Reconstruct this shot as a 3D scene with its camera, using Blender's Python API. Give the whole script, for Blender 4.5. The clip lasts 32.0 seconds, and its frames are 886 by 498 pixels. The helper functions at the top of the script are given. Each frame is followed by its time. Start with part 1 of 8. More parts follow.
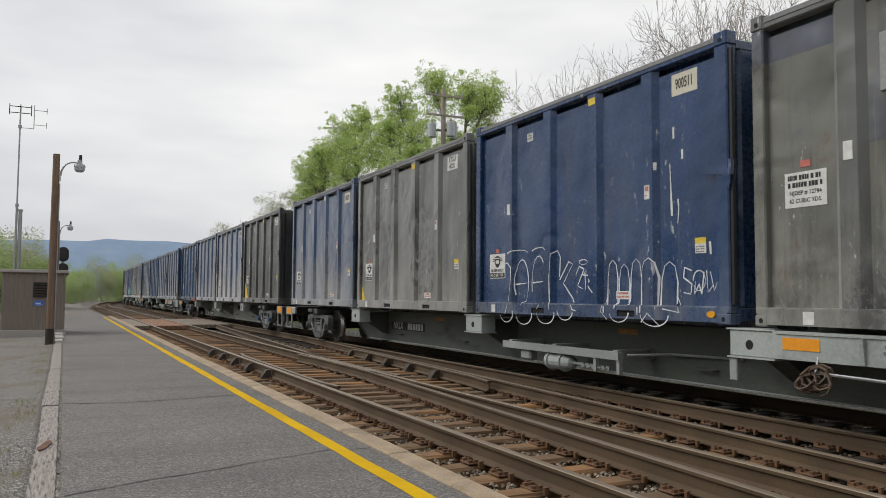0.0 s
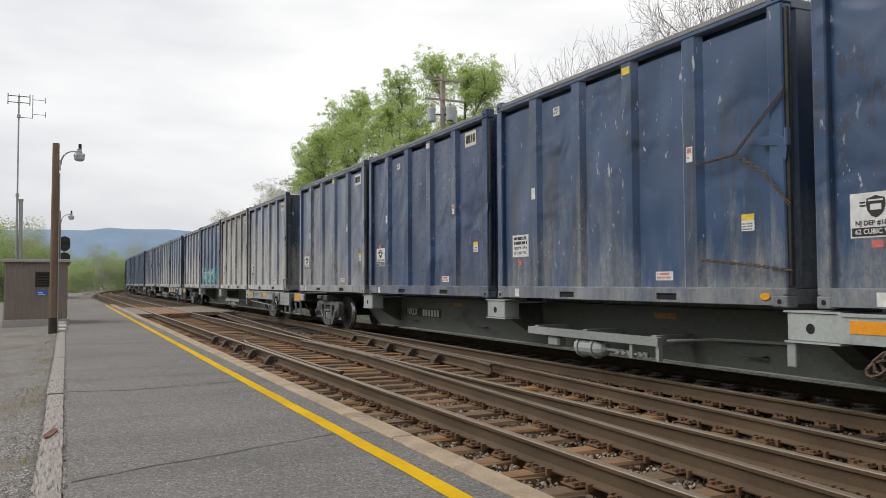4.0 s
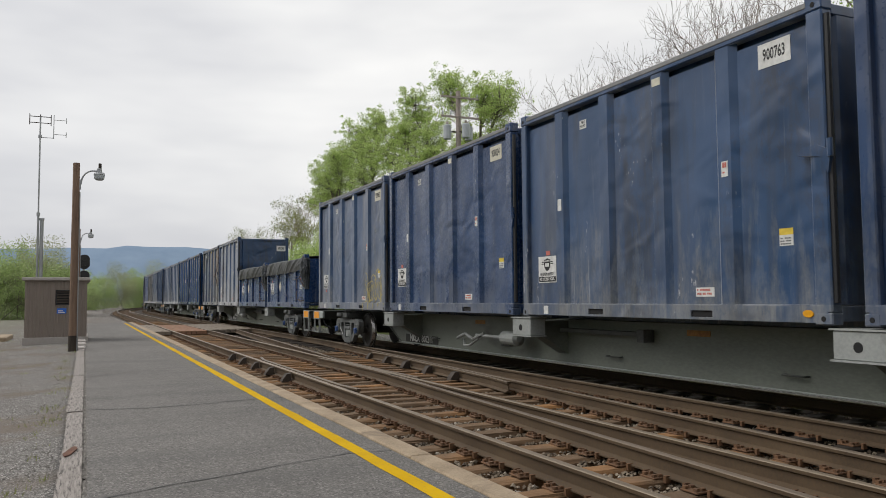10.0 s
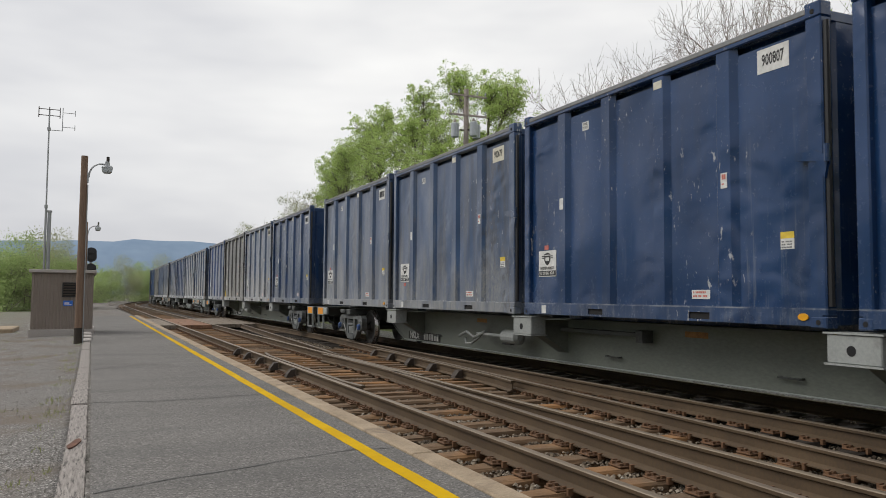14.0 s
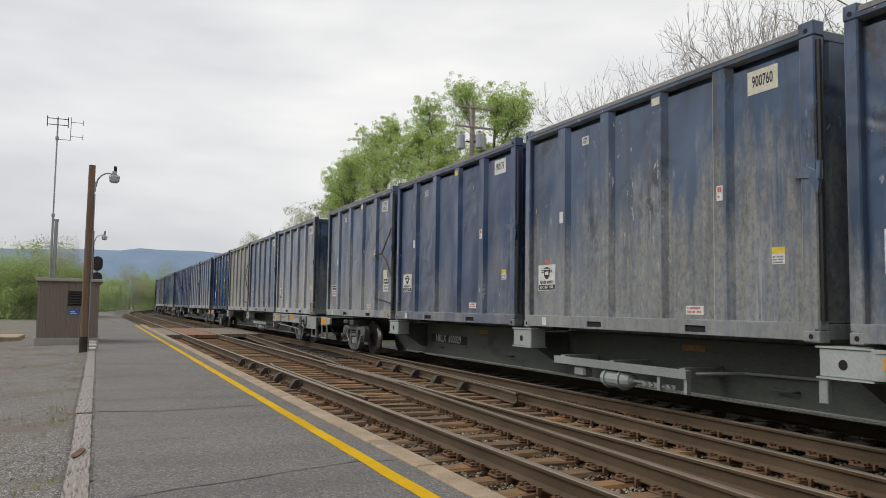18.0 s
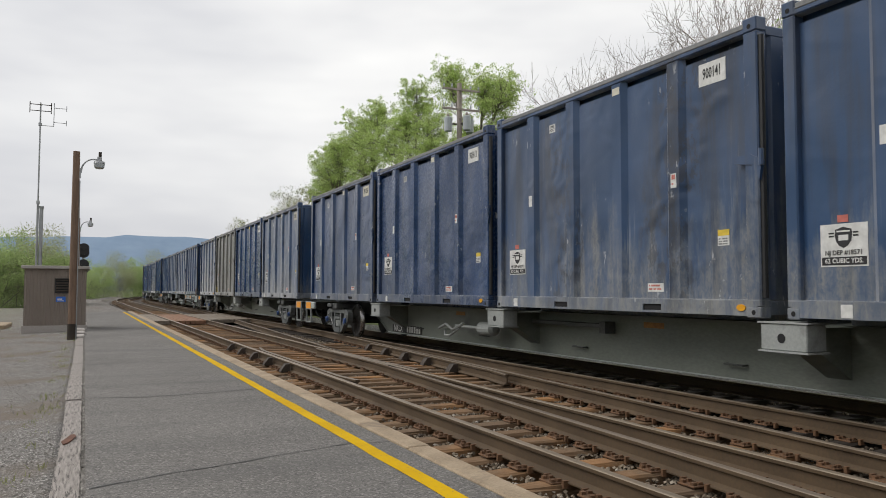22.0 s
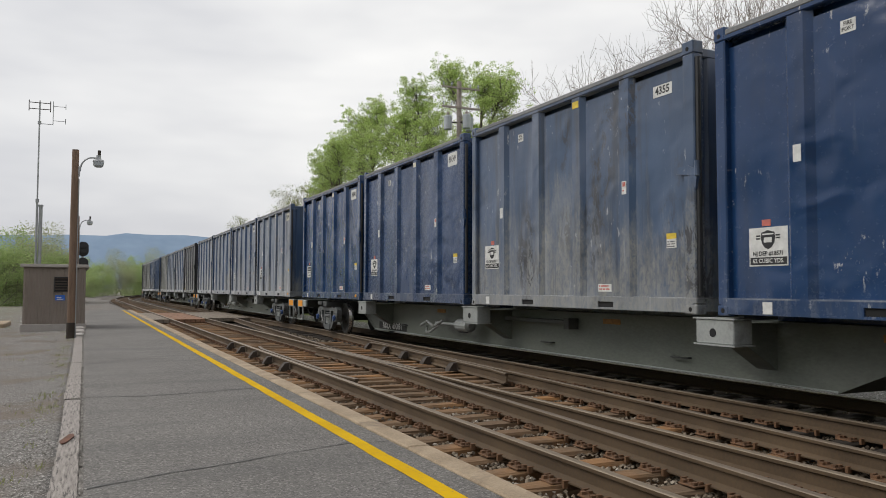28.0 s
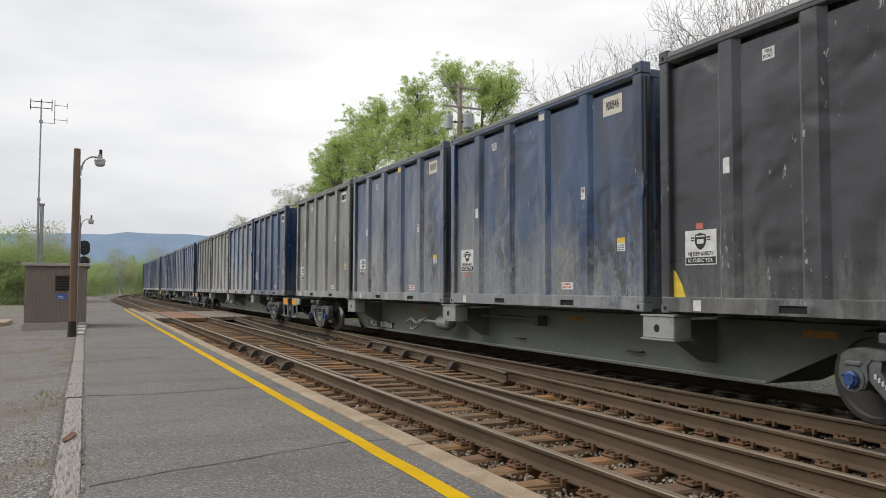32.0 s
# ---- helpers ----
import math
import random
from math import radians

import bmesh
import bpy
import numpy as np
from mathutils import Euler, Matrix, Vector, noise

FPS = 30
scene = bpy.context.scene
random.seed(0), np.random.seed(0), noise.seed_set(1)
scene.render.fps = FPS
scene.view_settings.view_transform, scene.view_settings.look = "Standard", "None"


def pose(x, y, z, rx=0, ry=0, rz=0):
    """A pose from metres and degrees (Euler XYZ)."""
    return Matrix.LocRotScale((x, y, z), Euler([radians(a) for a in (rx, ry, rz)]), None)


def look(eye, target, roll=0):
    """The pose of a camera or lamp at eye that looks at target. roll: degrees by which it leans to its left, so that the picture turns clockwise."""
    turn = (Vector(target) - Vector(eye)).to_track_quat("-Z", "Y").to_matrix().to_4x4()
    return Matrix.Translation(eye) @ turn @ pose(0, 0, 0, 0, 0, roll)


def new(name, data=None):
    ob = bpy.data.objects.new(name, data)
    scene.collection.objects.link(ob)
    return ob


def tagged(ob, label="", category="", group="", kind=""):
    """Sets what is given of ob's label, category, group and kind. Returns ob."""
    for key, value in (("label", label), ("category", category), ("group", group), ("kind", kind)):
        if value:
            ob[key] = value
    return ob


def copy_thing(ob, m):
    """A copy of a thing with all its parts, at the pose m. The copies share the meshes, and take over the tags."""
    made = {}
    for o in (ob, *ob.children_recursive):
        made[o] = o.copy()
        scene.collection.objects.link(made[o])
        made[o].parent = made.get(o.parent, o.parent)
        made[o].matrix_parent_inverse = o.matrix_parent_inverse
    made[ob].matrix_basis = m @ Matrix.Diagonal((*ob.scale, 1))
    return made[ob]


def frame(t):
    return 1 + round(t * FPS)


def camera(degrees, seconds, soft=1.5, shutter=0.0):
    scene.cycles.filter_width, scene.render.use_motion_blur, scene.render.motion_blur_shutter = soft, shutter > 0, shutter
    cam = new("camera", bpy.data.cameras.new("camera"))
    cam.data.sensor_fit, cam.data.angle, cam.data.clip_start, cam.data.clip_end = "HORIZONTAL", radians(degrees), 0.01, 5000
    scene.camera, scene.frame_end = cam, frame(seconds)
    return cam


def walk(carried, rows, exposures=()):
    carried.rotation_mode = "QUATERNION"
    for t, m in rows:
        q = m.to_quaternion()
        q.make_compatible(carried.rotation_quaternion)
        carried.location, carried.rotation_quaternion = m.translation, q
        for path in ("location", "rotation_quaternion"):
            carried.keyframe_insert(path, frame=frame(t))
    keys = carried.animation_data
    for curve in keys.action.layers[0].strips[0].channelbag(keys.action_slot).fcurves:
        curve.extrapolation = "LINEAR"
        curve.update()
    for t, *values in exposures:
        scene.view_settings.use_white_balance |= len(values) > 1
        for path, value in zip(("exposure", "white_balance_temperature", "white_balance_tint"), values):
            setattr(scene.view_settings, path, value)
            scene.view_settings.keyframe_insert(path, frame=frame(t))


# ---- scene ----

# camera: seconds, turn to the right, tilt up, roll (degrees), sway (metres)
EYE = 1.308
SWAY = (
    (0, 25.533, 3.450, 0.397, 0.005, 0.000, 0.001),
    (0.5, 25.504, 3.519, 0.307, 0.004, 0.015, -0.001),
    (1, 25.632, 3.631, 0.209, 0.012, 0.028, -0.003),
    (1.5, 26.409, 3.327, -0.052, 0.005, 0.024, -0.001),
    (2, 26.178, 2.646, -0.039, 0.002, -0.006, -0.005),
    (2.5, 25.865, 2.414, -0.106, 0.005, 0.007, -0.008),
    (3, 25.750, 2.544, 0.107, 0.006, 0.004, -0.006),
    (3.5, 25.722, 2.416, -0.155, 0.002, -0.009, -0.006),
    (5.5, 24.714, 2.481, -0.224, 0.000, -0.021, -0.004),
    (6, 24.643, 2.538, -0.242, -0.001, -0.010, -0.005),
    (6.5, 24.503, 2.541, -0.246, 0.007, -0.017, -0.001),
    (7, 24.492, 2.674, -0.366, 0.003, -0.004, -0.001),
    (7.5, 24.552, 2.852, -0.456, 0.007, 0.015, -0.002),
    (8, 24.474, 3.024, -0.321, 0.001, -0.010, -0.005),
    (8.5, 24.559, 3.075, -0.548, 0.003, 0.017, -0.000),
    (9, 24.371, 3.226, -0.629, 0.006, -0.002, 0.004),
    (9.5, 24.371, 3.385, -0.460, 0.000, 0.000, 0.000),
    (10, 24.301, 3.565, -0.451, -0.006, -0.014, 0.006),
    (10.5, 24.666, 3.688, 0.056, 0.000, 0.039, 0.004),
    (11, 24.903, 3.747, 0.511, -0.005, 0.011, 0.007),
    (11.5, 24.895, 3.797, 0.364, -0.012, -0.007, 0.009),
    (12, 24.589, 3.726, 0.095, -0.001, -0.020, 0.005),
    (12.5, 24.452, 3.761, 0.149, -0.004, -0.010, 0.004),
    (13, 24.056, 3.577, 0.080, -0.004, -0.027, 0.008),
    (13.5, 23.969, 3.552, 0.266, -0.008, -0.022, 0.005),
    (14, 23.871, 3.417, 0.405, -0.001, -0.008, 0.007),
    (14.5, 23.829, 3.291, 0.311, -0.011, -0.015, 0.008),
    (16.5, 23.439, 3.651, 1.201, -0.000, -0.021, 0.018),
    (17, 23.363, 4.205, 0.823, -0.002, -0.011, 0.012),
    (17.5, 23.212, 4.321, 0.659, -0.005, -0.044, 0.015),
    (18, 23.490, 4.228, 0.836, -0.007, -0.009, 0.011),
    (18.5, 23.644, 3.663, 1.156, -0.016, -0.027, 0.005),
    (19, 23.830, 3.231, 0.753, -0.009, -0.003, 0.003),
    (19.5, 24.174, 2.789, 0.579, -0.003, 0.014, 0.003),
    (20, 24.286, 2.853, 0.418, -0.006, 0.004, 0.004),
    (20.5, 24.320, 2.909, 0.410, -0.011, -0.015, 0.007),
    (21, 24.401, 2.964, 0.362, -0.008, -0.001, 0.003),
    (21.5, 24.348, 3.009, 0.298, -0.013, -0.022, 0.004),
    (22, 24.333, 3.015, 0.131, -0.009, -0.009, 0.002),
    (22.5, 24.409, 3.013, 0.048, -0.000, 0.007, 0.005),
    (23, 24.484, 3.137, 0.085, 0.001, 0.015, 0.004),
    (23.5, 24.542, 3.250, 0.074, -0.005, 0.002, 0.007),
    (24, 24.483, 3.308, 0.082, -0.004, 0.004, 0.006),
    (24.5, 24.447, 3.373, 0.133, -0.006, -0.008, 0.006),
    (25, 24.418, 3.432, 0.132, -0.009, -0.019, 0.008),
    (25.5, 24.246, 3.340, 0.007, -0.010, -0.036, 0.009),
    (27.5, 24.278, 2.918, -0.016, -0.004, -0.001, 0.004),
    (28, 24.358, 2.902, 0.144, 0.002, 0.018, 0.007),
    (28.5, 24.286, 3.005, 0.274, -0.007, -0.024, 0.011),
    (29, 24.283, 3.007, 0.241, -0.008, -0.015, 0.010),
    (29.5, 24.378, 2.954, 0.262, -0.008, 0.003, 0.005),
    (30, 24.421, 2.923, 0.219, -0.005, 0.004, 0.006),
    (30.5, 24.471, 2.871, 0.204, -0.008, 0.004, 0.006),
    (31, 24.473, 2.825, 0.210, -0.009, -0.013, 0.006),
    (31.5, 24.439, 2.798, 0.167, -0.009, -0.015, 0.008),
    (32, 24.293, 2.837, 0.212, -0.007, -0.025, 0.010),
)
cam = camera(58.42, 32.0, soft=0.9, shutter=0.02)
walk(cam, [(t, pose(x, y, EYE + z, 90 + up, 0, -turn) @ pose(0, 0, 0, 0, 0, roll)) for t, turn, up, roll, x, y, z in SWAY],
     exposures=[(0.0, 0.06), (1.0, 0.05), (2.0, 0.2), (3.0, 0.22), (5.0, 0.22), (5.6, 0.2), (6.2, 0.06), (20.0, 0.04), (24.0, 0.14), (26.0, 0.1), (28.0, 0.05), (30.0, 0.16), (32.0, 0.2)])

# ---- sky and light ----
world = bpy.data.worlds.new("world")
scene.world = world
world.use_nodes = True
wn, wl = world.node_tree.nodes, world.node_tree.links
wn.clear()
w_out = wn.new("ShaderNodeOutputWorld")
w_bg = wn.new("ShaderNodeBackground")
w_sky = wn.new("ShaderNodeTexSky")
w_sky.sky_type = "NISHITA"
w_sky.sun_disc = False
w_sky.sun_elevation, w_sky.sun_rotation = radians(46), radians(-65)
w_sky.air_density, w_sky.dust_density = 1.0, 3.0
w_map = wn.new("ShaderNodeTexCoord")
w_scale = wn.new("ShaderNodeMapping")
w_scale.inputs["Scale"].default_value = (1.0, 1.0, 3.4)
w_noise = wn.new("ShaderNodeTexNoise")
w_noise.inputs["Scale"].default_value = 2.2
w_noise.inputs["Detail"].default_value = 4
w_noise.inputs["Roughness"].default_value = 0.5
w_ramp = wn.new("ShaderNodeValToRGB")
w_ramp.color_ramp.elements[0].position, w_ramp.color_ramp.elements[1].position = 0.3, 0.72
w_ramp.color_ramp.elements[0].color = (6.25, 6.3, 6.6, 1)
w_ramp.color_ramp.elements[1].color = (10.1, 10.0, 9.75, 1)
w_mix = wn.new("ShaderNodeMixRGB")
w_mix.inputs["Fac"].default_value = 0.93
wl.new(w_map.outputs["Generated"], w_scale.inputs["Vector"])
wl.new(w_scale.outputs["Vector"], w_noise.inputs["Vector"])
w_dir = wn.new("ShaderNodeSeparateXYZ")
wl.new(w_map.outputs["Generated"], w_dir.inputs["Vector"])
w_tilt = wn.new("ShaderNodeMath")
w_tilt.operation = "MULTIPLY_ADD"
w_tilt.inputs[1].default_value = 0.42
wl.new(w_dir.outputs["X"], w_tilt.inputs[0])
wl.new(w_noise.outputs["Fac"], w_tilt.inputs[2])
w_lift = wn.new("ShaderNodeMath")
w_lift.operation = "SUBTRACT"
w_lift.inputs[1].default_value = 0.10
wl.new(w_tilt.outputs[0], w_lift.inputs[0])
wl.new(w_lift.outputs[0], w_ramp.inputs["Fac"])
wl.new(w_sky.outputs["Color"], w_mix.inputs["Color1"])
wl.new(w_ramp.outputs["Color"], w_mix.inputs["Color2"])
wl.new(w_mix.outputs["Color"], w_bg.inputs["Color"])
w_bg.inputs["Strength"].default_value = 0.102
wl.new(w_bg.outputs["Background"], w_out.inputs["Surface"])

sun_data = bpy.data.lights.new("sun", "SUN")
sun_data.energy, sun_data.angle, sun_data.color = 1.75, radians(40), (1.0, 0.97, 0.92)
sun = new("sun", sun_data)
sun.matrix_world = look((-42, 19.5, 48), (0, 0, 0))

# ---- materials ----
def ramp(nt, fac, stops):
    n = nt.nodes.new("ShaderNodeValToRGB")
    els = n.color_ramp.elements
    while len(els) < len(stops):
        els.new(0.5)
    for e, (p, c) in zip(els, stops):
        e.position, e.color = p, (c, c, c, 1) if isinstance(c, (int, float)) else (*c, 1)
    nt.links.new(fac, n.inputs["Fac"])
    return n.outputs["Color"]


def mixc(nt, fac, a, b, mode="MIX"):
    n = nt.nodes.new("ShaderNodeMixRGB")
    n.blend_type = mode
    for v, s in ((fac, "Fac"), (a, "Color1"), (b, "Color2")):
        if isinstance(v, (int, float)):
            n.inputs[s].default_value = v if s == "Fac" else (v, v, v, 1)
        elif isinstance(v, tuple):
            n.inputs[s].default_value = (*v, 1)
        else:
            nt.links.new(v, n.inputs[s])
    return n.outputs["Color"]


def maths(nt, op, a, b=0.0, clamp=False):
    n = nt.nodes.new("ShaderNodeMath")
    n.operation, n.use_clamp = op, clamp
    for v, i in ((a, 0), (b, 1)):
        if isinstance(v, (int, float)):
            n.inputs[i].default_value = v
        else:
            nt.links.new(v, n.inputs[i])
    return n.outputs[0]


def coords(nt, scale=(1, 1, 1), shift=None, kind="Object"):
    c = nt.nodes.new("ShaderNodeTexCoord")
    m = nt.nodes.new("ShaderNodeMapping")
    m.inputs["Scale"].default_value = scale
    nt.links.new(c.outputs[kind], m.inputs["Vector"])
    if shift is not None:
        nt.links.new(shift, m.inputs["Location"])
    return m.outputs["Vector"]


def noise_tex(nt, vec, scale, detail=4, rough=0.55, warp=0.0):
    n = nt.nodes.new("ShaderNodeTexNoise")
    n.inputs["Scale"].default_value, n.inputs["Detail"].default_value = scale, detail
    n.inputs["Roughness"].default_value, n.inputs["Distortion"].default_value = rough, warp
    nt.links.new(vec, n.inputs["Vector"])
    return n.outputs["Fac"]


def cells(nt, vec, scale, feature="F1", out="Distance"):
    n = nt.nodes.new("ShaderNodeTexVoronoi")
    n.feature = feature
    n.inputs["Scale"].default_value = scale
    nt.links.new(vec, n.inputs["Vector"])
    return n.outputs[out]


def bumped(nt, bsdf, height, strength, dist=0.02):
    b = nt.nodes.new("ShaderNodeBump")
    b.inputs["Strength"].default_value, b.inputs["Distance"].default_value = strength, dist
    nt.links.new(height, b.inputs["Height"])
    nt.links.new(b.outputs["Normal"], bsdf.inputs["Normal"])


def blank(name, rough=0.7, metal=0.0):
    m = bpy.data.materials.new(name)
    m.use_nodes = True
    nt = m.node_tree
    b = nt.nodes["Principled BSDF"]
    b.inputs["Roughness"].default_value, b.inputs["Metallic"].default_value = rough, metal
    return m, nt, b


def rough_surface(name, dark, light, big=0.5, fine=30.0, rough=0.85, metal=0.0, bump=0.3, dist=0.01, stretch=(1, 1, 1), stain=None, stain_at=(0.55, 0.7), stain_scale=1.5):
    """Two scales of colour variation, fine relief, and stains of a second colour where given."""
    m, nt, b = blank(name, rough, metal)
    v = coords(nt, stretch)
    a = noise_tex(nt, v, big, 5)
    f = noise_tex(nt, v, fine, 4, 0.65)
    both = mixc(nt, 0.5, a, f)
    col = ramp(nt, both, [(0.33, dark), (0.67, light)])
    if stain:
        s = ramp(nt, noise_tex(nt, coords(nt, stretch), stain_scale, 6, 0.6, 0.4), [(stain_at[0], 0.0), (stain_at[1], 1.0)])
        col = mixc(nt, s, col, stain)
    nt.links.new(col, b.inputs["Base Color"])
    r = ramp(nt, f, [(0.3, max(0.0, rough - 0.12)), (0.7, min(1.0, rough + 0.1))])
    nt.links.new(r, b.inputs["Roughness"])
    bumped(nt, b, f, bump, dist)
    return m


def grains(name, stones, cell, rough=0.9, bump=0.8, dist=0.02, tint=None, tint_scale=0.4, tint_at=(0.5, 0.65)):
    """Loose stones: each cell its own shade."""
    m, nt, b = blank(name, rough)
    v = coords(nt)
    shade = cells(nt, v, cell, "F1", "Color")
    sep = nt.nodes.new("ShaderNodeSeparateColor")
    nt.links.new(shade, sep.inputs["Color"])
    col = ramp(nt, sep.outputs[0], stones)
    edge = cells(nt, v, cell, "DISTANCE_TO_EDGE")
    col = mixc(nt, ramp(nt, edge, [(0.0, 0.45), (0.12, 1.0)]), (0.02, 0.018, 0.016), col)
    if tint:
        s = ramp(nt, noise_tex(nt, v, tint_scale, 6, 0.62), [(tint_at[0], 0.0), (tint_at[1], 1.0)])
        fine = noise_tex(nt, v, 14, 3)
        col = mixc(nt, maths(nt, "MULTIPLY", s, fine), col, tint)
    nt.links.new(col, b.inputs["Base Color"])
    bumped(nt, b, ramp(nt, edge, [(0.0, 0.0), (0.25, 1.0)]), bump, dist)
    return m


def plain(name, col, rough=0.6, metal=0.0, vary=0.25, scale=18.0):
    m, nt, b = blank(name, rough, metal)
    f = noise_tex(nt, coords(nt), scale, 5, 0.6)
    c = ramp(nt, f, [(0.25, tuple(x * (1 - vary) for x in col)), (0.75, tuple(min(1, x * (1 + vary)) for x in col))])
    nt.links.new(c, b.inputs["Base Color"])
    bumped(nt, b, f, 0.1, 0.004)
    return m


M = {}
M["rail_side"] = rough_surface("rail_rust", (0.05, 0.031, 0.016), (0.122, 0.081, 0.044), 1.2, 40, 0.75, 0.1, 0.3, 0.004)
M["rail_head"] = rough_surface("rail_worn_head", (0.17, 0.132, 0.09), (0.32, 0.26, 0.19), 0.7, 25, 0.5, 0.3, 0.1, 0.002, (4, 0.15, 4))
M["rail_dull"] = rough_surface("rail_dull_head", (0.115, 0.088, 0.062), (0.24, 0.19, 0.14), 0.7, 25, 0.55, 0.3, 0.1, 0.002, (4, 0.15, 4))
M["plate"] = rough_surface("rusty_plate", (0.055, 0.033, 0.02), (0.215, 0.11, 0.052), 3, 40, 0.85, 0.1, 0.3, 0.004)
M["iron"] = rough_surface("dark_iron", (0.02, 0.017, 0.014), (0.075, 0.056, 0.042), 3, 40, 0.7, 0.3, 0.3, 0.004)
M["kerb"] = rough_surface("weathered_kerb", (0.2, 0.147, 0.092), (0.45, 0.355, 0.245), 3.5, 45, 0.85, 0, 0.6, 0.01, stain=(0.16, 0.12, 0.085), stain_at=(0.58, 0.72))
M["ladder_orange"] = plain("orange_rail_paint", (0.17, 0.10, 0.055), 0.6, 0, 0.4)
M["orange"] = plain("orange_reflector", (0.78, 0.30, 0.012), 0.5, 0, 0.12)
M["white"] = plain("white_vinyl", (0.62, 0.62, 0.60), 0.6, 0, 0.22, 9)
M["cream"] = plain("aged_vinyl", (0.58, 0.55, 0.45), 0.6, 0, 0.15, 12)
M["yellow_label"] = plain("yellow_label", (0.66, 0.48, 0.05), 0.6, 0, 0.25, 9)
M["red_label"] = plain("red_label", (0.50, 0.14, 0.11), 0.6, 0, 0.25, 9)
M["mark_white"] = plain("faded_mark_paint", (0.5, 0.5, 0.48), 0.7, 0, 0.3, 9)
M["mark_panel"] = plain("sooty_panel", (0.028, 0.028, 0.026), 0.8, 0, 0.3)
M["slate_sheet"] = rough_surface("slate_sheet", (0.04, 0.052, 0.075), (0.09, 0.105, 0.13), 1.5, 20, 0.5, 0.1, 0.2, 0.004)
M["amber"] = plain("amber_reflector", (0.72, 0.33, 0.01), 0.3, 0, 0.15)
M["ink"] = plain("black_ink", (0.02, 0.02, 0.022), 0.6, 0, 0.1)
M["grey_ink"] = plain("grey_ink", (0.14, 0.14, 0.15), 0.6, 0, 0.1)
# near-black colour painted in for the shade inside pockets, holes and the louvre
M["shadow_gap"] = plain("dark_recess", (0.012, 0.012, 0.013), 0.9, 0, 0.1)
M["oiled_bed"] = None
M["blue_cap"] = plain("blue_bearing_cap", (0.03, 0.07, 0.2), 0.5, 0.1, 0.4)
M["graffiti_white"] = plain("white_spray", (0.62, 0.64, 0.68), 0.7, 0, 0.15)
M["graffiti_teal"] = plain("teal_spray", (0.05, 0.36, 0.36), 0.7, 0, 0.25)
M["worn_ochre"] = plain("worn_ochre_paint", (0.21, 0.155, 0.075), 0.75, 0, 0.35)
M["graffiti_ochre"] = plain("ochre_spray", (0.42, 0.36, 0.16), 0.7, 0, 0.25)
M["galv"] = rough_surface("galvanised_steel", (0.26, 0.27, 0.28), (0.42, 0.43, 0.44), 2, 30, 0.5, 0.6, 0.1, 0.003)
M["black_paint"] = plain("black_signal_paint", (0.018, 0.018, 0.02), 0.5, 0, 0.2)
M["hut"] = rough_surface("tan_siding", (0.19, 0.155, 0.13), (0.25, 0.21, 0.18), 0.8, 30, 0.75, 0, 0.1, 0.003)
M["hut_roof"] = rough_surface("pale_roof_edge", (0.30, 0.27, 0.25), (0.42, 0.39, 0.36), 1, 30, 0.7, 0, 0.1, 0.003)
M["sign_blue"] = plain("blue_sign", (0.02, 0.13, 0.55), 0.5, 0, 0.1)
M["pole_wood"] = rough_surface("creosoted_pole", (0.11, 0.07, 0.048), (0.25, 0.165, 0.115), 1.5, 14, 0.85, 0, 0.5, 0.01, (6, 6, 0.5))
M["grey_pole"] = rough_surface("weathered_pole", (0.26, 0.22, 0.19), (0.46, 0.4, 0.36), 1.5, 14, 0.85, 0, 0.5, 0.01, (6, 6, 0.5))
M["transformer"] = plain("grey_transformer", (0.42, 0.45, 0.47), 0.5, 0, 0.12)
M["wire"] = plain("black_wire", (0.02, 0.02, 0.02), 0.6)
M["flatcar"] = rough_surface("flatcar_grey_paint", (0.112, 0.125, 0.106), (0.205, 0.222, 0.192), 0.8, 22, 0.55, 0, 0.12, 0.004, (1, 0.6, 1.6), stain=(0.085, 0.085, 0.08), stain_at=(0.55, 0.75), stain_scale=1.1)
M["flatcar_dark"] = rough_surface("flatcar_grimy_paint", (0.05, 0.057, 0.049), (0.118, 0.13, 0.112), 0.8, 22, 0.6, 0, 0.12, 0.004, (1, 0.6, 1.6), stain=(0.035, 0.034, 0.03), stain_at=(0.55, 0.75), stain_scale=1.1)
M["old_orange"] = plain("grimy_orange_plate", (0.30, 0.13, 0.025), 0.6, 0, 0.4)
M["lid_edge"] = rough_surface("worn_lid_edge", (0.12, 0.125, 0.13), (0.27, 0.27, 0.27), 1.0, 20, 0.6, 0.1, 0.1, 0.003)


def darken_near_trucks(m):
    """Darkens the flat-car paint round the trucks, by the distance from the car's middle."""
    nt = m.node_tree
    b = nt.nodes["Principled BSDF"]
    old = b.inputs["Base Color"].links[0].from_socket
    v = coords(nt)
    sep = nt.nodes.new("ShaderNodeSeparateXYZ")
    nt.links.new(v, sep.inputs["Vector"])
    away = maths(nt, "DIVIDE", maths(nt, "ABSOLUTE", sep.outputs["Y"]), 13.0)
    away = maths(nt, "ADD", away, maths(nt, "MULTIPLY", maths(nt, "SUBTRACT", noise_tex(nt, v, 1.4, 6, 0.65), 0.5), 0.22))
    nt.links.new(mixc(nt, ramp(nt, away, [(0.52, 0.0), (0.66, 0.78)]), old, (0.045, 0.046, 0.042)), b.inputs["Base Color"])


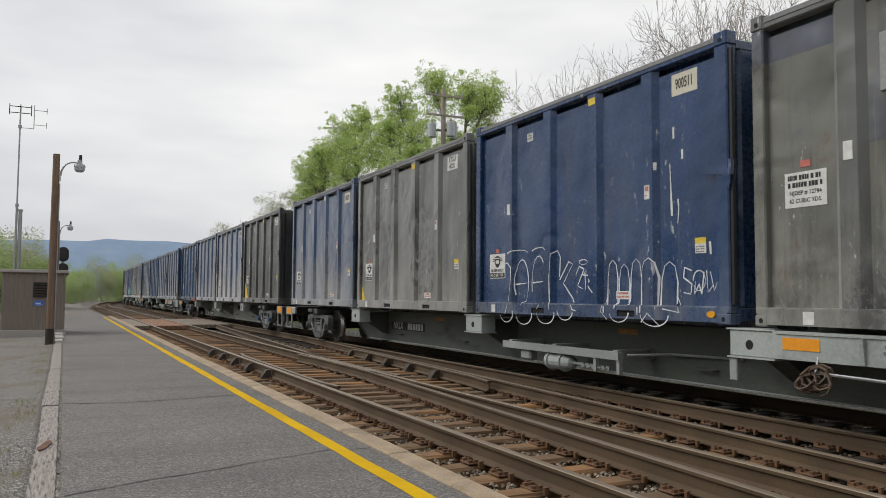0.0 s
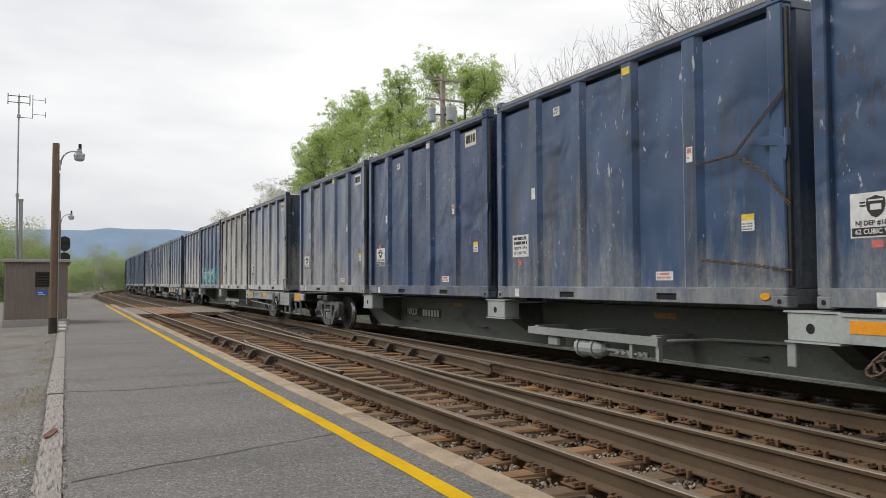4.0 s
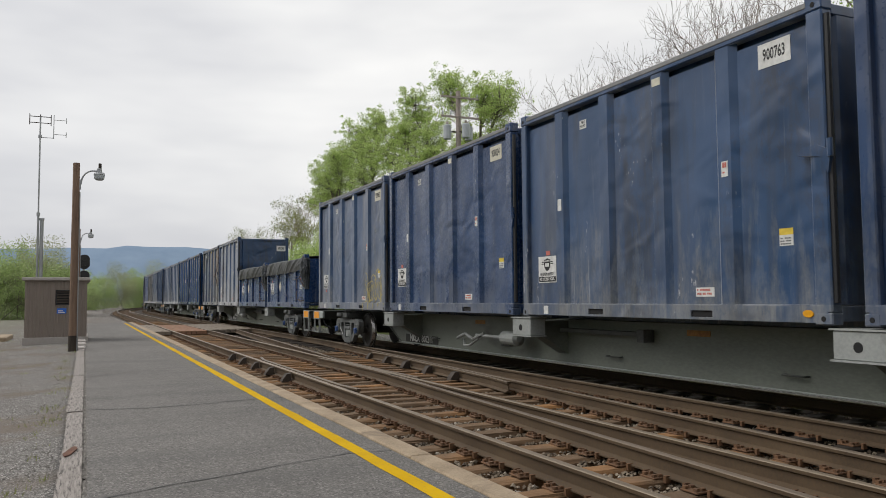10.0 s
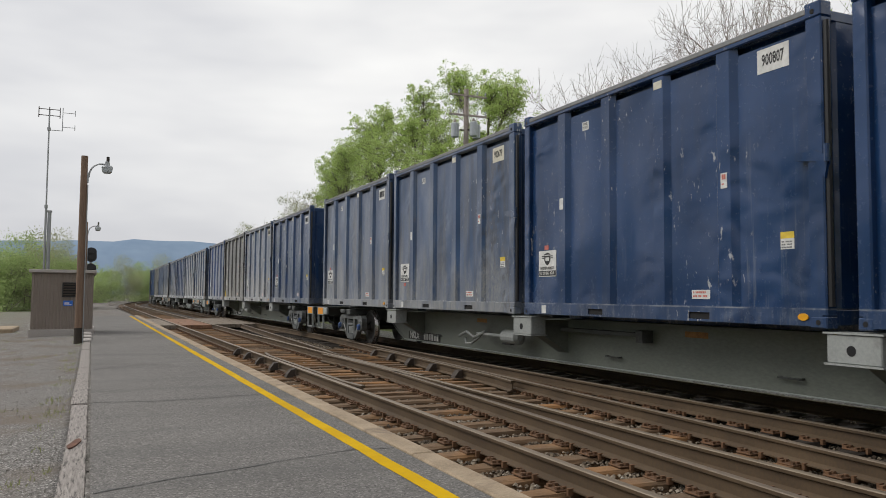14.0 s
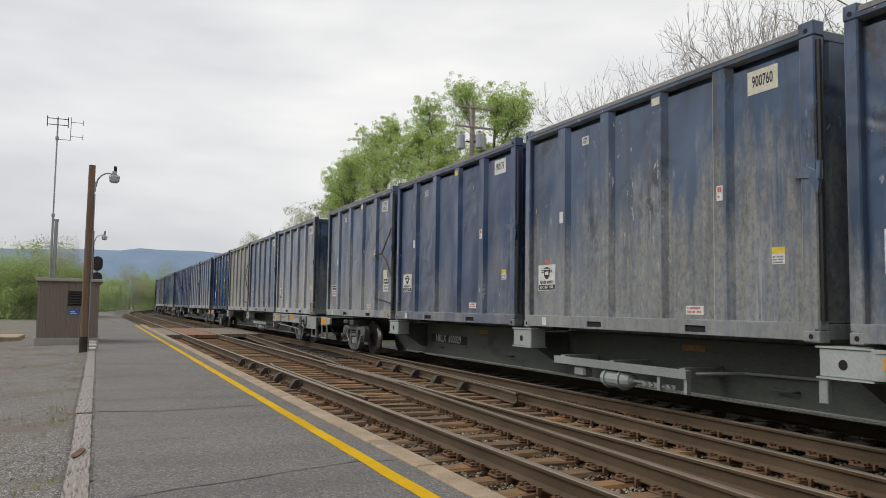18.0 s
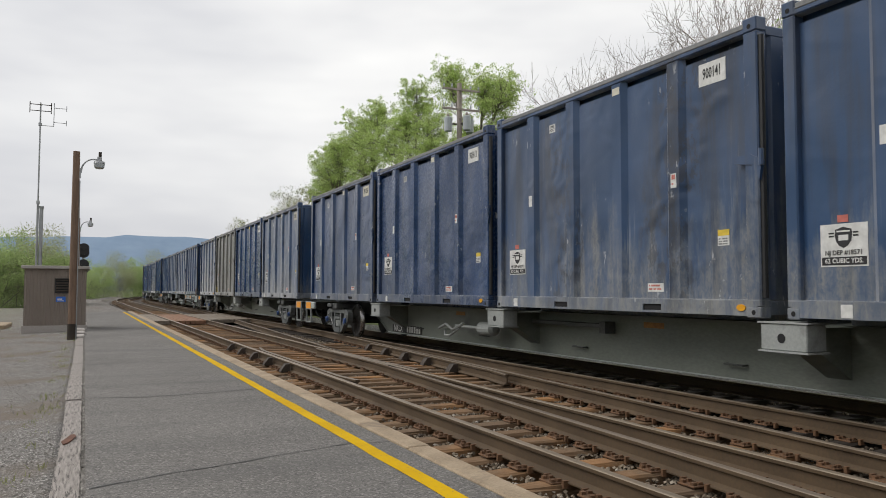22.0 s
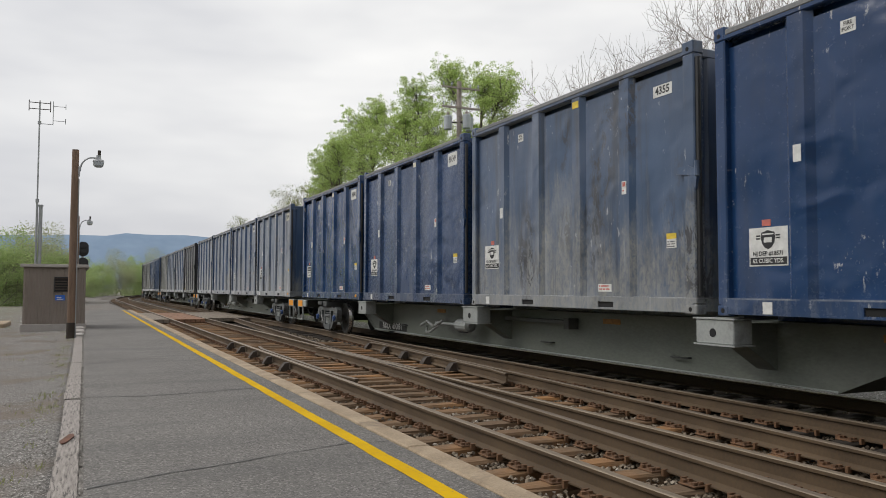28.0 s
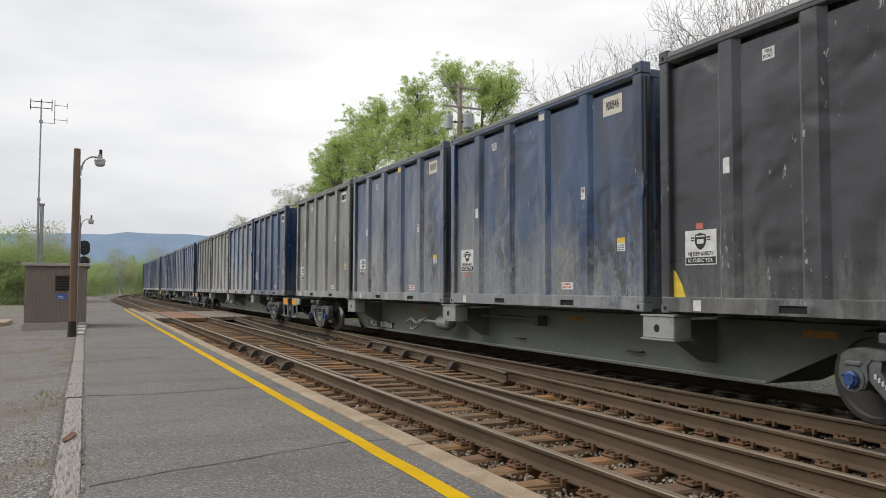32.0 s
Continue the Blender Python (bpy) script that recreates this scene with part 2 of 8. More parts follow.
darken_near_trucks(M["flatcar"])
darken_near_trucks(M["flatcar_dark"])
M["pale_steel"] = rough_surface("pale_grey_paint", (0.24, 0.265, 0.255), (0.41, 0.44, 0.425), 1.3, 25, 0.55, 0, 0.12, 0.004, stain=(0.2, 0.2, 0.18), stain_at=(0.6, 0.8), stain_scale=2.2)
M["mid_steel"] = rough_surface("mid_grey_paint", (0.2, 0.215, 0.205), (0.34, 0.355, 0.345), 1.3, 25, 0.55, 0, 0.12, 0.004, stain=(0.12, 0.12, 0.11), stain_at=(0.58, 0.78), stain_scale=2.2)
M["cast"] = rough_surface("cast_steel_grime", (0.035, 0.038, 0.037), (0.125, 0.132, 0.128), 2, 30, 0.7, 0.1, 0.3, 0.006)
M["truck_paint"] = rough_surface("grimy_truck_paint", (0.06, 0.066, 0.066), (0.15, 0.16, 0.158), 1.5, 22, 0.6, 0.0, 0.2, 0.004, stain=(0.04, 0.037, 0.033), stain_at=(0.5, 0.7), stain_scale=3)
M["wheel"] = rough_surface("wheel_steel", (0.018, 0.0175, 0.0165), (0.058, 0.054, 0.05), 3, 30, 0.65, 0.15, 0.2, 0.004)
M["tread"] = rough_surface("polished_tread", (0.25, 0.24, 0.23), (0.4, 0.38, 0.37), 3, 30, 0.3, 0.9, 0.1, 0.002)
M["tarp"] = rough_surface("dusty_tarp", (0.016, 0.0175, 0.0155), (0.039, 0.041, 0.037), 1.5, 9, 0.5, 0, 0.15, 0.012, (1, 1, 1))
M["plastic"] = rough_surface("black_plastic_sheet", (0.013, 0.016, 0.019), (0.036, 0.042, 0.048), 4, 9, 0.34, 0, 0.35, 0.01)
M["hose"] = plain("black_hose", (0.015, 0.015, 0.015), 0.6)
M["chain"] = rough_surface("rusty_chain", (0.06, 0.04, 0.03), (0.17, 0.12, 0.085), 8, 50, 0.75, 0.3, 0.3, 0.003)
M["red_cloth"] = plain("red_strap", (0.42, 0.04, 0.025), 0.8)


def asphalt_material():
    m, nt, b = blank("platform_asphalt", 0.9)
    b.inputs["Specular IOR Level"].default_value = 0.3
    v = coords(nt)
    patches = noise_tex(nt, v, 0.35, 5, 0.6, 0.3)
    fine = noise_tex(nt, v, 55, 4, 0.7)
    stones = cells(nt, v, 75, "F1", "Color")
    sep = nt.nodes.new("ShaderNodeSeparateColor")
    nt.links.new(stones, sep.inputs["Color"])
    base = ramp(nt, patches, [(0.3, (0.130, 0.122, 0.113)), (0.7, (0.186, 0.176, 0.163))])
    base = mixc(nt, ramp(nt, sep.outputs[0], [(0.66, 0.0), (0.95, 0.55)]), base, (0.36, 0.342, 0.32))
    base = mixc(nt, ramp(nt, sep.outputs[1], [(0.55, 0.0), (0.95, 0.6)]), base, (0.045, 0.043, 0.042))
    # worn bands across the platform
    band = noise_tex(nt, coords(nt, (0.18, 1.2, 1)), 1.1, 4, 0.6, 0.2)
    base = mixc(nt, ramp(nt, band, [(0.5, 0.0), (0.66, 0.35)]), base, (0.085, 0.083, 0.081))
    nt.links.new(base, b.inputs["Base Color"])
    bumped(nt, b, mixc(nt, 0.5, fine, sep.outputs[0]), 0.5, 0.006)
    return m


def yellow_material():
    m, nt, b = blank("yellow_line_paint", 0.9)
    b.inputs["Specular IOR Level"].default_value = 0.15
    v = coords(nt)
    w = noise_tex(nt, v, 26, 6, 0.7)
    big = noise_tex(nt, v, 1.6, 4, 0.6)
    c = ramp(nt, big, [(0.3, (0.52, 0.31, 0.002)), (0.7, (0.64, 0.40, 0.003))])
    c = mixc(nt, ramp(nt, w, [(0.57, 0.0), (0.70, 0.75)]), c, (0.27, 0.2, 0.09))
    nt.links.new(c, b.inputs["Base Color"])
    bumped(nt, b, w, 0.3, 0.004)
    return m


def timber_material():
    m, nt, b = blank("weathered_timber", 0.85)
    info = nt.nodes.new("ShaderNodeObjectInfo")
    v = coords(nt, (9, 0.8, 9))
    g = noise_tex(nt, v, 5, 6, 0.65, 0.12)
    big = noise_tex(nt, coords(nt), 2.2, 4)
    c = ramp(nt, g, [(0.32, (0.055, 0.047, 0.04)), (0.46, (0.23, 0.205, 0.182)), (0.75, (0.41, 0.375, 0.34))])
    pits = noise_tex(nt, coords(nt, (10, 0.85, 10)), 3.0, 7, 0.75, 0.2)
    c = mixc(nt, ramp(nt, pits, [(0.555, 0.0), (0.59, 0.9)]), c, (0.03, 0.025, 0.021))
    c = mixc(nt, ramp(nt, big, [(0.58, 0.0), (0.75, 0.7)]), c, (0.2, 0.13, 0.09))
    c = mixc(nt, ramp(nt, info.outputs["Random"], [(0.0, 0.0), (1.0, 0.3)]), c, (0.3, 0.27, 0.26))
    nt.links.new(c, b.inputs["Base Color"])
    bumped(nt, b, g, 0.6, 0.012)
    return m


def tie_material():
    m, nt, b = blank("dusty_tie_wood", 0.9)
    info = nt.nodes.new("ShaderNodeObjectInfo")
    v = coords(nt, (0.8, 9, 9), info.outputs["Location"])
    g = noise_tex(nt, v, 4, 6, 0.65, 0.5)
    c = ramp(nt, g, [(0.25, (0.05, 0.034, 0.021)), (0.55, (0.165, 0.108, 0.062)), (0.8, (0.30, 0.215, 0.14))])
    rust = mixc(nt, info.outputs["Random"], (0.37, 0.18, 0.062), (0.115, 0.075, 0.044))
    spread = noise_tex(nt, coords(nt, (1, 1, 1), info.outputs["Location"]), 1.6, 5)
    c = mixc(nt, ramp(nt, spread, [(0.4, 0.15), (0.62, 0.8)]), c, rust)
    nt.links.new(c, b.inputs["Base Color"])
    bumped(nt, b, g, 0.7, 0.015)
    return m


def paint_material(name="container_paint", patches=None, sheets=None):
    """Worn container paint: its colour comes from the object; a powdery dust film rising from the base, rain runs, peeled spots, dents."""
    m, nt, b = blank(name, 0.3)
    info = nt.nodes.new("ShaderNodeObjectInfo")
    seed = nt.nodes.new("ShaderNodeAttribute")
    seed.attribute_type, seed.attribute_name = "OBJECT", "seed"
    sv = seed.outputs["Vector"]
    v = coords(nt, (1, 1, 1), sv)
    pos = nt.nodes.new("ShaderNodeTexCoord")
    sep = nt.nodes.new("ShaderNodeSeparateXYZ")
    nt.links.new(pos.outputs["Object"], sep.inputs["Vector"])
    height = maths(nt, "DIVIDE", sep.outputs["Z"], 3.3)
    dusty, base = info.outputs["Alpha"], info.outputs["Color"]
    if patches:
        # welded-on sheets of other colours, each panel its own
        snap = nt.nodes.new("ShaderNodeVectorMath")
        snap.operation = "SNAP"
        snap.inputs[1].default_value = (5.0, 1.16, 1.05)
        warp = nt.nodes.new("ShaderNodeVectorMath")
        warp.operation = "ADD"
        warp.inputs[1].default_value = (2.0, 0.46, 0.35)
        nt.links.new(pos.outputs["Object"], warp.inputs[0])
        nt.links.new(warp.outputs[0], snap.inputs[0])
        pick = nt.nodes.new("ShaderNodeTexWhiteNoise")
        nt.links.new(snap.outputs[0], pick.inputs["Vector"])
        tone = maths(nt, "ADD", pick.outputs["Value"], maths(nt, "MULTIPLY", maths(nt, "SUBTRACT", noise_tex(nt, v, 1.1, 5, 0.6), 0.5), 0.5))
        base = ramp(nt, tone, patches)
        if sheets:
            # bands of sheets from the floor up, each panel between the ribs its own colour, with ragged joints
            edge = maths(nt, "MULTIPLY", maths(nt, "SUBTRACT", noise_tex(nt, v, 2.2, 5, 0.65), 0.5), 0.16)
            along = maths(nt, "ADD", maths(nt, "DIVIDE", maths(nt, "ADD", sep.outputs["Y"], 3.0), 6.0), maths(nt, "MULTIPLY", edge, 0.12))
            rise = maths(nt, "ADD", height, maths(nt, "MULTIPLY", maths(nt, "SUBTRACT", pick.outputs["Value"], 0.5), 0.14))
            rise = maths(nt, "ADD", rise, edge)
            cuts = (0.0, 0.23, 0.423, 0.617, 0.81, 1.0)
            bands = []
            for tones in sheets:
                stops = []
                for a, e, tone in zip(cuts, cuts[1:], tones):
                    stops += [(a + 0.002, tone), (e - 0.002, tone)]
                bands.append(ramp(nt, along, stops))
            base = mixc(nt, ramp(nt, rise, [(0.36, 0.0), (0.375, 1.0)]), bands[0], bands[1])
            base = mixc(nt, ramp(nt, rise, [(0.60, 0.0), (0.615, 1.0)]), base, bands[2])
        base = mixc(nt, ramp(nt, noise_tex(nt, v, 1.6, 6, 0.65), [(0.47, 0.0), (0.64, 0.3)]), base, (0.115, 0.10, 0.075))
        base = mixc(nt, ramp(nt, noise_tex(nt, v, 2.6, 6, 0.7), [(0.60, 0.0), (0.68, 0.6)]), base, (0.16, 0.07, 0.03))
    dark = mixc(nt, 1.0, base, (0.42, 0.42, 0.45), "MULTIPLY")
    blot = noise_tex(nt, v, 0.6, 3, 0.5, 0.3)
    c = mixc(nt, ramp(nt, blot, [(0.35, 0.0), (0.65, 0.45)]), base, dark)
    # chalky fading, stronger on the dusty ones
    haze = maths(nt, "MULTIPLY", ramp(nt, noise_tex(nt, coords(nt, (1, 1, 0.5), sv), 0.7, 4, 0.55), [(0.38, 0.15), (0.62, 1.0)]), maths(nt, "MULTIPLY", dusty, 0.22), True)
    c = mixc(nt, haze, c, (0.105, 0.11, 0.122))
    # soot: soft vertical runs
    soot = noise_tex(nt, coords(nt, (1.9, 1.9, 0.16), sv), 1.7, 5, 0.6, 0.1)
    c = mixc(nt, maths(nt, "MULTIPLY", ramp(nt, soot, [(0.51, 0.0), (0.64, 0.85)]), maths(nt, "ADD", maths(nt, "MULTIPLY", dusty, 0.85), 0.12), True), c, (0.035, 0.034, 0.034))
    # powdery film from the base up, its upper rim washed into drips
    rim = maths(nt, "SUBTRACT", noise_tex(nt, coords(nt, (2.4, 2.4, 0.42), sv), 1.7, 8, 0.72, 0.15), 0.5)
    cloud = maths(nt, "SUBTRACT", noise_tex(nt, coords(nt, (1, 1, 0.8), sv), 0.42, 3, 0.5), 0.5)
    top = maths(nt, "ADD", maths(nt, "MULTIPLY", dusty, 0.78), -0.04)
    level = maths(nt, "MULTIPLY", maths(nt, "SUBTRACT", top, height), 1.15)
    level = maths(nt, "ADD", level, maths(nt, "ADD", maths(nt, "MULTIPLY", rim, 1.7), maths(nt, "MULTIPLY", cloud, 1.5)))
    film = ramp(nt, level, [(0.0, 0.0), (0.10, 0.3), (0.40, 1.0)])
    grain = noise_tex(nt, coords(nt, (1, 1, 0.6), sv), 17, 6, 0.8, 0.4)
    grit = ramp(nt, grain, [(0.38, 0.35), (0.56, 1.0)])
    runs = ramp(nt, noise_tex(nt, coords(nt, (4.5, 4.5, 0.22), sv), 1.9, 5, 0.65), [(0.34, 0.5), (0.56, 1.0)])
    dust = maths(nt, "MULTIPLY", maths(nt, "MULTIPLY", film, maths(nt, "MULTIPLY", grit, runs)), maths(nt, "ADD", maths(nt, "MULTIPLY", dusty, 1.12), 0.03), True)
    c = mixc(nt, dust, c, (0.284, 0.279, 0.246))
    # pale drips that ran down and dried
    drip = noise_tex(nt, coords(nt, (6.5, 6.5, 0.30), sv), 1.8, 6, 0.7, 0.2)
    spot = noise_tex(nt, coords(nt, (0.8, 0.8, 0.5), sv), 0.9, 2, 0.5)
    drips = maths(nt, "MULTIPLY", ramp(nt, drip, [(0.58, 0.0), (0.68, 1.0)]), ramp(nt, spot, [(0.50, 0.0), (0.60, 1.0)]), True)
    drips = maths(nt, "MULTIPLY", drips, ramp(nt, height, [(0.15, 1.0), (0.75, 0.15)]), True)
    c = mixc(nt, maths(nt, "MULTIPLY", drips, maths(nt, "ADD", maths(nt, "MULTIPLY", dusty, 0.7), 0.14)), c, (0.36, 0.37, 0.37))
    # peeled dark flakes in a few places
    flake = noise_tex(nt, coords(nt, (1.6, 1.6, 0.8), sv), 3.4, 8, 0.78, 0.5)
    place = noise_tex(nt, coords(nt, (0.9, 0.9, 0.45), sv), 0.8, 2, 0.5)
    flakes = maths(nt, "MULTIPLY", ramp(nt, flake, [(0.50, 0.0), (0.54, 0.95)]), ramp(nt, place, [(0.53, 0.0), (0.62, 1.0)]), True)
    c = mixc(nt, maths(nt, "MULTIPLY", flakes, ramp(nt, dusty, [(0.3, 0.0), (0.65, 0.9)])), c, (0.03, 0.03, 0.036))
    # white nicks
    where = noise_tex(nt, v, 0.7, 3, 0.5)
    chip = noise_tex(nt, coords(nt, (1.4, 1.4, 0.5), sv), 8.0, 5, 0.7, 0.3)
    chips = maths(nt, "MULTIPLY", ramp(nt, chip, [(0.635, 0.0), (0.65, 1.0)]), ramp(nt, where, [(0.52, 0.0), (0.58, 1.0)]), True)
    c = mixc(nt, maths(nt, "MULTIPLY", chips, 0.8), c, (0.42, 0.43, 0.44))
    # bottom rail: dust lies on it, its upper edge is rubbed bare
    ledge = maths(nt, "MULTIPLY", ramp(nt, height, [(0.0, 0.8), (0.059, 0.8), (0.0635, 0.0)]), ramp(nt, rim, [(0.0, 0.35), (0.12, 1.0)]), True)
    c = mixc(nt, maths(nt, "MULTIPLY", ledge, maths(nt, "ADD", dusty, 0.06), True), c, (0.28, 0.285, 0.275))
    lip = ramp(nt, height, [(0.0565, 0.0), (0.0575, 1.0), (0.0605, 1.0), (0.0615, 0.0)])
    c = mixc(nt, maths(nt, "MULTIPLY", lip, ramp(nt, noise_tex(nt, v, 2.2, 5, 0.7), [(0.42, 0.0), (0.6, 0.7)]), True), c, (0.36, 0.37, 0.38))
    rust = ramp(nt, noise_tex(nt, v, 2.4, 7, 0.7, 0.4), [(0.70, 0.0), (0.75, 0.6)])
    c = mixc(nt, rust, c, (0.12, 0.06, 0.033))
    nt.links.new(c, b.inputs["Base Color"])
    b.inputs["Specular IOR Level"].default_value = 0.55
    fine = noise_tex(nt, v, 16, 4, 0.7)
    r = maths(nt, "ADD", ramp(nt, fine, [(0.3, 0.16), (0.7, 0.26)]), maths(nt, "ADD", maths(nt, "MULTIPLY", dust, 0.5), maths(nt, "MULTIPLY", dusty, 0.28 if not patches else 0.6)), True)
    nt.links.new(r, b.inputs["Roughness"])
    nt.links.new(maths(nt, "MULTIPLY", dusty, 1.12, True), b.inputs["Sheen Weight"])
    b.inputs["Sheen Roughness"].default_value = 0.38
    # dents: broad pushed-in panels and a few sharper creases
    broad = noise_tex(nt, coords(nt, (1.0, 1.0, 0.6), sv), 0.95, 1, 0.4, 0.2)
    crease = noise_tex(nt, coords(nt, (1.0, 1.0, 1.3), sv), 1.7, 1, 0.5, 0.5)
    bend = mixc(nt, ramp(nt, place, [(0.42, 0.05), (0.64, 0.30)]), broad, crease)
    bumped(nt, b, mixc(nt, 0.006, bend, fine), 0.9, 0.22 if not patches else 0.36)
    return m


def leaf_material(name, a, c2):
    m, nt, b = blank(name, 0.6)
    g = nt.nodes.new("ShaderNodeNewGeometry")
    c = ramp(nt, g.outputs["Random Per Island"], [(0.0, a), (1.0, c2)])
    big = noise_tex(nt, coords(nt), 0.35, 3)
    c = mixc(nt, ramp(nt, big, [(0.35, 0.0), (0.65, 0.35)]), c, tuple(x * 0.6 for x in a))
    nt.links.new(c, b.inputs["Base Color"])
    t = nt.nodes.new("ShaderNodeBsdfTranslucent")
    nt.links.new(c, t.inputs["Color"])
    mx = nt.nodes.new("ShaderNodeMixShader")
    mx.inputs["Fac"].default_value = 0.68
    out = nt.nodes["Material Output"]
    nt.links.new(b.outputs["BSDF"], mx.inputs[1])
    nt.links.new(t.outputs["BSDF"], mx.inputs[2])
    nt.links.new(mx.outputs["Shader"], out.inputs["Surface"])
    return m


def ground_material():
    """Grey gravel lot, bare soil, weeds; greener on the slope behind the tracks."""
    m, nt, b = blank("gravel_ground", 0.95)
    v = coords(nt)
    shade = cells(nt, v, 92, "F1", "Color")
    sp = nt.nodes.new("ShaderNodeSeparateColor")
    nt.links.new(shade, sp.inputs["Color"])
    col = ramp(nt, sp.outputs[0], [(0.0, (0.06, 0.055, 0.049)), (0.55, (0.145, 0.135, 0.122)), (0.88, (0.26, 0.245, 0.228)), (1.0, (0.5, 0.48, 0.45))])
    soil = ramp(nt, noise_tex(nt, v, 0.7, 6, 0.65, 0.3), [(0.46, 0.0), (0.62, 0.8)])
    col = mixc(nt, soil, col, (0.135, 0.105, 0.08))
    xyz = nt.nodes.new("ShaderNodeSeparateXYZ")
    nt.links.new(v, xyz.inputs["Vector"])
    grass_noise = noise_tex(nt, v, 1.3, 6, 0.7)
    left = ramp(nt, maths(nt, "DIVIDE", maths(nt, "ADD", xyz.outputs["X"], 12.0), 12.0), [(0.3, 1.0), (0.86, 0.0)])
    right = ramp(nt, maths(nt, "DIVIDE", maths(nt, "SUBTRACT", xyz.outputs["X"], 11.6), 1.0), [(0.0, 0.0), (1.0, 1.0)])
    side = maths(nt, "ADD", maths(nt, "MULTIPLY", left, 0.55), right, True)
    grass = maths(nt, "MULTIPLY", side, ramp(nt, grass_noise, [(0.34, 0.0), (0.5, 1.0)]), True)
    tuft = noise_tex(nt, v, 45, 3, 0.7)
    green = ramp(nt, tuft, [(0.3, (0.085, 0.11, 0.035)), (0.7, (0.18, 0.205, 0.08))])
    col = mixc(nt, grass, col, green)
    nt.links.new(col, b.inputs["Base Color"])
    bumped(nt, b, mixc(nt, 0.5, sp.outputs[0], tuft), 0.6, 0.01)
    return m


M["asphalt"] = asphalt_material()
M["yellow_line"] = yellow_material()
M["timber"] = timber_material()
M["tie"] = tie_material()
# near-black: the shade below the train is put into this wood colour
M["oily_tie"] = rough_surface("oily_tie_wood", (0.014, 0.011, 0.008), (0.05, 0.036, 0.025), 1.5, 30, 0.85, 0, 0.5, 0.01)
M["paint"] = paint_material()
M["patched"] = paint_material("patched_paint", [(0.0, (0.16, 0.095, 0.06)), (0.36, (0.125, 0.085, 0.06)), (0.40, (0.022, 0.055, 0.13)), (0.62, (0.04, 0.07, 0.12)), (0.68, (0.10, 0.095, 0.075)), (1.0, (0.15, 0.14, 0.11))], [
    [(0.088, 0.092, 0.088), (0.022, 0.046, 0.11), (0.12, 0.10, 0.068), (0.048, 0.07, 0.11), (0.05, 0.072, 0.11)],
    [(0.125, 0.088, 0.06), (0.125, 0.085, 0.058), (0.014, 0.045, 0.15), (0.03, 0.062, 0.13), (0.024, 0.056, 0.14)],
    [(0.15, 0.092, 0.056), (0.15, 0.098, 0.06), (0.14, 0.115, 0.075), (0.036, 0.066, 0.12), (0.085, 0.095, 0.095)]])
M["patched_grey"] = paint_material("patched_grey_paint", [(0.0, (0.15, 0.155, 0.125)), (0.62, (0.17, 0.175, 0.15)), (0.70, (0.075, 0.09, 0.125)), (1.0, (0.09, 0.105, 0.14))])
M["ground"] = ground_material()
M["ballast"] = grains("ballast_stones", [(0.0, (0.026, 0.019, 0.014)), (0.5, (0.068, 0.05, 0.036)), (0.85, (0.125, 0.102, 0.08)), (1.0, (0.23, 0.21, 0.18))], 22, tint=(0.075, 0.043, 0.024))
# dark stones, with the under-train shade painted into their tones
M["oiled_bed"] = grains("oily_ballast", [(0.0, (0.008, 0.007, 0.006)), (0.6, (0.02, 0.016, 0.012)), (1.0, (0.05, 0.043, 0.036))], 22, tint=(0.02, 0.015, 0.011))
M["stone"] = None
M["cess"] = grains("pale_gravel_strip", [(0.0, (0.12, 0.11, 0.1)), (0.6, (0.25, 0.24, 0.225)), (1.0, (0.42, 0.41, 0.39))], 30, tint=(0.10, 0.15, 0.04), tint_at=(0.55, 0.7))
M["tar"] = plain("tar_seam", (0.06, 0.058, 0.055), 0.7, 0, 0.3)
M["leaf_bright"] = leaf_material("spring_leaf", (0.39, 0.52, 0.15), (0.62, 0.73, 0.30))
M["leaf_deep"] = leaf_material("full_leaf", (0.225, 0.36, 0.07), (0.40, 0.53, 0.145))
M["leaf_fresh"] = leaf_material("fresh_leaf", (0.21, 0.36, 0.085), (0.39, 0.53, 0.175))
M["leaf_olive"] = leaf_material("budding_leaf", (0.20, 0.23, 0.07), (0.34, 0.36, 0.13))
# the next two leaf tones are paled to paint in distance haze
M["leaf_far_hazed"] = leaf_material("far_leaf", (0.31, 0.42, 0.15), (0.48, 0.57, 0.27))
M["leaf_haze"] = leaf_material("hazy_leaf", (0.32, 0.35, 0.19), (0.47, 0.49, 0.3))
M["bark"] = rough_surface("grey_bark", (0.075, 0.062, 0.053), (0.2, 0.17, 0.15), 3, 12, 0.9, 0, 0.6, 0.02, (3, 3, 0.6))
M["bark_pale"] = rough_surface("pale_bare_bark", (0.15, 0.125, 0.107), (0.30, 0.255, 0.22), 3, 12, 0.9, 0, 0.4, 0.02, (3, 3, 0.6))


def stone_material(name="loose_stone", shades=None):
    m, nt, b = blank(name, 0.9)
    g = nt.nodes.new("ShaderNodeNewGeometry")
    c = ramp(nt, g.outputs["Random Per Island"], shades or [(0.0, (0.06, 0.044, 0.03)), (0.5, (0.16, 0.122, 0.082)), (0.88, (0.25, 0.205, 0.15)), (1.0, (0.38, 0.34, 0.28))])
    nt.links.new(c, b.inputs["Base Color"])
    return m


M["stone"] = stone_material()
M["lot_stone"] = stone_material("lot_stone", [(0.0, (0.15, 0.138, 0.123)), (0.6, (0.22, 0.205, 0.185)), (0.94, (0.3, 0.28, 0.255)), (1.0, (0.45, 0.43, 0.4))])


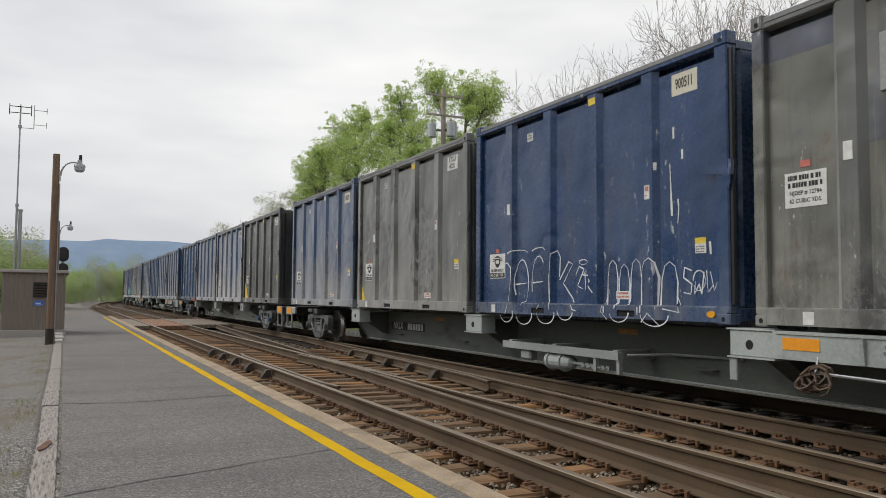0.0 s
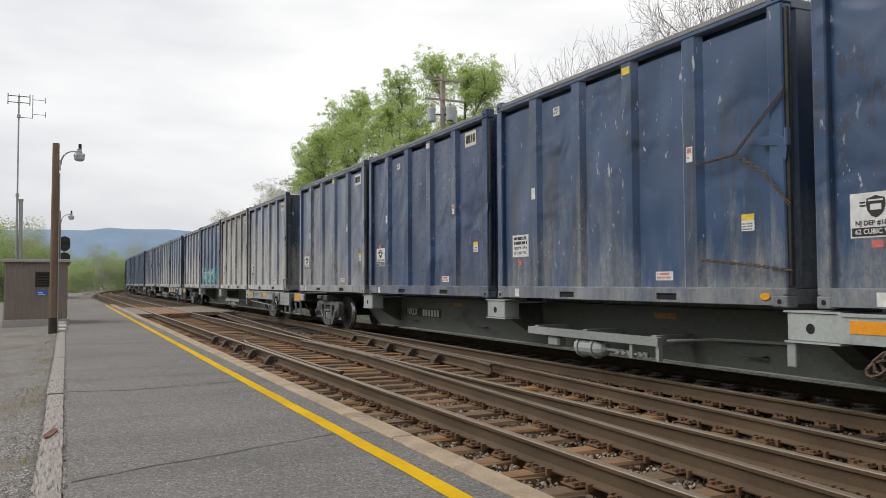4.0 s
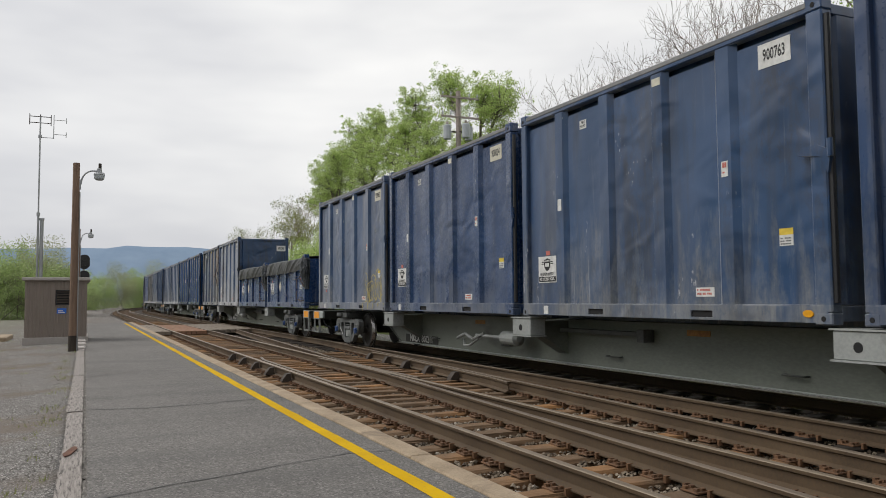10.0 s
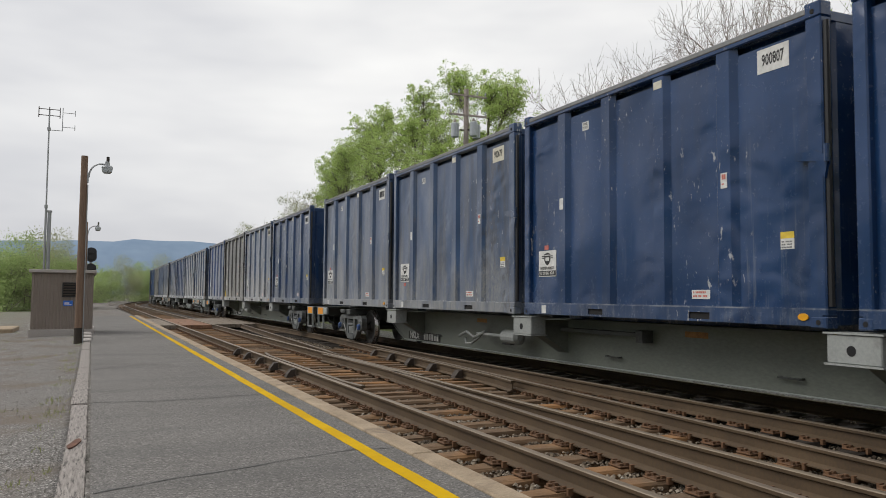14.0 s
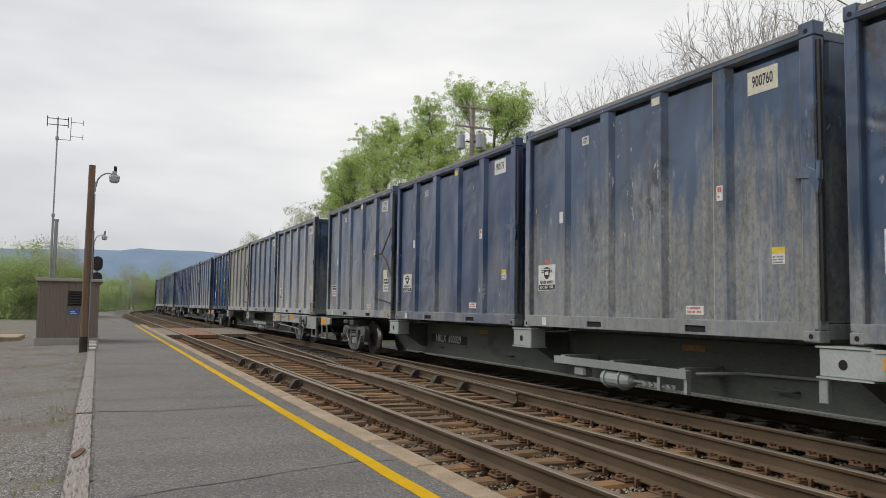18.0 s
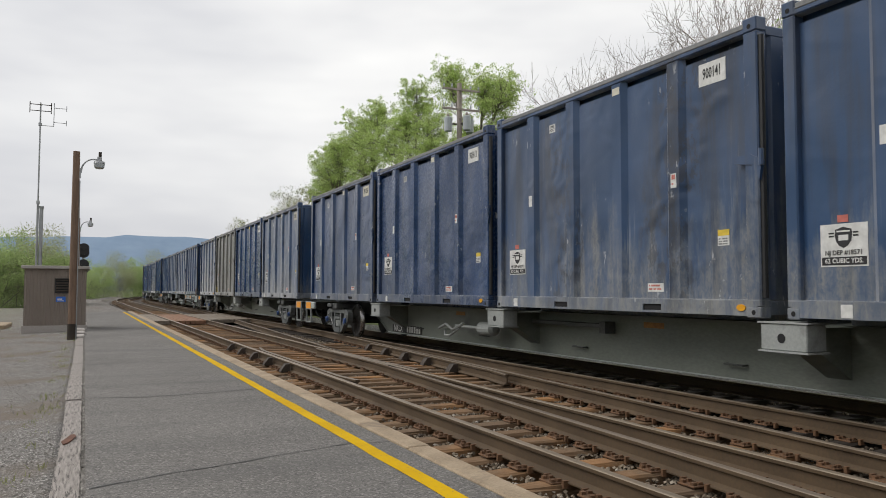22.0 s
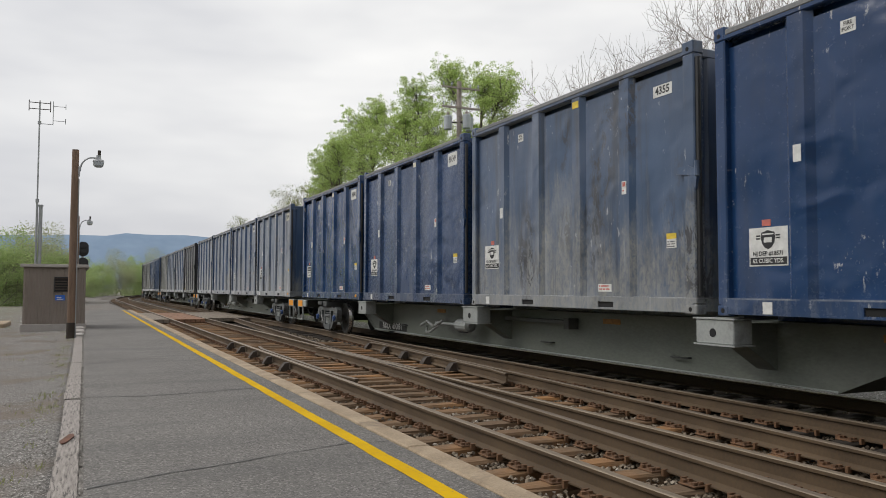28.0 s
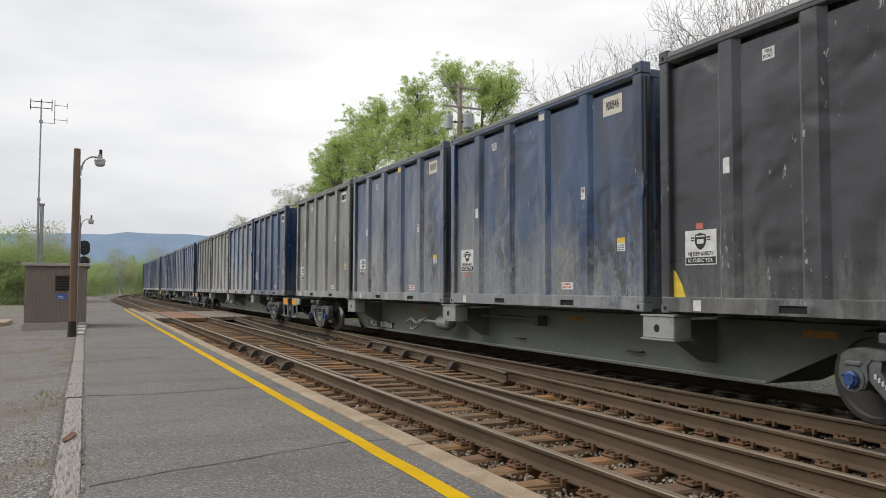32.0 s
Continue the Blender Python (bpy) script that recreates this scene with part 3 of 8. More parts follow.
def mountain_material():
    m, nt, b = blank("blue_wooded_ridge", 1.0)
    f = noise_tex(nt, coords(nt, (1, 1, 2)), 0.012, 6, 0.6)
    # the blue is air haze painted into the ridge colour
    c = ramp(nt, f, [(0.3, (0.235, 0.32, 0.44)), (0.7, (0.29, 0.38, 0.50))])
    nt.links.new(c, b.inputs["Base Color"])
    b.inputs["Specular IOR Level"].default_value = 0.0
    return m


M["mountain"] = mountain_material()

# ---- building helpers ----
def box(bm, x0, x1, y0, y1, z0, z1, bev=0.0):
    """A box, with its edges cut by bev."""
    if bev <= 0:
        v = [bm.verts.new((x, y, z)) for x in (x0, x1) for y in (y0, y1) for z in (z0, z1)]
        for f in ((0, 1, 3, 2), (4, 6, 7, 5), (0, 4, 5, 1), (2, 3, 7, 6), (0, 2, 6, 4), (1, 5, 7, 3)):
            bm.faces.new([v[i] for i in f])
        return
    b = min(bev, (x1 - x0) * 0.45, (y1 - y0) * 0.45, (z1 - z0) * 0.45)
    pts = []
    for sx in (0, 1):
        for sy in (0, 1):
            for sz in (0, 1):
                cx, cy, cz = (x0, x1)[sx], (y0, y1)[sy], (z0, z1)[sz]
                ix, iy, iz = cx + b * (1 - 2 * sx), cy + b * (1 - 2 * sy), cz + b * (1 - 2 * sz)
                pts.append((bm.verts.new((cx, iy, iz)), bm.verts.new((ix, cy, iz)), bm.verts.new((ix, iy, cz))))
    g = lambda sx, sy, sz, k: pts[sx * 4 + sy * 2 + sz][k]
    o = (0, 1)
    for s in o:
        bm.faces.new([g(s, 0, 0, 0), g(s, 0, 1, 0), g(s, 1, 1, 0), g(s, 1, 0, 0)])
        bm.faces.new([g(0, s, 0, 1), g(0, s, 1, 1), g(1, s, 1, 1), g(1, s, 0, 1)])
        bm.faces.new([g(0, 0, s, 2), g(0, 1, s, 2), g(1, 1, s, 2), g(1, 0, s, 2)])
        for u in o:
            bm.faces.new([g(0, s, u, 1), g(0, s, u, 2), g(1, s, u, 2), g(1, s, u, 1)])
            bm.faces.new([g(s, 0, u, 0), g(s, 0, u, 2), g(s, 1, u, 2), g(s, 1, u, 0)])
            bm.faces.new([g(s, u, 0, 0), g(s, u, 0, 1), g(s, u, 1, 1), g(s, u, 1, 0)])
            for w in o:
                bm.faces.new([g(s, u, w, 0), g(s, u, w, 1), g(s, u, w, 2)])


def rod(bm, a, b, r, n=8, r2=None, caps=True):
    """A round bar from a to b."""
    a, b = Vector(a), Vector(b)
    d = (b - a).normalized()
    u = d.orthogonal().normalized()
    w = d.cross(u)
    r2 = r if r2 is None else r2
    ra, rb = [], []
    for i in range(n):
        t = 2 * math.pi * i / n
        e = u * math.cos(t) + w * math.sin(t)
        ra.append(bm.verts.new(a + e * r))
        rb.append(bm.verts.new(b + e * r2))
    for i in range(n):
        j = (i + 1) % n
        bm.faces.new([ra[i], ra[j], rb[j], rb[i]])
    if caps:
        bm.faces.new(ra[::-1])
        bm.faces.new(rb)


def bar_path(bm, pts, r, n=6):
    for a, b in zip(pts, pts[1:]):
        rod(bm, a, b, r, n)


def prism(bm, outline, axis, lo, hi):
    """An outline (pairs) pushed along axis 0, 1 or 2 from lo to hi."""
    def at(p, q):
        c = [p[0], p[1]]
        c.insert(axis, q)
        return bm.verts.new(c)
    a, b = [at(p, lo) for p in outline], [at(p, hi) for p in outline]
    n = len(outline)
    for i in range(n):
        j = (i + 1) % n
        bm.faces.new([a[i], a[j], b[j], b[i]])
    bm.faces.new(a[::-1])
    bm.faces.new(b)


def lathe(bm, prof, centre, axis=0, n=24):
    """A profile of (along, radius) pairs turned about an axis through centre."""
    rings = []
    for s, r in prof:
        ring = []
        for i in range(n):
            t = 2 * math.pi * i / n
            p = [r * math.cos(t), r * math.sin(t)]
            p.insert(axis, s)
            ring.append(bm.verts.new(Vector(p) + Vector(centre)))
        rings.append(ring)
    for a, b in zip(rings, rings[1:]):
        for i in range(n):
            j = (i + 1) % n
            bm.faces.new([a[i], a[j], b[j], b[i]])
    bm.faces.new(rings[0][::-1])
    bm.faces.new(rings[-1])


def mesh_of(name, bm, *mats, smooth=False):
    bmesh.ops.recalc_face_normals(bm, faces=bm.faces)
    me = bpy.data.meshes.new(name)
    if smooth:
        for f in bm.faces:
            f.smooth = True
    bm.to_mesh(me)
    bm.free()
    for m in mats:
        me.materials.append(m)
    return me


def part(name, bm, material, parent=None, label="", smooth=False):
    """Links a bmesh or a finished mesh as one object under its thing."""
    me = bm if isinstance(bm, bpy.types.Mesh) else mesh_of(name, bm, material, smooth=smooth)
    ob = new(name, me)
    if parent is not None:
        ob.parent = parent
    if label:
        tagged(ob, label)
    return ob


def boxes(*args, bev=0.0):
    bm = bmesh.new()
    for a in args:
        box(bm, *a, bev=bev)
    return bm


def thing(name, label, category, group="", kind=""):
    return tagged(new(name), label, category, group, kind)


def raw_mesh(name, verts, faces, material):
    me = bpy.data.meshes.new(name)
    me.from_pydata([tuple(v) for v in verts], [], [tuple(f) for f in faces])
    me.materials.append(material)
    me.update()
    return me


def letters(name, text, size, material):
    """Flat lettering as a mesh in the x-y plane, centred."""
    cu = bpy.data.curves.new(name, "FONT")
    cu.body, cu.size, cu.align_x, cu.align_y = text, size, "CENTER", "CENTER"
    cu.resolution_u = 2
    cu.offset = size * 0.022
    tmp = bpy.data.objects.new(name, cu)
    scene.collection.objects.link(tmp)
    bpy.context.view_layer.update()
    me = bpy.data.meshes.new_from_object(tmp.evaluated_get(bpy.context.evaluated_depsgraph_get()))
    bpy.data.objects.remove(tmp)
    me.name = name
    me.materials.clear()
    me.materials.append(material)
    return me


# ---- the line of the tracks ----
NEAR_L, NEAR_R, FAR_L, FAR_R = 3.488, 4.993, 7.117, 8.622
TRAIN_X = 7.87
BEND_Y, BEND_R = 95.0, 400.0


def on_line(a, x, z=0.0):
    """Place and heading at a metres along the line, x across; straight, then a bend to the right."""
    if a <= BEND_Y:
        return Vector((x, a, z)), 0.0
    th = (a - BEND_Y) / (BEND_R - TRAIN_X)
    return Vector((BEND_R - (BEND_R - x) * math.cos(th), BEND_Y + (BEND_R - x) * math.sin(th), z)), th


def across(x, y):
    """How far right of the line's origin a place on the ground lies."""
    if y <= BEND_Y:
        return x
    return BEND_R - math.hypot(BEND_R - x, y - BEND_Y)


def sweep(outline, x, stops, closed=True):
    """Verts and faces of an outline (across, up) drawn along the line."""
    verts, faces, n = [], [], len(outline)
    for a in stops:
        for dx, z in outline:
            p, _ = on_line(a, x(a) + dx if callable(x) else x + dx, z)
            verts.append(p)
    for k in range(len(stops) - 1):
        for i in range(n if closed else n - 1):
            j = (i + 1) % n
            faces.append((k * n + i, k * n + j, (k + 1) * n + j, (k + 1) * n + i))
    if closed:
        faces.append(tuple(range(n)))
        faces.append(tuple(range((len(stops) - 1) * n, len(stops) * n))[::-1])
    return verts, faces

# ---- ground and platform ----
def lay(o, y):
    """Height of the ground o metres right of the line's origin."""
    if o < -0.165:
        return -0.012 - 0.05 * min(4.0, -o - 0.22) + 0.022 * noise.noise((o * 0.8, y * 0.5, 0))
    if o < 10.2:
        return -0.55
    if o < 12:
        return -0.55 - 0.06 * (o - 10.2)
    if o < 17:
        return -0.66 + 0.10 * (o - 12)
    return min(-0.16 + 0.30 * (o - 17), 9.0 + 0.05 * (o - 47)) + 0.25 * noise.noise((o * 0.15, y * 0.15, 3))


def build_ground():
    xs = [-3000, -1200, -500, -200, -90, -45, -25, -15, -10, -7, -5, -3.6, -2.6, -1.9, -1.3, -0.8, -0.45, -0.24, -0.168, -0.16, 2, 5, 10.2, 11, 12, 13.5, 15, 17,
          19, 22, 26, 31, 37, 45, 55, 70, 95, 130, 180, 250, 350, 500, 1000, 3000]
    ys = [-3000, -1200, -600, -300, -150, -80, -40, -20, -10, -5] + list(range(-2, 40, 2)) + list(range(40, 160, 5)) + list(range(160, 420, 20)) + [460, 520, 700, 1200, 3000]
    verts, faces = [], []
    for y in ys:
        for x in xs:
            verts.append((x, y, max(-1.2, lay(across(x, y), y)) if abs(x) < 900 and -700 < y < 900 else -0.6))
    n = len(xs)
    for j in range(len(ys) - 1):
        for i in range(n - 1):
            faces.append((j * n + i, j * n + i + 1, (j + 1) * n + i + 1, (j + 1) * n + i))
    me = raw_mesh("ground", verts, faces, M["ground"])
    for p in me.polygons:
        p.use_smooth = True
    tagged(new("ground", me), "grey gravel lot with weeds, grassy beyond the tracks", "ground", kind="structure")


build_ground()

KERB_IN, KERB_OUT, PLAT_END = 2.45, 2.653, 52.0
tagged(part("platform", boxes((0.03, KERB_IN, -14, PLAT_END, -0.5, 0.0)), M["asphalt"]), "worn grey asphalt station platform with tar seams", "platform", kind="structure")
# the path that runs on past the platform's end
vv, ff = [], []
for a in range(52, 122, 3):
    w0, w1 = -0.1 - (a - 52) * 0.012, 2.45 - (a - 52) * 0.012
    for w in (w0, w1):
        p, _ = on_line(a, w, -0.03)
        vv.append(p)
for k in range(len(vv) // 2 - 1):
    ff.append((2 * k, 2 * k + 1, 2 * k + 3, 2 * k + 2))
tagged(new("gravel_path", raw_mesh("gravel_path", vv, ff, M["ground"])), "pale gravel path running on from the platform end", "path", kind="structure")

# yellow safety line, its edge slightly ragged
rng = random.Random(4)
vv, ff = [], []
steps = 130
for k in range(steps + 1):
    y = -14 + (51 + 14) * k / steps
    vv += [(2.105 + rng.uniform(-0.006, 0.006), y, 0.004), (2.235 + rng.uniform(-0.006, 0.006), y, 0.004)]
    if k:
        ff.append((2 * k - 2, 2 * k - 1, 2 * k + 1, 2 * k))
tagged(new("yellow_line", raw_mesh("yellow_line", vv, ff, M["yellow_line"])), "worn yellow safety line painted along the platform edge", "line marking", kind="structure")


def seam(points, width, name="tar_seam"):
    vv, ff = [], []
    r = random.Random(len(points) * 7 + int(points[0][1] * 10))
    fine = []
    for (x0, y0), (x1, y1) in zip(points, points[1:]):
        n = max(2, int(math.hypot(x1 - x0, y1 - y0) / 0.12))
        fine += [(x0 + (x1 - x0) * i / n, y0 + (y1 - y0) * i / n) for i in range(n)]
    fine.append(points[-1])
    for k, (x, y) in enumerate(fine):
        w = width * r.uniform(0.35, 1.1) / 2
        j = r.uniform(-0.012, 0.012)
        vv += [(x, y + j - w, 0.0035), (x, y + j + w, 0.0035)]
        if k:
            ff.append((2 * k - 2, 2 * k - 1, 2 * k + 1, 2 * k))
    tagged(new(name, raw_mesh(name, vv, ff, M["tar"])), "dark cracked tar seam across the asphalt", "crack", kind="structure")


seam([(0.05, 5.78), (0.6, 6.03), (0.95, 6.14)], 0.028)
seam([(0.95, 6.14), (1.6, 6.4), (2.1, 6.58), (2.44, 6.52)], 0.02)
seam([(0.05, 10.6), (0.7, 10.4), (1.4, 10.5), (2.1, 10.69), (2.44, 10.7)], 0.04)
seam([(0.06, 15.1), (0.9, 15.9), (1.9, 15.75), (2.44, 15.9)], 0.05)
seam([(0.06, 19.4), (1.2, 19.7), (2.44, 19.5)], 0.06)
seam([(0.06, 24.4), (1.2, 24.3), (2.44, 24.7)], 0.06)
seam([(0.06, 31.0), (1.2, 31.3), (2.44, 31.2)], 0.07)

# ballast under both tracks
stops = [-520, -300, -150, -60] + list(range(-40, 100, 10)) + list(range(100, 640, 12))
bed = [(2.66, -0.6), (2.7, -0.285), (5.9, -0.275), (6.6, -0.27), (10.0, -0.275), (11.4, -0.7)]
vv, ff = sweep(bed, 0.0, stops, closed=False)
tagged(new("track_bed", raw_mesh("track_bed", vv, ff, M["ballast"])), "brown dusty ballast bed under both tracks", "ballast", kind="structure")

# darker ballast strip that paints the shade beneath the cars
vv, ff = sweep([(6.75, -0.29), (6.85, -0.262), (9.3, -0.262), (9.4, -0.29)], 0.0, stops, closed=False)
tagged(new("oiled_bed", raw_mesh("oiled_bed", vv, ff, M["oiled_bed"])), "ballast under the train's track, the train's shade put into its colour", "ballast", kind="structure")
vv, ff = sweep([(9.35, -0.27), (9.4, -0.235), (12.3, -0.28), (13.0, -0.66)], 0.0, stops, closed=False)
tagged(new("cess_path", raw_mesh("cess_path", vv, ff, M["cess"])), "pale gravel strip beyond the far rail", "path", kind="structure")

# ---- rails ----
RAIL = [(-0.07, -0.172), (-0.07, -0.16), (-0.012, -0.135), (-0.010, -0.045), (-0.036, -0.034), (-0.037, -0.008), (-0.030, -0.001)]
RAIL_FULL = RAIL + [(-x, z) for x, z in RAIL[::-1]]


def rail(name, x, stops, head="rail_head", label="rusty steel rail with a worn head"):
    vv, ff = sweep(RAIL_FULL, x, stops)
    me = raw_mesh(name, vv, ff, M["rail_side"])
    me.materials.append(M[head])
    n = len(RAIL_FULL)
    for k, p in enumerate(me.polygons):
        if k < (len(stops) - 1) * n and k % n in (5, 6, 7):
            p.material_index = 1
    return tagged(new(name, me), label, "rail", "rails", kind="structure")


LONG = [-520, 0, 40, 95] + list(range(101, 640, 6))
rail("rail", NEAR_L, LONG)
rail("rail", NEAR_R, LONG)
rail("rail", FAR_L, LONG, "rail_dull")
rail("rail", FAR_R, LONG)


# the crossover that leads from the near track to the far one
def cross_l(a):
    return 4.13 + 0.0588 * a


def cross_r(a):
    return 5.635 + 0.0588 * a


rail("rail", cross_l, [-9, 0, 5, 10, 13.2], "rail_dull", "rusty crossover rail ending at the frog")
rail("rail", cross_l, [16.2, 20, 30, 40, 50.5], "rail_dull", "rusty crossover rail running on from the frog")
rail("rail", cross_r, [-9, 0, 10, 20, 24.8], "rail_dull", "rusty crossover rail meeting the train's track")


def short_rail(name, pts, label):
    """A guard rail with flared ends."""
    vv, ff = [], []
    for x, y in pts:
        for dx, z in RAIL_FULL:
            vv.append((x + dx * 0.9, y, z))
    n = len(RAIL_FULL)
    for k in range(len(pts) - 1):
        for i in range(n):
            j = (i + 1) % n
            ff.append((k * n + i, k * n + j, (k + 1) * n + j, (k + 1) * n + i))
    ff += [tuple(range(n)), tuple(range((len(pts) - 1) * n, len(pts) * n))[::-1]]
    me = raw_mesh(name, vv, ff, M["rail_side"])
    me.materials.append(M["rail_dull"])
    for k, p in enumerate(me.polygons):
        if k < (len(pts) - 1) * n and k % n in (5, 6, 7):
            p.material_index = 1
    return tagged(new(name, me), label, "guard rail", "guard rails", kind="structure")


short_rail("guard_rail", [(NEAR_L + 0.2, 11.2), (NEAR_L + 0.125, 11.9), (NEAR_L + 0.125, 17.6), (NEAR_L + 0.22, 18.4)], "rusty guard rail beside the near rail")
short_rail("guard_rail", [(cross_r(11.0) - 0.2, 11.0), (cross_r(11.8) - 0.125, 11.8), (cross_r(18) - 0.125, 18.0), (cross_r(18.8) - 0.21, 18.8)], "rusty guard rail beside the crossover rail")
short_rail("frog_wing", [(NEAR_R - 0.10, 12.6), (NEAR_R - 0.07, 14.0), (NEAR_R - 0.085, 16.5), (NEAR_R - 0.16, 17.6)], "steel wing rail of the frog")
short_rail("frog_wing", [(NEAR_R + 0.14, 12.4), (NEAR_R + 0.075, 14.0), (NEAR_R + 0.09, 16.5), (NEAR_R + 0.2, 18.2)], "steel wing rail of the frog")

# timber crossing planks
def crossing(x0, x1, y0, y1, name, mat, n=6):
    root = thing(name, "weathered plank crossing laid between the rails", "crossing", kind="structure")
    w = (x1 - x0) / n
    for k in range(n):
        part("plank", boxes((x0 + k * w + 0.008, x0 + (k + 1) * w - 0.008, y0, y1, -0.17, -0.012 + 0.004 * (k % 2)), bev=0.008), mat, root)


M["knot"] = rough_surface("rusty_knot", (0.06, 0.026, 0.017), (0.19, 0.085, 0.05), 6, 30, 0.9, 0, 0.5, 0.006)
M["crossing"] = rough_surface("crossing_plank", (0.16, 0.085, 0.05), (0.33, 0.18, 0.105), 1.2, 30, 0.85, 0, 0.4, 0.01, (6, 0.7, 6))
M["grey_plank"] = rough_surface("grey_plank", (0.15, 0.12, 0.09), (0.28, 0.235, 0.185), 1.2, 30, 0.85, 0, 0.4, 0.01, (6, 0.7, 6))
crossing(NEAR_L + 0.1, NEAR_R - 0.1, 36.0, 45.5, "plank_crossing", M["crossing"])
crossing(NEAR_R + 0.12, FAR_L - 0.12, 37.0, 46.0, "plank_crossing", M["grey_plank"], 8)
crossing(KERB_OUT + 0.02, NEAR_L - 0.1, 36.0, 46.0, "plank_crossing", M["grey_plank"], 3)

# ---- distance ----
vv, ff = [], []
cols = 90
for k in range(cols + 1):
    x = -2600 + 5200 * k / cols
    u = (x - 150) / 900
    top = 165 * math.exp(-u * u * 0.5) + 26 * noise.noise((x * 0.0018, 0, 5)) + 6 * noise.noise((x * 0.012, 0, 9))
    top = max(top, 40) if x > -300 else max(20, top - (-300 - x) * 0.05)
    vv += [(x, 2500, -5), (x, 2560, top * 0.55), (x, 2640, top)]
    if k:
        b = 3 * k
        ff += [(b - 3, b, b + 1, b - 2), (b - 2, b + 1, b + 2, b - 1)]
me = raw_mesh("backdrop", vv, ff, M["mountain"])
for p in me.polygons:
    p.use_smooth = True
tagged(new("backdrop", me), "far wooded ridge with blue haze put into its colour", "mountain", kind="structure")

# ---- the train ----
CAR_PITCH, BOX_PITCH, BOX_L, BOX_W, BOX_H, DECK = 26.8, 6.35, 6.0, 2.44, 3.27, 1.02
RIBS = (1.86, 0.70, -0.46, -1.62)


# slack and surge: how far the train lags at each second, in metres
LAG = (0.11, 0.16, 0.04, -0.16, -0.13, -0.13, -0.13, 0.09, -0.05, 0.09, -0.07, 0.09, -0.27, 0.17, 0.04, 0.0, -0.07, -0.11, -0.02, 0.15, -0.06, 0.03, 0.13, 0.01, -0.08, 0.02, 0.03, 0.05, 0.06, -0.05, 0.13, 0.02, -0.01)


def progress(t):
    """Where the first car's rear container ends along the line at t seconds."""
    q = t / 16 - 1
    return -190.015 - 213.491 * q + 1.588 * q * q + 0.055 * q ** 3 + 0.127 * q ** 4 + float(np.interp(t, range(33), LAG))


def weld(bm):
    """Joins abutting blocks into one hollow body."""
    seen = {}
    for f in bm.faces:
        seen.setdefault(tuple(round(c, 4) for c in f.calc_center_median()), []).append(f)
    bmesh.ops.delete(bm, geom=[f for fs in seen.values() if len(fs) > 1 for f in fs], context="FACES_ONLY")
    bmesh.ops.remove_doubles(bm, verts=bm.verts[:], dist=1e-4)


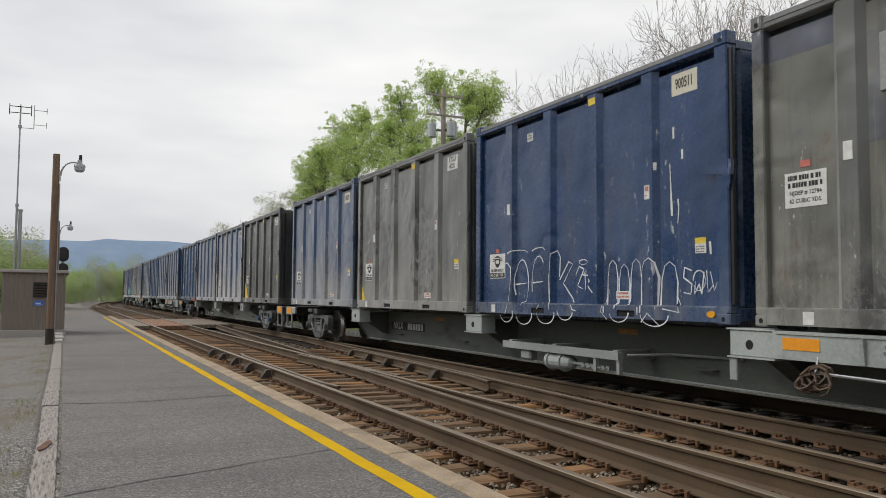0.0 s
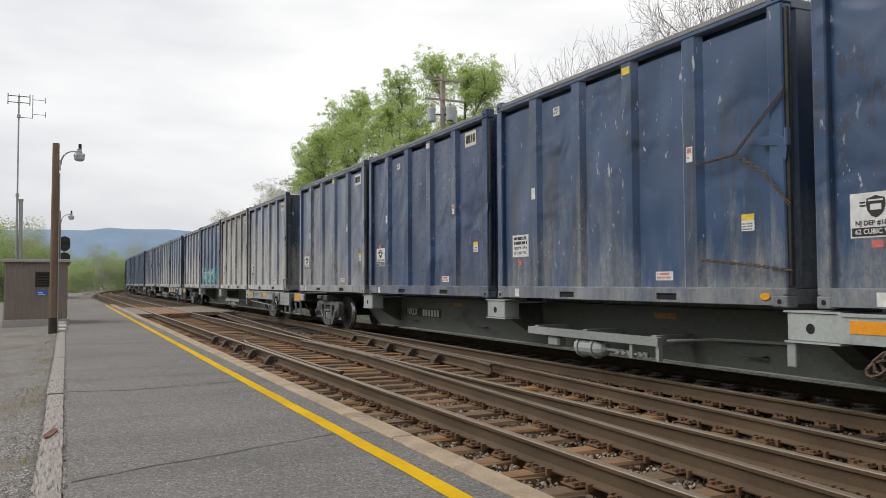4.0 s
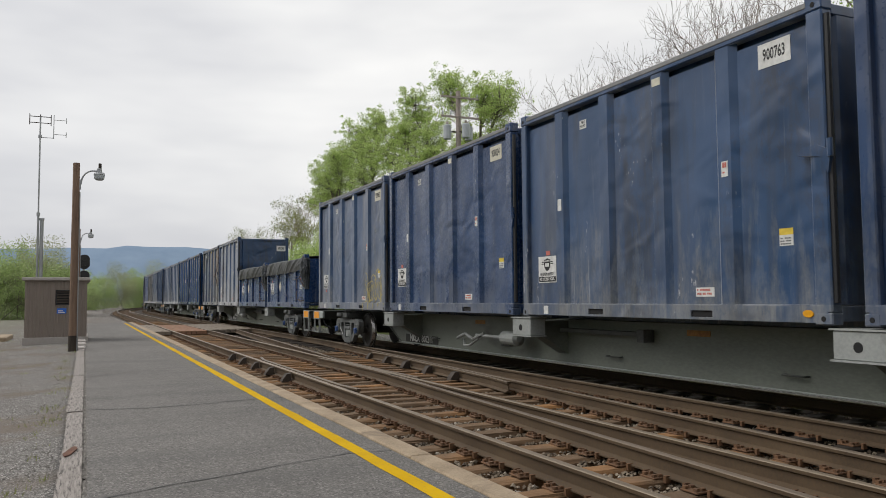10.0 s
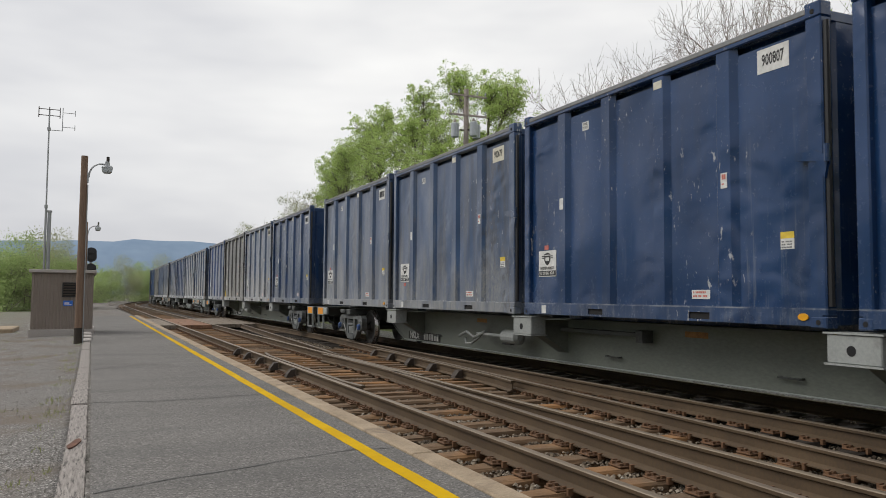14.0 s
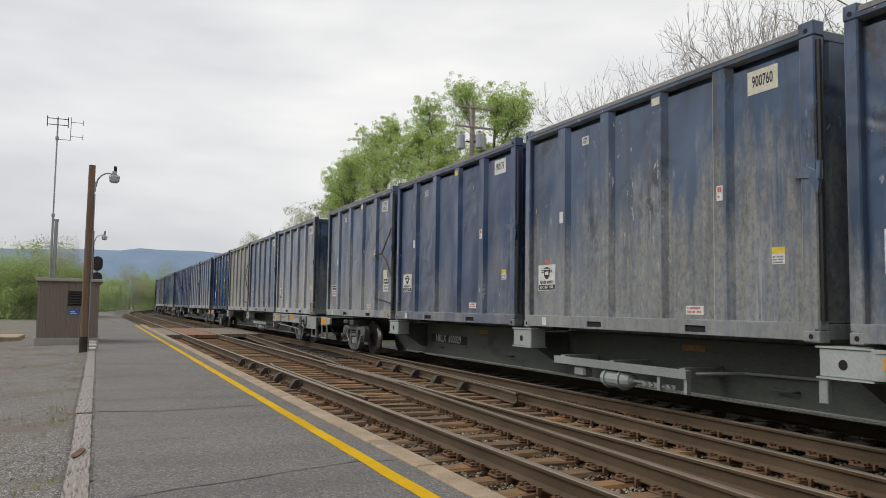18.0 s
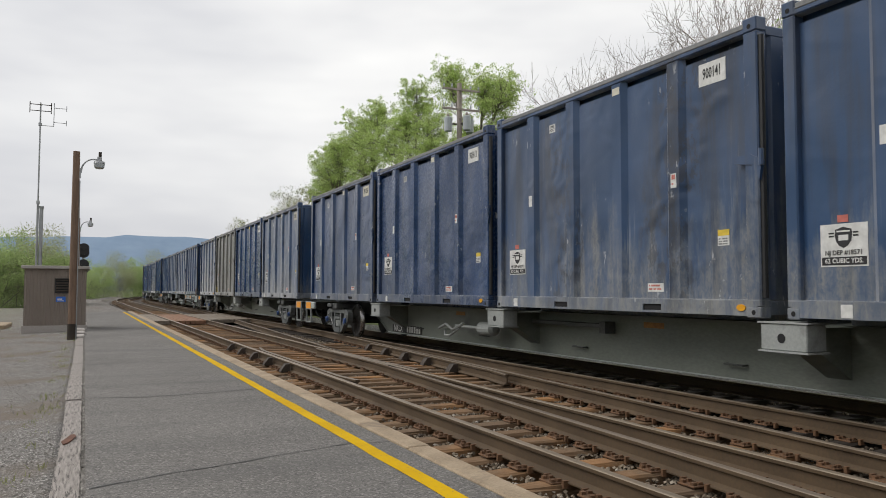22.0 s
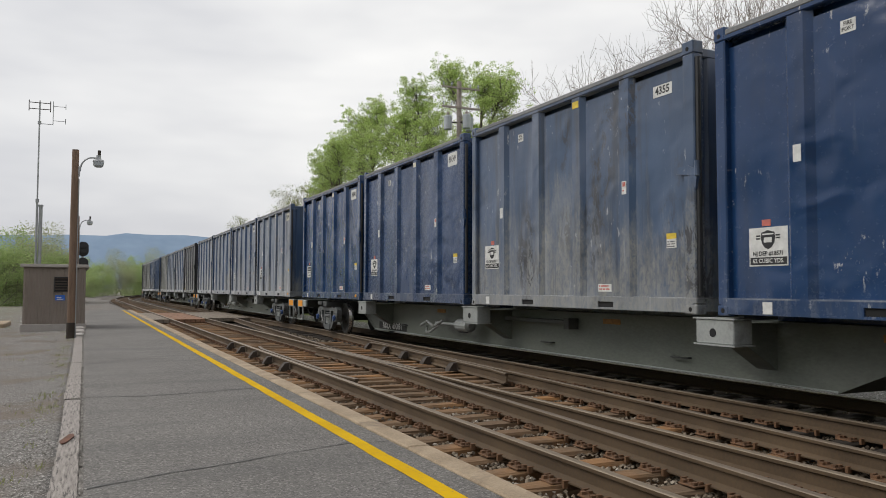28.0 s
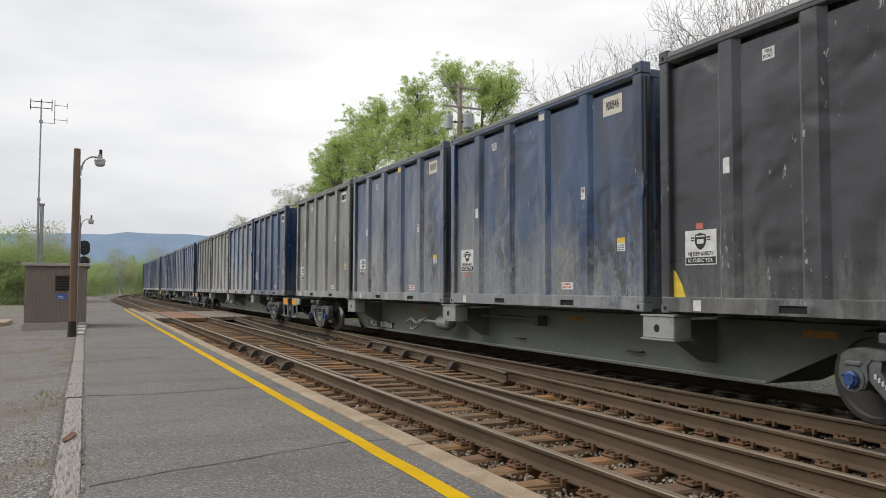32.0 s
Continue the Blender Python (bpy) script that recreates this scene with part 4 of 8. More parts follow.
def box_parts():
    """The meshes of one tall container, in its own space: base at z 0, door end at -y."""
    P, W, L, H = M["paint"], BOX_W / 2, BOX_L / 2, BOX_H
    out = []

    def add(name, bm):
        out.append((name, mesh_of(name, bm, P)))
    # walls: skin set back behind the posts
    s = W - 0.075
    for e in (-1, 1):
        bm = bmesh.new()
        prism(bm, [(e * s, 0.16), (e * s, H - 0.19), (e * (s - 0.11), H - 0.17), (e * (s - 0.11), H - 0.05), (e * (s - 0.15), H - 0.05), (e * (s - 0.15), H - 0.22), (e * (s - 0.04), H - 0.23), (e * (s - 0.04), 0.16)], 1, -L + 0.1, L - 0.06)
        add("side_wall", bm)
    add("front_wall", boxes((-s + 0.04, s - 0.04, L - 0.08, L - 0.04, 0.1, H - 0.08)))
    bm = bmesh.new()
    prism(bm, [(-s + 0.05, 0.165), (-s + 0.05, 0.12), (-0.4, 0.12), (-0.38, -0.068), (0.38, -0.068), (0.4, 0.12), (s - 0.05, 0.12), (s - 0.05, 0.165)], 1, -L + 0.1, L - 0.09)
    add("floor_pan", bm)
    add("lid", boxes((-s, s, -L + 0.06, L - 0.06, H - 0.05, H - 0.015), bev=0.01))
    for side in (-1, 1):
        far = bmesh.new()
        for y in RIBS:
            bm = far if side > 0 else bmesh.new()
            o = [(side * (s - 0.002), y - 0.18), (side * (W - 0.012), y - 0.10), (side * (W - 0.012), y + 0.10), (side * (s - 0.002), y + 0.18)]
            prism(bm, o, 2, 0.17, H - 0.1)
            if side < 0:
                add("side_post", bm)
        if side > 0:
            add("ribbed_side", far)
        x0, x1 = sorted((side * W, side * (W - 0.14)))
        add("top_rail", boxes((x0, x1, -L + 0.05, L - 0.05, H - 0.105, H - 0.02), bev=0.012))
        x0b, x1b = sorted((side * (W - 0.004), side * (W - 0.16)))
        if side < 0:
            out.append(("lid_edge", mesh_of("lid_edge", boxes((x0b - 0.012, x1b, -L + 0.18, L - 0.18, H - 0.052, H + 0.012), bev=0.008), M["lid_edge"])))
        # bottom rail, notched at the fork pockets
        bm = bmesh.new()
        ends = [-L + 0.05] + [c + d for c in (-1.19, 0.95) for d in (-0.18, 0.18)] + [L - 0.05]
        for k, (a, e) in enumerate(zip(ends, ends[1:])):
            for z0, z1 in ((0.02, 0.048), (0.128, 0.2)) if k % 2 else ((0.02, 0.048), (0.048, 0.128), (0.128, 0.2)):
                box(bm, x0, x1, a, e, z0, z1)
        weld(bm)
        add("bottom_rail", bm)
        for end in (-1, 1):
            y0, y1 = sorted((end * L, end * (L - (0.16 if end > 0 else 0.20))))
            xo, xi = sorted((side * W, side * (W - 0.15)))
            add("corner_post", boxes((xo, xi, y0, y1, 0.12, H - 0.1), bev=0.015))
            for z0, z1 in ((0.0, 0.12), (H - 0.1, H + 0.06)):
                bm = boxes((xo - 0.004, xi + 0.004, y0 - 0.004, y1 + 0.004, z0, z1), bev=0.012)
                rod(bm, (side * (W + 0.004), (y0 + y1) / 2, z0 + 0.06), (side * (W + 0.008), (y0 + y1) / 2, z0 + 0.06), 0.028, 8)
                cm = mesh_of("corner_casting", bm, P, M["shadow_gap"])
                for p in cm.polygons:
                    p.material_index = int(abs(p.center.x) > W + 0.0045)
                out.append(("corner_casting", cm))
    # a black block stands for the shade inside each fork pocket
    for c in (-1.19, 0.95):
        out.append(("fork_pocket", mesh_of("fork_pocket", boxes((-W + 0.02, -W + 0.5, c - 0.178, c + 0.178, 0.05, 0.126)), M["shadow_gap"])))
    # door end: one smooth pressed leaf, set back along both edges
    bm = bmesh.new()
    a, b = W - 0.155, W - 0.20
    prism(bm, [(-a, -L + 0.09), (-a, -L + 0.055), (-b, -L + 0.055), (-b + 0.035, -L + 0.016), (b - 0.035, -L + 0.016), (b, -L + 0.055), (a, -L + 0.055), (a, -L + 0.09)], 2, 0.2, H - 0.14)
    add("door", bm)
    add("door_sill", boxes((-W + 0.15, W - 0.15, -L + 0.01, -L + 0.12, 0.03, 0.19), bev=0.01))
    add("door_header", boxes((-W + 0.15, W - 0.15, -L + 0.01, -L + 0.12, H - 0.14, H - 0.03), bev=0.01))
    # upright tubes of the door's hinge side
    for side in (-1,):
        bm = bmesh.new()
        rod(bm, (side * (W - 0.05), -L - 0.02, 0.22), (side * (W - 0.05), -L - 0.02, H - 0.16), 0.032, 8)
        out.append(("hinge_tube", mesh_of("hinge_tube", bm, M["black_paint"])))
    # hinge bracket at mid-height of the door corner
    for side in (-1,):
        bm = bmesh.new()
        prism(bm, [(-L - 0.06, 1.72), (-L + 0.10, 1.80), (-L + 0.34, 1.80), (-L + 0.34, 1.72), (-L + 0.08, 1.68), (-L - 0.02, 1.50)], 0, side * W - 0.012, side * W + 0.035)
        rod(bm, (side * (W + 0.01), -L - 0.05, 1.66), (side * (W + 0.01), -L - 0.05, 1.84), 0.03, 8)
        add("hinge_bracket", bm)
    return out


def low_parts():
    """A low open container with a tarp roped over the load."""
    P, W, L, H = M["paint"], BOX_W / 2, BOX_L / 2, 1.36
    out = []

    def add(name, bm, mat=None):
        out.append((name, mesh_of(name, bm, mat or P)))
    s = W - 0.07
    bm = bmesh.new()
    box(bm, -s, -s + 0.04, -L + 0.08, L - 0.06, 0.16, H - 0.05)
    box(bm, s - 0.04, s, -L + 0.08, L - 0.06, 0.16, H - 0.05)
    add("side_wall", bm)
    add("front_wall", boxes((-s + 0.04, s - 0.04, L - 0.1, L - 0.05, 0.1, H)))
    add("floor_pan", boxes((-s + 0.04, s - 0.04, -L + 0.1, L - 0.11, 0.1, 0.16)))
    for side in (-1, 1):
        x0, x1 = sorted((side * W, side * (W - 0.13)))
        add("top_rail", boxes((x0, x1, -L + 0.2, L - 0.2, H - 0.1, H), bev=0.015))
        bm = bmesh.new()
        ends = [-L + 0.05] + [c + d for c in (-1.23, 0.87) for d in (-0.18, 0.18)] + [L - 0.05]
        for k, (a, e) in enumerate(zip(ends, ends[1:])):
            for z0, z1 in ((0.02, 0.048), (0.128, 0.2)) if k % 2 else ((0.02, 0.048), (0.048, 0.128), (0.128, 0.2)):
                box(bm, x0, x1, a, e, z0, z1)
        weld(bm)
        add("bottom_rail", bm)
        for y in (1.25, -0.10, -1.58):
            add("side_post", boxes((min(side * s, side * (W - 0.005)), max(side * s, side * (W - 0.005)), y - 0.14, y + 0.14, 0.18, H - 0.06), bev=0.01))
        for y0, y1 in ((1.42, 2.7), (0.07, 1.08), (-1.41, -0.27), (-2.8, -1.75)):
            add("ledge", boxes((min(side * (s - 0.002), side * (s + 0.022)), max(side * (s - 0.002), side * (s + 0.022)), y0, y1, 0.375, 0.40)))
        for end in (-1, 1):
            y0, y1 = sorted((end * L, end * (L - 0.2)))
            xo, xi = sorted((side * W, side * (W - 0.16)))
            top = H + (0.36 if end < 0 else 0.0)
            add("corner_post", boxes((xo, xi, y0, y1, 0.12, top), bev=0.015))
            add("corner_casting", boxes((xo - 0.004, xi + 0.004, y0 - 0.004, y1 + 0.004, 0.0, 0.12), bev=0.012))
            add("corner_casting", boxes((xo - 0.004, xi + 0.004, y0 - 0.004, y1 + 0.004, top - 0.04, top + 0.08), bev=0.012))
    # tarp: stretched over the load, hanging straight down both sides, pulled into slanting folds at the door end
    r = random.Random(11)
    vv, ff = [], []
    n, drop_pts = 240, 13
    for k in range(n + 1):
        u = k / n
        y = -L + 0.12 + (BOX_L - 0.2) * u
        pull = math.exp(-u * 7.0)
        lap = max(0.0, 1 - abs(u - 0.96) / 0.04)
        hem = H - 0.12 + 0.012 * math.sin(k * 0.11) + 0.02 * noise.noise((y * 1.6, 0, 7)) + 0.10 * pull - 0.06 * lap + r.uniform(-0.003, 0.003)
        top = H + 0.335 + 0.015 * math.sin(y * 1.3)
        ring = []
        for i in range(drop_pts):
            f = i / (drop_pts - 1)
            z = hem + (top - hem) * f
            slant = y + 0.9 * f * (0.6 + pull)
            ridge = 1 - abs(math.sin(slant * 2.3 + 0.8 * math.sin(slant * 1.3)))
            fold = (0.022 + 0.06 * pull) * ridge ** 4 + 0.045 * (1 - abs(math.sin(slant * 1.1 + 0.4))) ** 7 + 0.022 * (1 - abs(noise.noise((slant * 2.2, z * 1.6, 4.5)))) ** 9 + 0.008 * noise.noise((y * 6, z * 7, 1.5))
            ring.append((-W - 0.028 - fold + 0.05 * f ** 3, z))
        mid = [(-W + 0.10, top + 0.03), (-0.45, top + 0.07 + 0.03 * math.sin(k * 0.2))]
        for x, z in ring + mid + [(-x, z) for x, z in (ring + mid)[::-1]]:
            vv.append((x, y, z))
        w = 2 * (drop_pts + 2)
        if k:
            for i in range(w - 1):
                ff.append(((k - 1) * w + i, (k - 1) * w + i + 1, k * w + i + 1, k * w + i))
    me = raw_mesh("tarp", vv, ff, M["tarp"])
    for p in me.polygons:
        p.use_smooth = True
    out.append(("tarp", me))
    # slack end of the tarp: a crumpled sheet wrapped round the door corner, hanging in a tail
    for side in (-1, 1):
        vv, ff = [], []
        rows, cols = 110, 120
        for i in range(rows):
            t = i / (rows - 1)
            wide = 0.235 + 0.05 * math.sin(t * 4.5) - 0.16 * max(0.0, t - 0.55) - 0.9 * max(0.0, 0.10 - t)
            for q in range(cols):
                a = 2 * math.pi * q / cols
                v = Vector((math.cos(a) * 1.1, math.sin(a) * 1.1, t * 1.6 + side * 3))
                hang = Vector((v.x, v.y, v.z * 0.45))
                swirl = a * 2.5 + 4 * noise.noise(hang * 0.9) + t * 3
                crease = 0.26 * (1 - abs(math.sin(swirl))) ** 3 + 0.12 * (1 - abs(noise.noise(v * 1.7))) ** 8 + 0.08 * (1 - abs(noise.noise(hang * 3.3))) ** 8 + 0.16 * noise.noise(v * 1.1)
                rad = wide * (0.78 + crease)
                vv.append((side * (W - 0.06) + rad * 0.60 * math.cos(a), -L + 0.17 - 0.22 * t * t + rad * math.sin(a), H + 0.40 - 1.12 * t + 0.04 * noise.noise(v * 2.0)))
            if i:
                for q in range(cols):
                    ff.append(((i - 1) * cols + q, (i - 1) * cols + (q + 1) % cols, i * cols + (q + 1) % cols, i * cols + q))
        ff += [tuple(range(cols)), tuple(range((rows - 1) * cols, rows * cols))[::-1]]
        me = raw_mesh("bunched_tarp", vv, ff, M["plastic"])
        for p in me.polygons:
            p.use_smooth = True
        out.append(("bunched_tarp", me))
    # tie wire along the side with hooks up to the hem
    for side in (-1, 1):
        bm = bmesh.new()
        pts = [(side * (W + 0.02), L - 0.1 - (BOX_L - 0.5) * k / 10, H - 0.285 + 0.012 * (k % 2)) for k in range(11)]
        bar_path(bm, pts, 0.008, 5)
        for k in (3, 4, 6, 7):
            rod(bm, pts[k], (pts[k][0], pts[k][1] + 0.10, H - 0.15), 0.006, 5)
            rod(bm, pts[k], (pts[k][0], pts[k][1] - 0.10, H - 0.17), 0.006, 5)
        add("tarp_wire", bm, M["cast"])
    for y0, z0, y1, z1 in ((-1.2, 0.98, -2.3, 1.0), (-1.75, 0.26, -2.3, 0.30)):
        bm = bmesh.new()
        rod(bm, (-W - 0.02, y0, z0), (-W - 0.02, y1, z1), 0.012, 6)
        add("tie_rod", bm, M["cast"])
    for z0, z1 in ((0.98, 0.66), (0.58, 0.28)):
        add("strap", boxes((-W - 0.03, -W - 0.022, -2.035, -2.02, z1, z0)), M["kerb"])
    for a, b in (((-2.28, 1.0), (-2.45, 1.03)), ((-2.42, 1.03), (-2.95, 1.36)), ((-2.42, 1.03), (-3.02, 0.72)), ((-2.22, 0.30), (-2.6, 0.24)), ((-2.6, 0.24), (-3.02, 0.27))):
        bm = bmesh.new()
        a, b = Vector((-W - 0.03, *a)), Vector((-W - 0.03, *b))
        d, n = (b - a).normalized(), max(2, int((b - a).length / 0.05))
        for i in range(n):
            c = a + (b - a) * (i + 0.5) / n
            across_ = Vector((1, 0, 0)) if i % 2 else d.cross(Vector((1, 0, 0))).normalized()
            for e in (-1, 1):
                rod(bm, c - d * 0.034 + across_ * 0.015 * e, c + d * 0.034 + across_ * 0.015 * e, 0.008, 5, caps=False)
        add("tie_down_chain", bm, M["chain"])
    for c in (-1.23, 0.87):
        add("fork_pocket", boxes((-W + 0.02, -W + 0.5, c - 0.178, c + 0.178, 0.05, 0.126)), M["shadow_gap"])
    bm = bmesh.new()
    o = [(-W + 0.16, -L + 0.09), (-W + 0.16, -L + 0.05)]
    for c in (-0.75, -0.25, 0.25, 0.75):
        o += [(c - 0.12, -L + 0.05), (c - 0.08, -L + 0.01), (c + 0.08, -L + 0.01), (c + 0.12, -L + 0.05)]
    o += [(W - 0.16, -L + 0.05), (W - 0.16, -L + 0.09)]
    prism(bm, o, 2, 0.2, H + 0.3)
    add("door", bm)
    return out


TALL, LOW = box_parts(), low_parts()

# ---- flat cars ----
def wheelset_mesh():
    bm = bmesh.new()
    for s in (-1, 1):
        prof = [(s * 0.64, 0.10), (s * 0.66, 0.33), (s * 0.672, 0.43), (s * 0.672, 0.478), (s * 0.70, 0.482), (s * 0.712, 0.458), (s * 0.80, 0.452), (s * 0.805, 0.40),
                (s * 0.765, 0.385), (s * 0.752, 0.16), (s * 0.80, 0.12)]
        lathe(bm, prof if s > 0 else prof, (0, 0, 0), 0, 32)
    rod(bm, (-1.06, 0, 0), (1.06, 0, 0), 0.078, 12)
    for s in (-1, 1):
        for k in range(3):
            t = k * 2.094
            rod(bm, (s * 0.753, 0.27 * math.cos(t), 0.27 * math.sin(t)), (s * 0.762, 0.27 * math.cos(t), 0.27 * math.sin(t)), 0.025, 6)
    me = mesh_of("wheelset", bm, M["wheel"], M["tread"])
    for p in me.polygons:
        c = p.center
        r = math.hypot(c.y, c.z)
        if r > 0.448 and abs(p.normal.x) < 0.5:
            p.material_index = 1
        p.use_smooth = r > 0.2 and abs(p.normal.x) < 0.9
    return me


def side_frame_mesh():
    """Cast side frame: bowed top bar, journal housings, sloping arms with a window either side of the springs."""
    bm = bmesh.new()
    x0, x1 = 0.94, 1.07
    half = [(0.0, 0.655), (0.70, 0.655), (0.76, 0.58), (1.05, 0.58), (1.03, 0.69), (0.95, 0.745), (0.82, 0.765), (0.45, 0.742), (0.0, 0.735)]
    prism(bm, [(-y, z) for y, z in half[1:-1]] + [(y, z) for y, z in half[1:-1][::-1]], 0, x0, x1 + 0.012)
    for s in (-1, 1):
        def plate(pts, a, b):
            prism(bm, [(s * y, z) for y, z in pts], 0, a, b)
        plate([(0.745, 0.60), (0.735, 0.47), (0.77, 0.375), (0.84, 0.345), (0.94, 0.345), (1.01, 0.375), (1.055, 0.47), (1.045, 0.60)], x0, x1 + 0.02)
        plate([(0.235, 0.67), (0.375, 0.67), (0.355, 0.56), (0.355, 0.36), (0.39, 0.27), (0.30, 0.20), (0.235, 0.20)], x0, x1 + 0.004)
        plate([(0.76, 0.62), (0.75, 0.47), (0.63, 0.345), (0.44, 0.155), (0.30, 0.105), (0.20, 0.105), (0.24, 0.225), (0.345, 0.25), (0.52, 0.42), (0.615, 0.545), (0.60, 0.67), (0.70, 0.67)], x0 + 0.004, x1)
        rod(bm, (x1, s * 0.889, 0.457), (x1 + 0.035, s * 0.889, 0.457), 0.125, 18)
        box(bm, x0 - 0.02, x1 + 0.035, s * 0.889 - 0.10, s * 0.889 + 0.10, 0.575, 0.635, 0.02)
    prism(bm, [(-0.27, 0.10), (0.27, 0.10), (0.25, 0.238), (-0.25, 0.238)], 0, x0 - 0.02, x1 + 0.02)
    box(bm, x0 - 0.05, x1 + 0.025, -0.225, 0.225, 0.45, 0.545, 0.03)
    box(bm, x0 - 0.05, x1 - 0.01, -0.235, 0.235, 0.57, 0.60, 0.01)
    bmesh.ops.bevel(bm, geom=[e for e in bm.edges if len(e.link_faces) == 2 and e.calc_face_angle(0) > 0.6], offset=0.012, segments=2, affect="EDGES", clamp_overlap=True)
    return mesh_of("side_frame", bm, M["truck_paint"])


def rust_ring_mesh():
    bm = bmesh.new()
    lathe(bm, [(-1.075, 0.122), (-1.088, 0.12), (-1.09, 0.098), (-1.078, 0.095)], (0, 0, 0), 0, 18)
    return mesh_of("bearing_ring", bm, M["plate"])


def spring_mesh():
    bm = bmesh.new()
    for k in range(3):
        y = -0.135 + 0.135 * k
        prof = []
        for i in range(13):
            z = 0.255 + 0.185 * i / 12
            prof.append((z, 0.062 if i % 2 else 0.046))
        lathe(bm, prof, (1.025, y, 0), 2, 8)
    return mesh_of("spring_nest", bm, M["mid_steel"])


WHEELSET, SIDE_FRAME, SPRINGS, RING = wheelset_mesh(), side_frame_mesh(), spring_mesh(), rust_ring_mesh()


def mirrored(me):
    m2 = me.copy()
    m2.transform(Matrix.Diagonal((-1, 1, 1, 1)))
    m2.flip_normals()
    return m2


SIDE_FRAME_L, SPRINGS_L = mirrored(SIDE_FRAME), mirrored(SPRINGS)


def cap_mesh(mat):
    bm = bmesh.new()
    lathe(bm, [(-1.08, 0.095), (-1.09, 0.082), (-1.14, 0.08), (-1.15, 0.06), (-1.165, 0.055)], (0, 0, 0), 0, 14)
    for k in range(3):
        t = 0.5 + k * 2.094
        rod(bm, (-1.15, 0.06 * math.cos(t), 0.06 * math.sin(t)), (-1.165, 0.085 * math.cos(t), 0.085 * math.sin(t)), 0.016, 6)
    return mesh_of("bearing_cap", bm, mat)


def add_truck(car, y, cap):
    bm = boxes((-0.95, 0.95, -0.2, 0.2, 0.40, 0.60), (-0.35, 0.35, -0.28, 0.28, 0.56, 0.70), bev=0.03)
    for s in (-1, 1):
        rod(bm, (-0.8, s * 0.42, 0.42), (0.8, s * 0.42, 0.42), 0.035, 6)
        for e in (-1, 1):
            box(bm, e * 0.745 - 0.05, e * 0.745 + 0.05, s * 0.415 - 0.03, s * 0.415 + 0.03, 0.28, 0.56)
    truck = part("truck", bm, M["cast"], car)
    truck.location = (0, y, 0)
    part("side_frame", SIDE_FRAME, None, truck)
    part("side_frame", SIDE_FRAME_L, None, truck)
    part("spring_nest", SPRINGS, None, truck)
    part("spring_nest", SPRINGS_L, None, truck)
    for s in (-1, 1):
        ws = part("wheelset", WHEELSET, None, truck)
        ws.location = (0, s * 0.889, 0.457)
        for e in (0, 180):
            c = part("bearing_cap", cap, None, truck)
            c.location, c.rotation_euler = (0, s * 0.889, 0.457), (0, 0, radians(e))
        c = part("bearing_ring", RING, None, truck)
        c.location = (0, s * 0.889, 0.457)
    bm = bmesh.new()
    for e in (-1, 1):
        x = e * 1.082
        y0, z0 = -e * 0.66, 0.50
        for k in range(7):
            a = 0.030 * k
            yy, zz = y0 + e * a * 1.25 * 1.0, z0 - a * 0.95
            if k in (4,):
                continue
            box(bm, min(x, x + e * 0.004), max(x, x + e * 0.004), yy - 0.012, yy + 0.012, zz - 0.024, zz + 0.024)
    tagged(part("white_stencil", bm, M["white"], truck, "small white stencilled marks"), kind="stuff")
    return truck


def sill_outline():
    half = [(7.45, 0.22), (8.4, 0.64), (9.3, 0.64), (13.0, 0.64), (13.0, 0.93)]
    return half + [(-y, z) for y, z in half[::-1]]


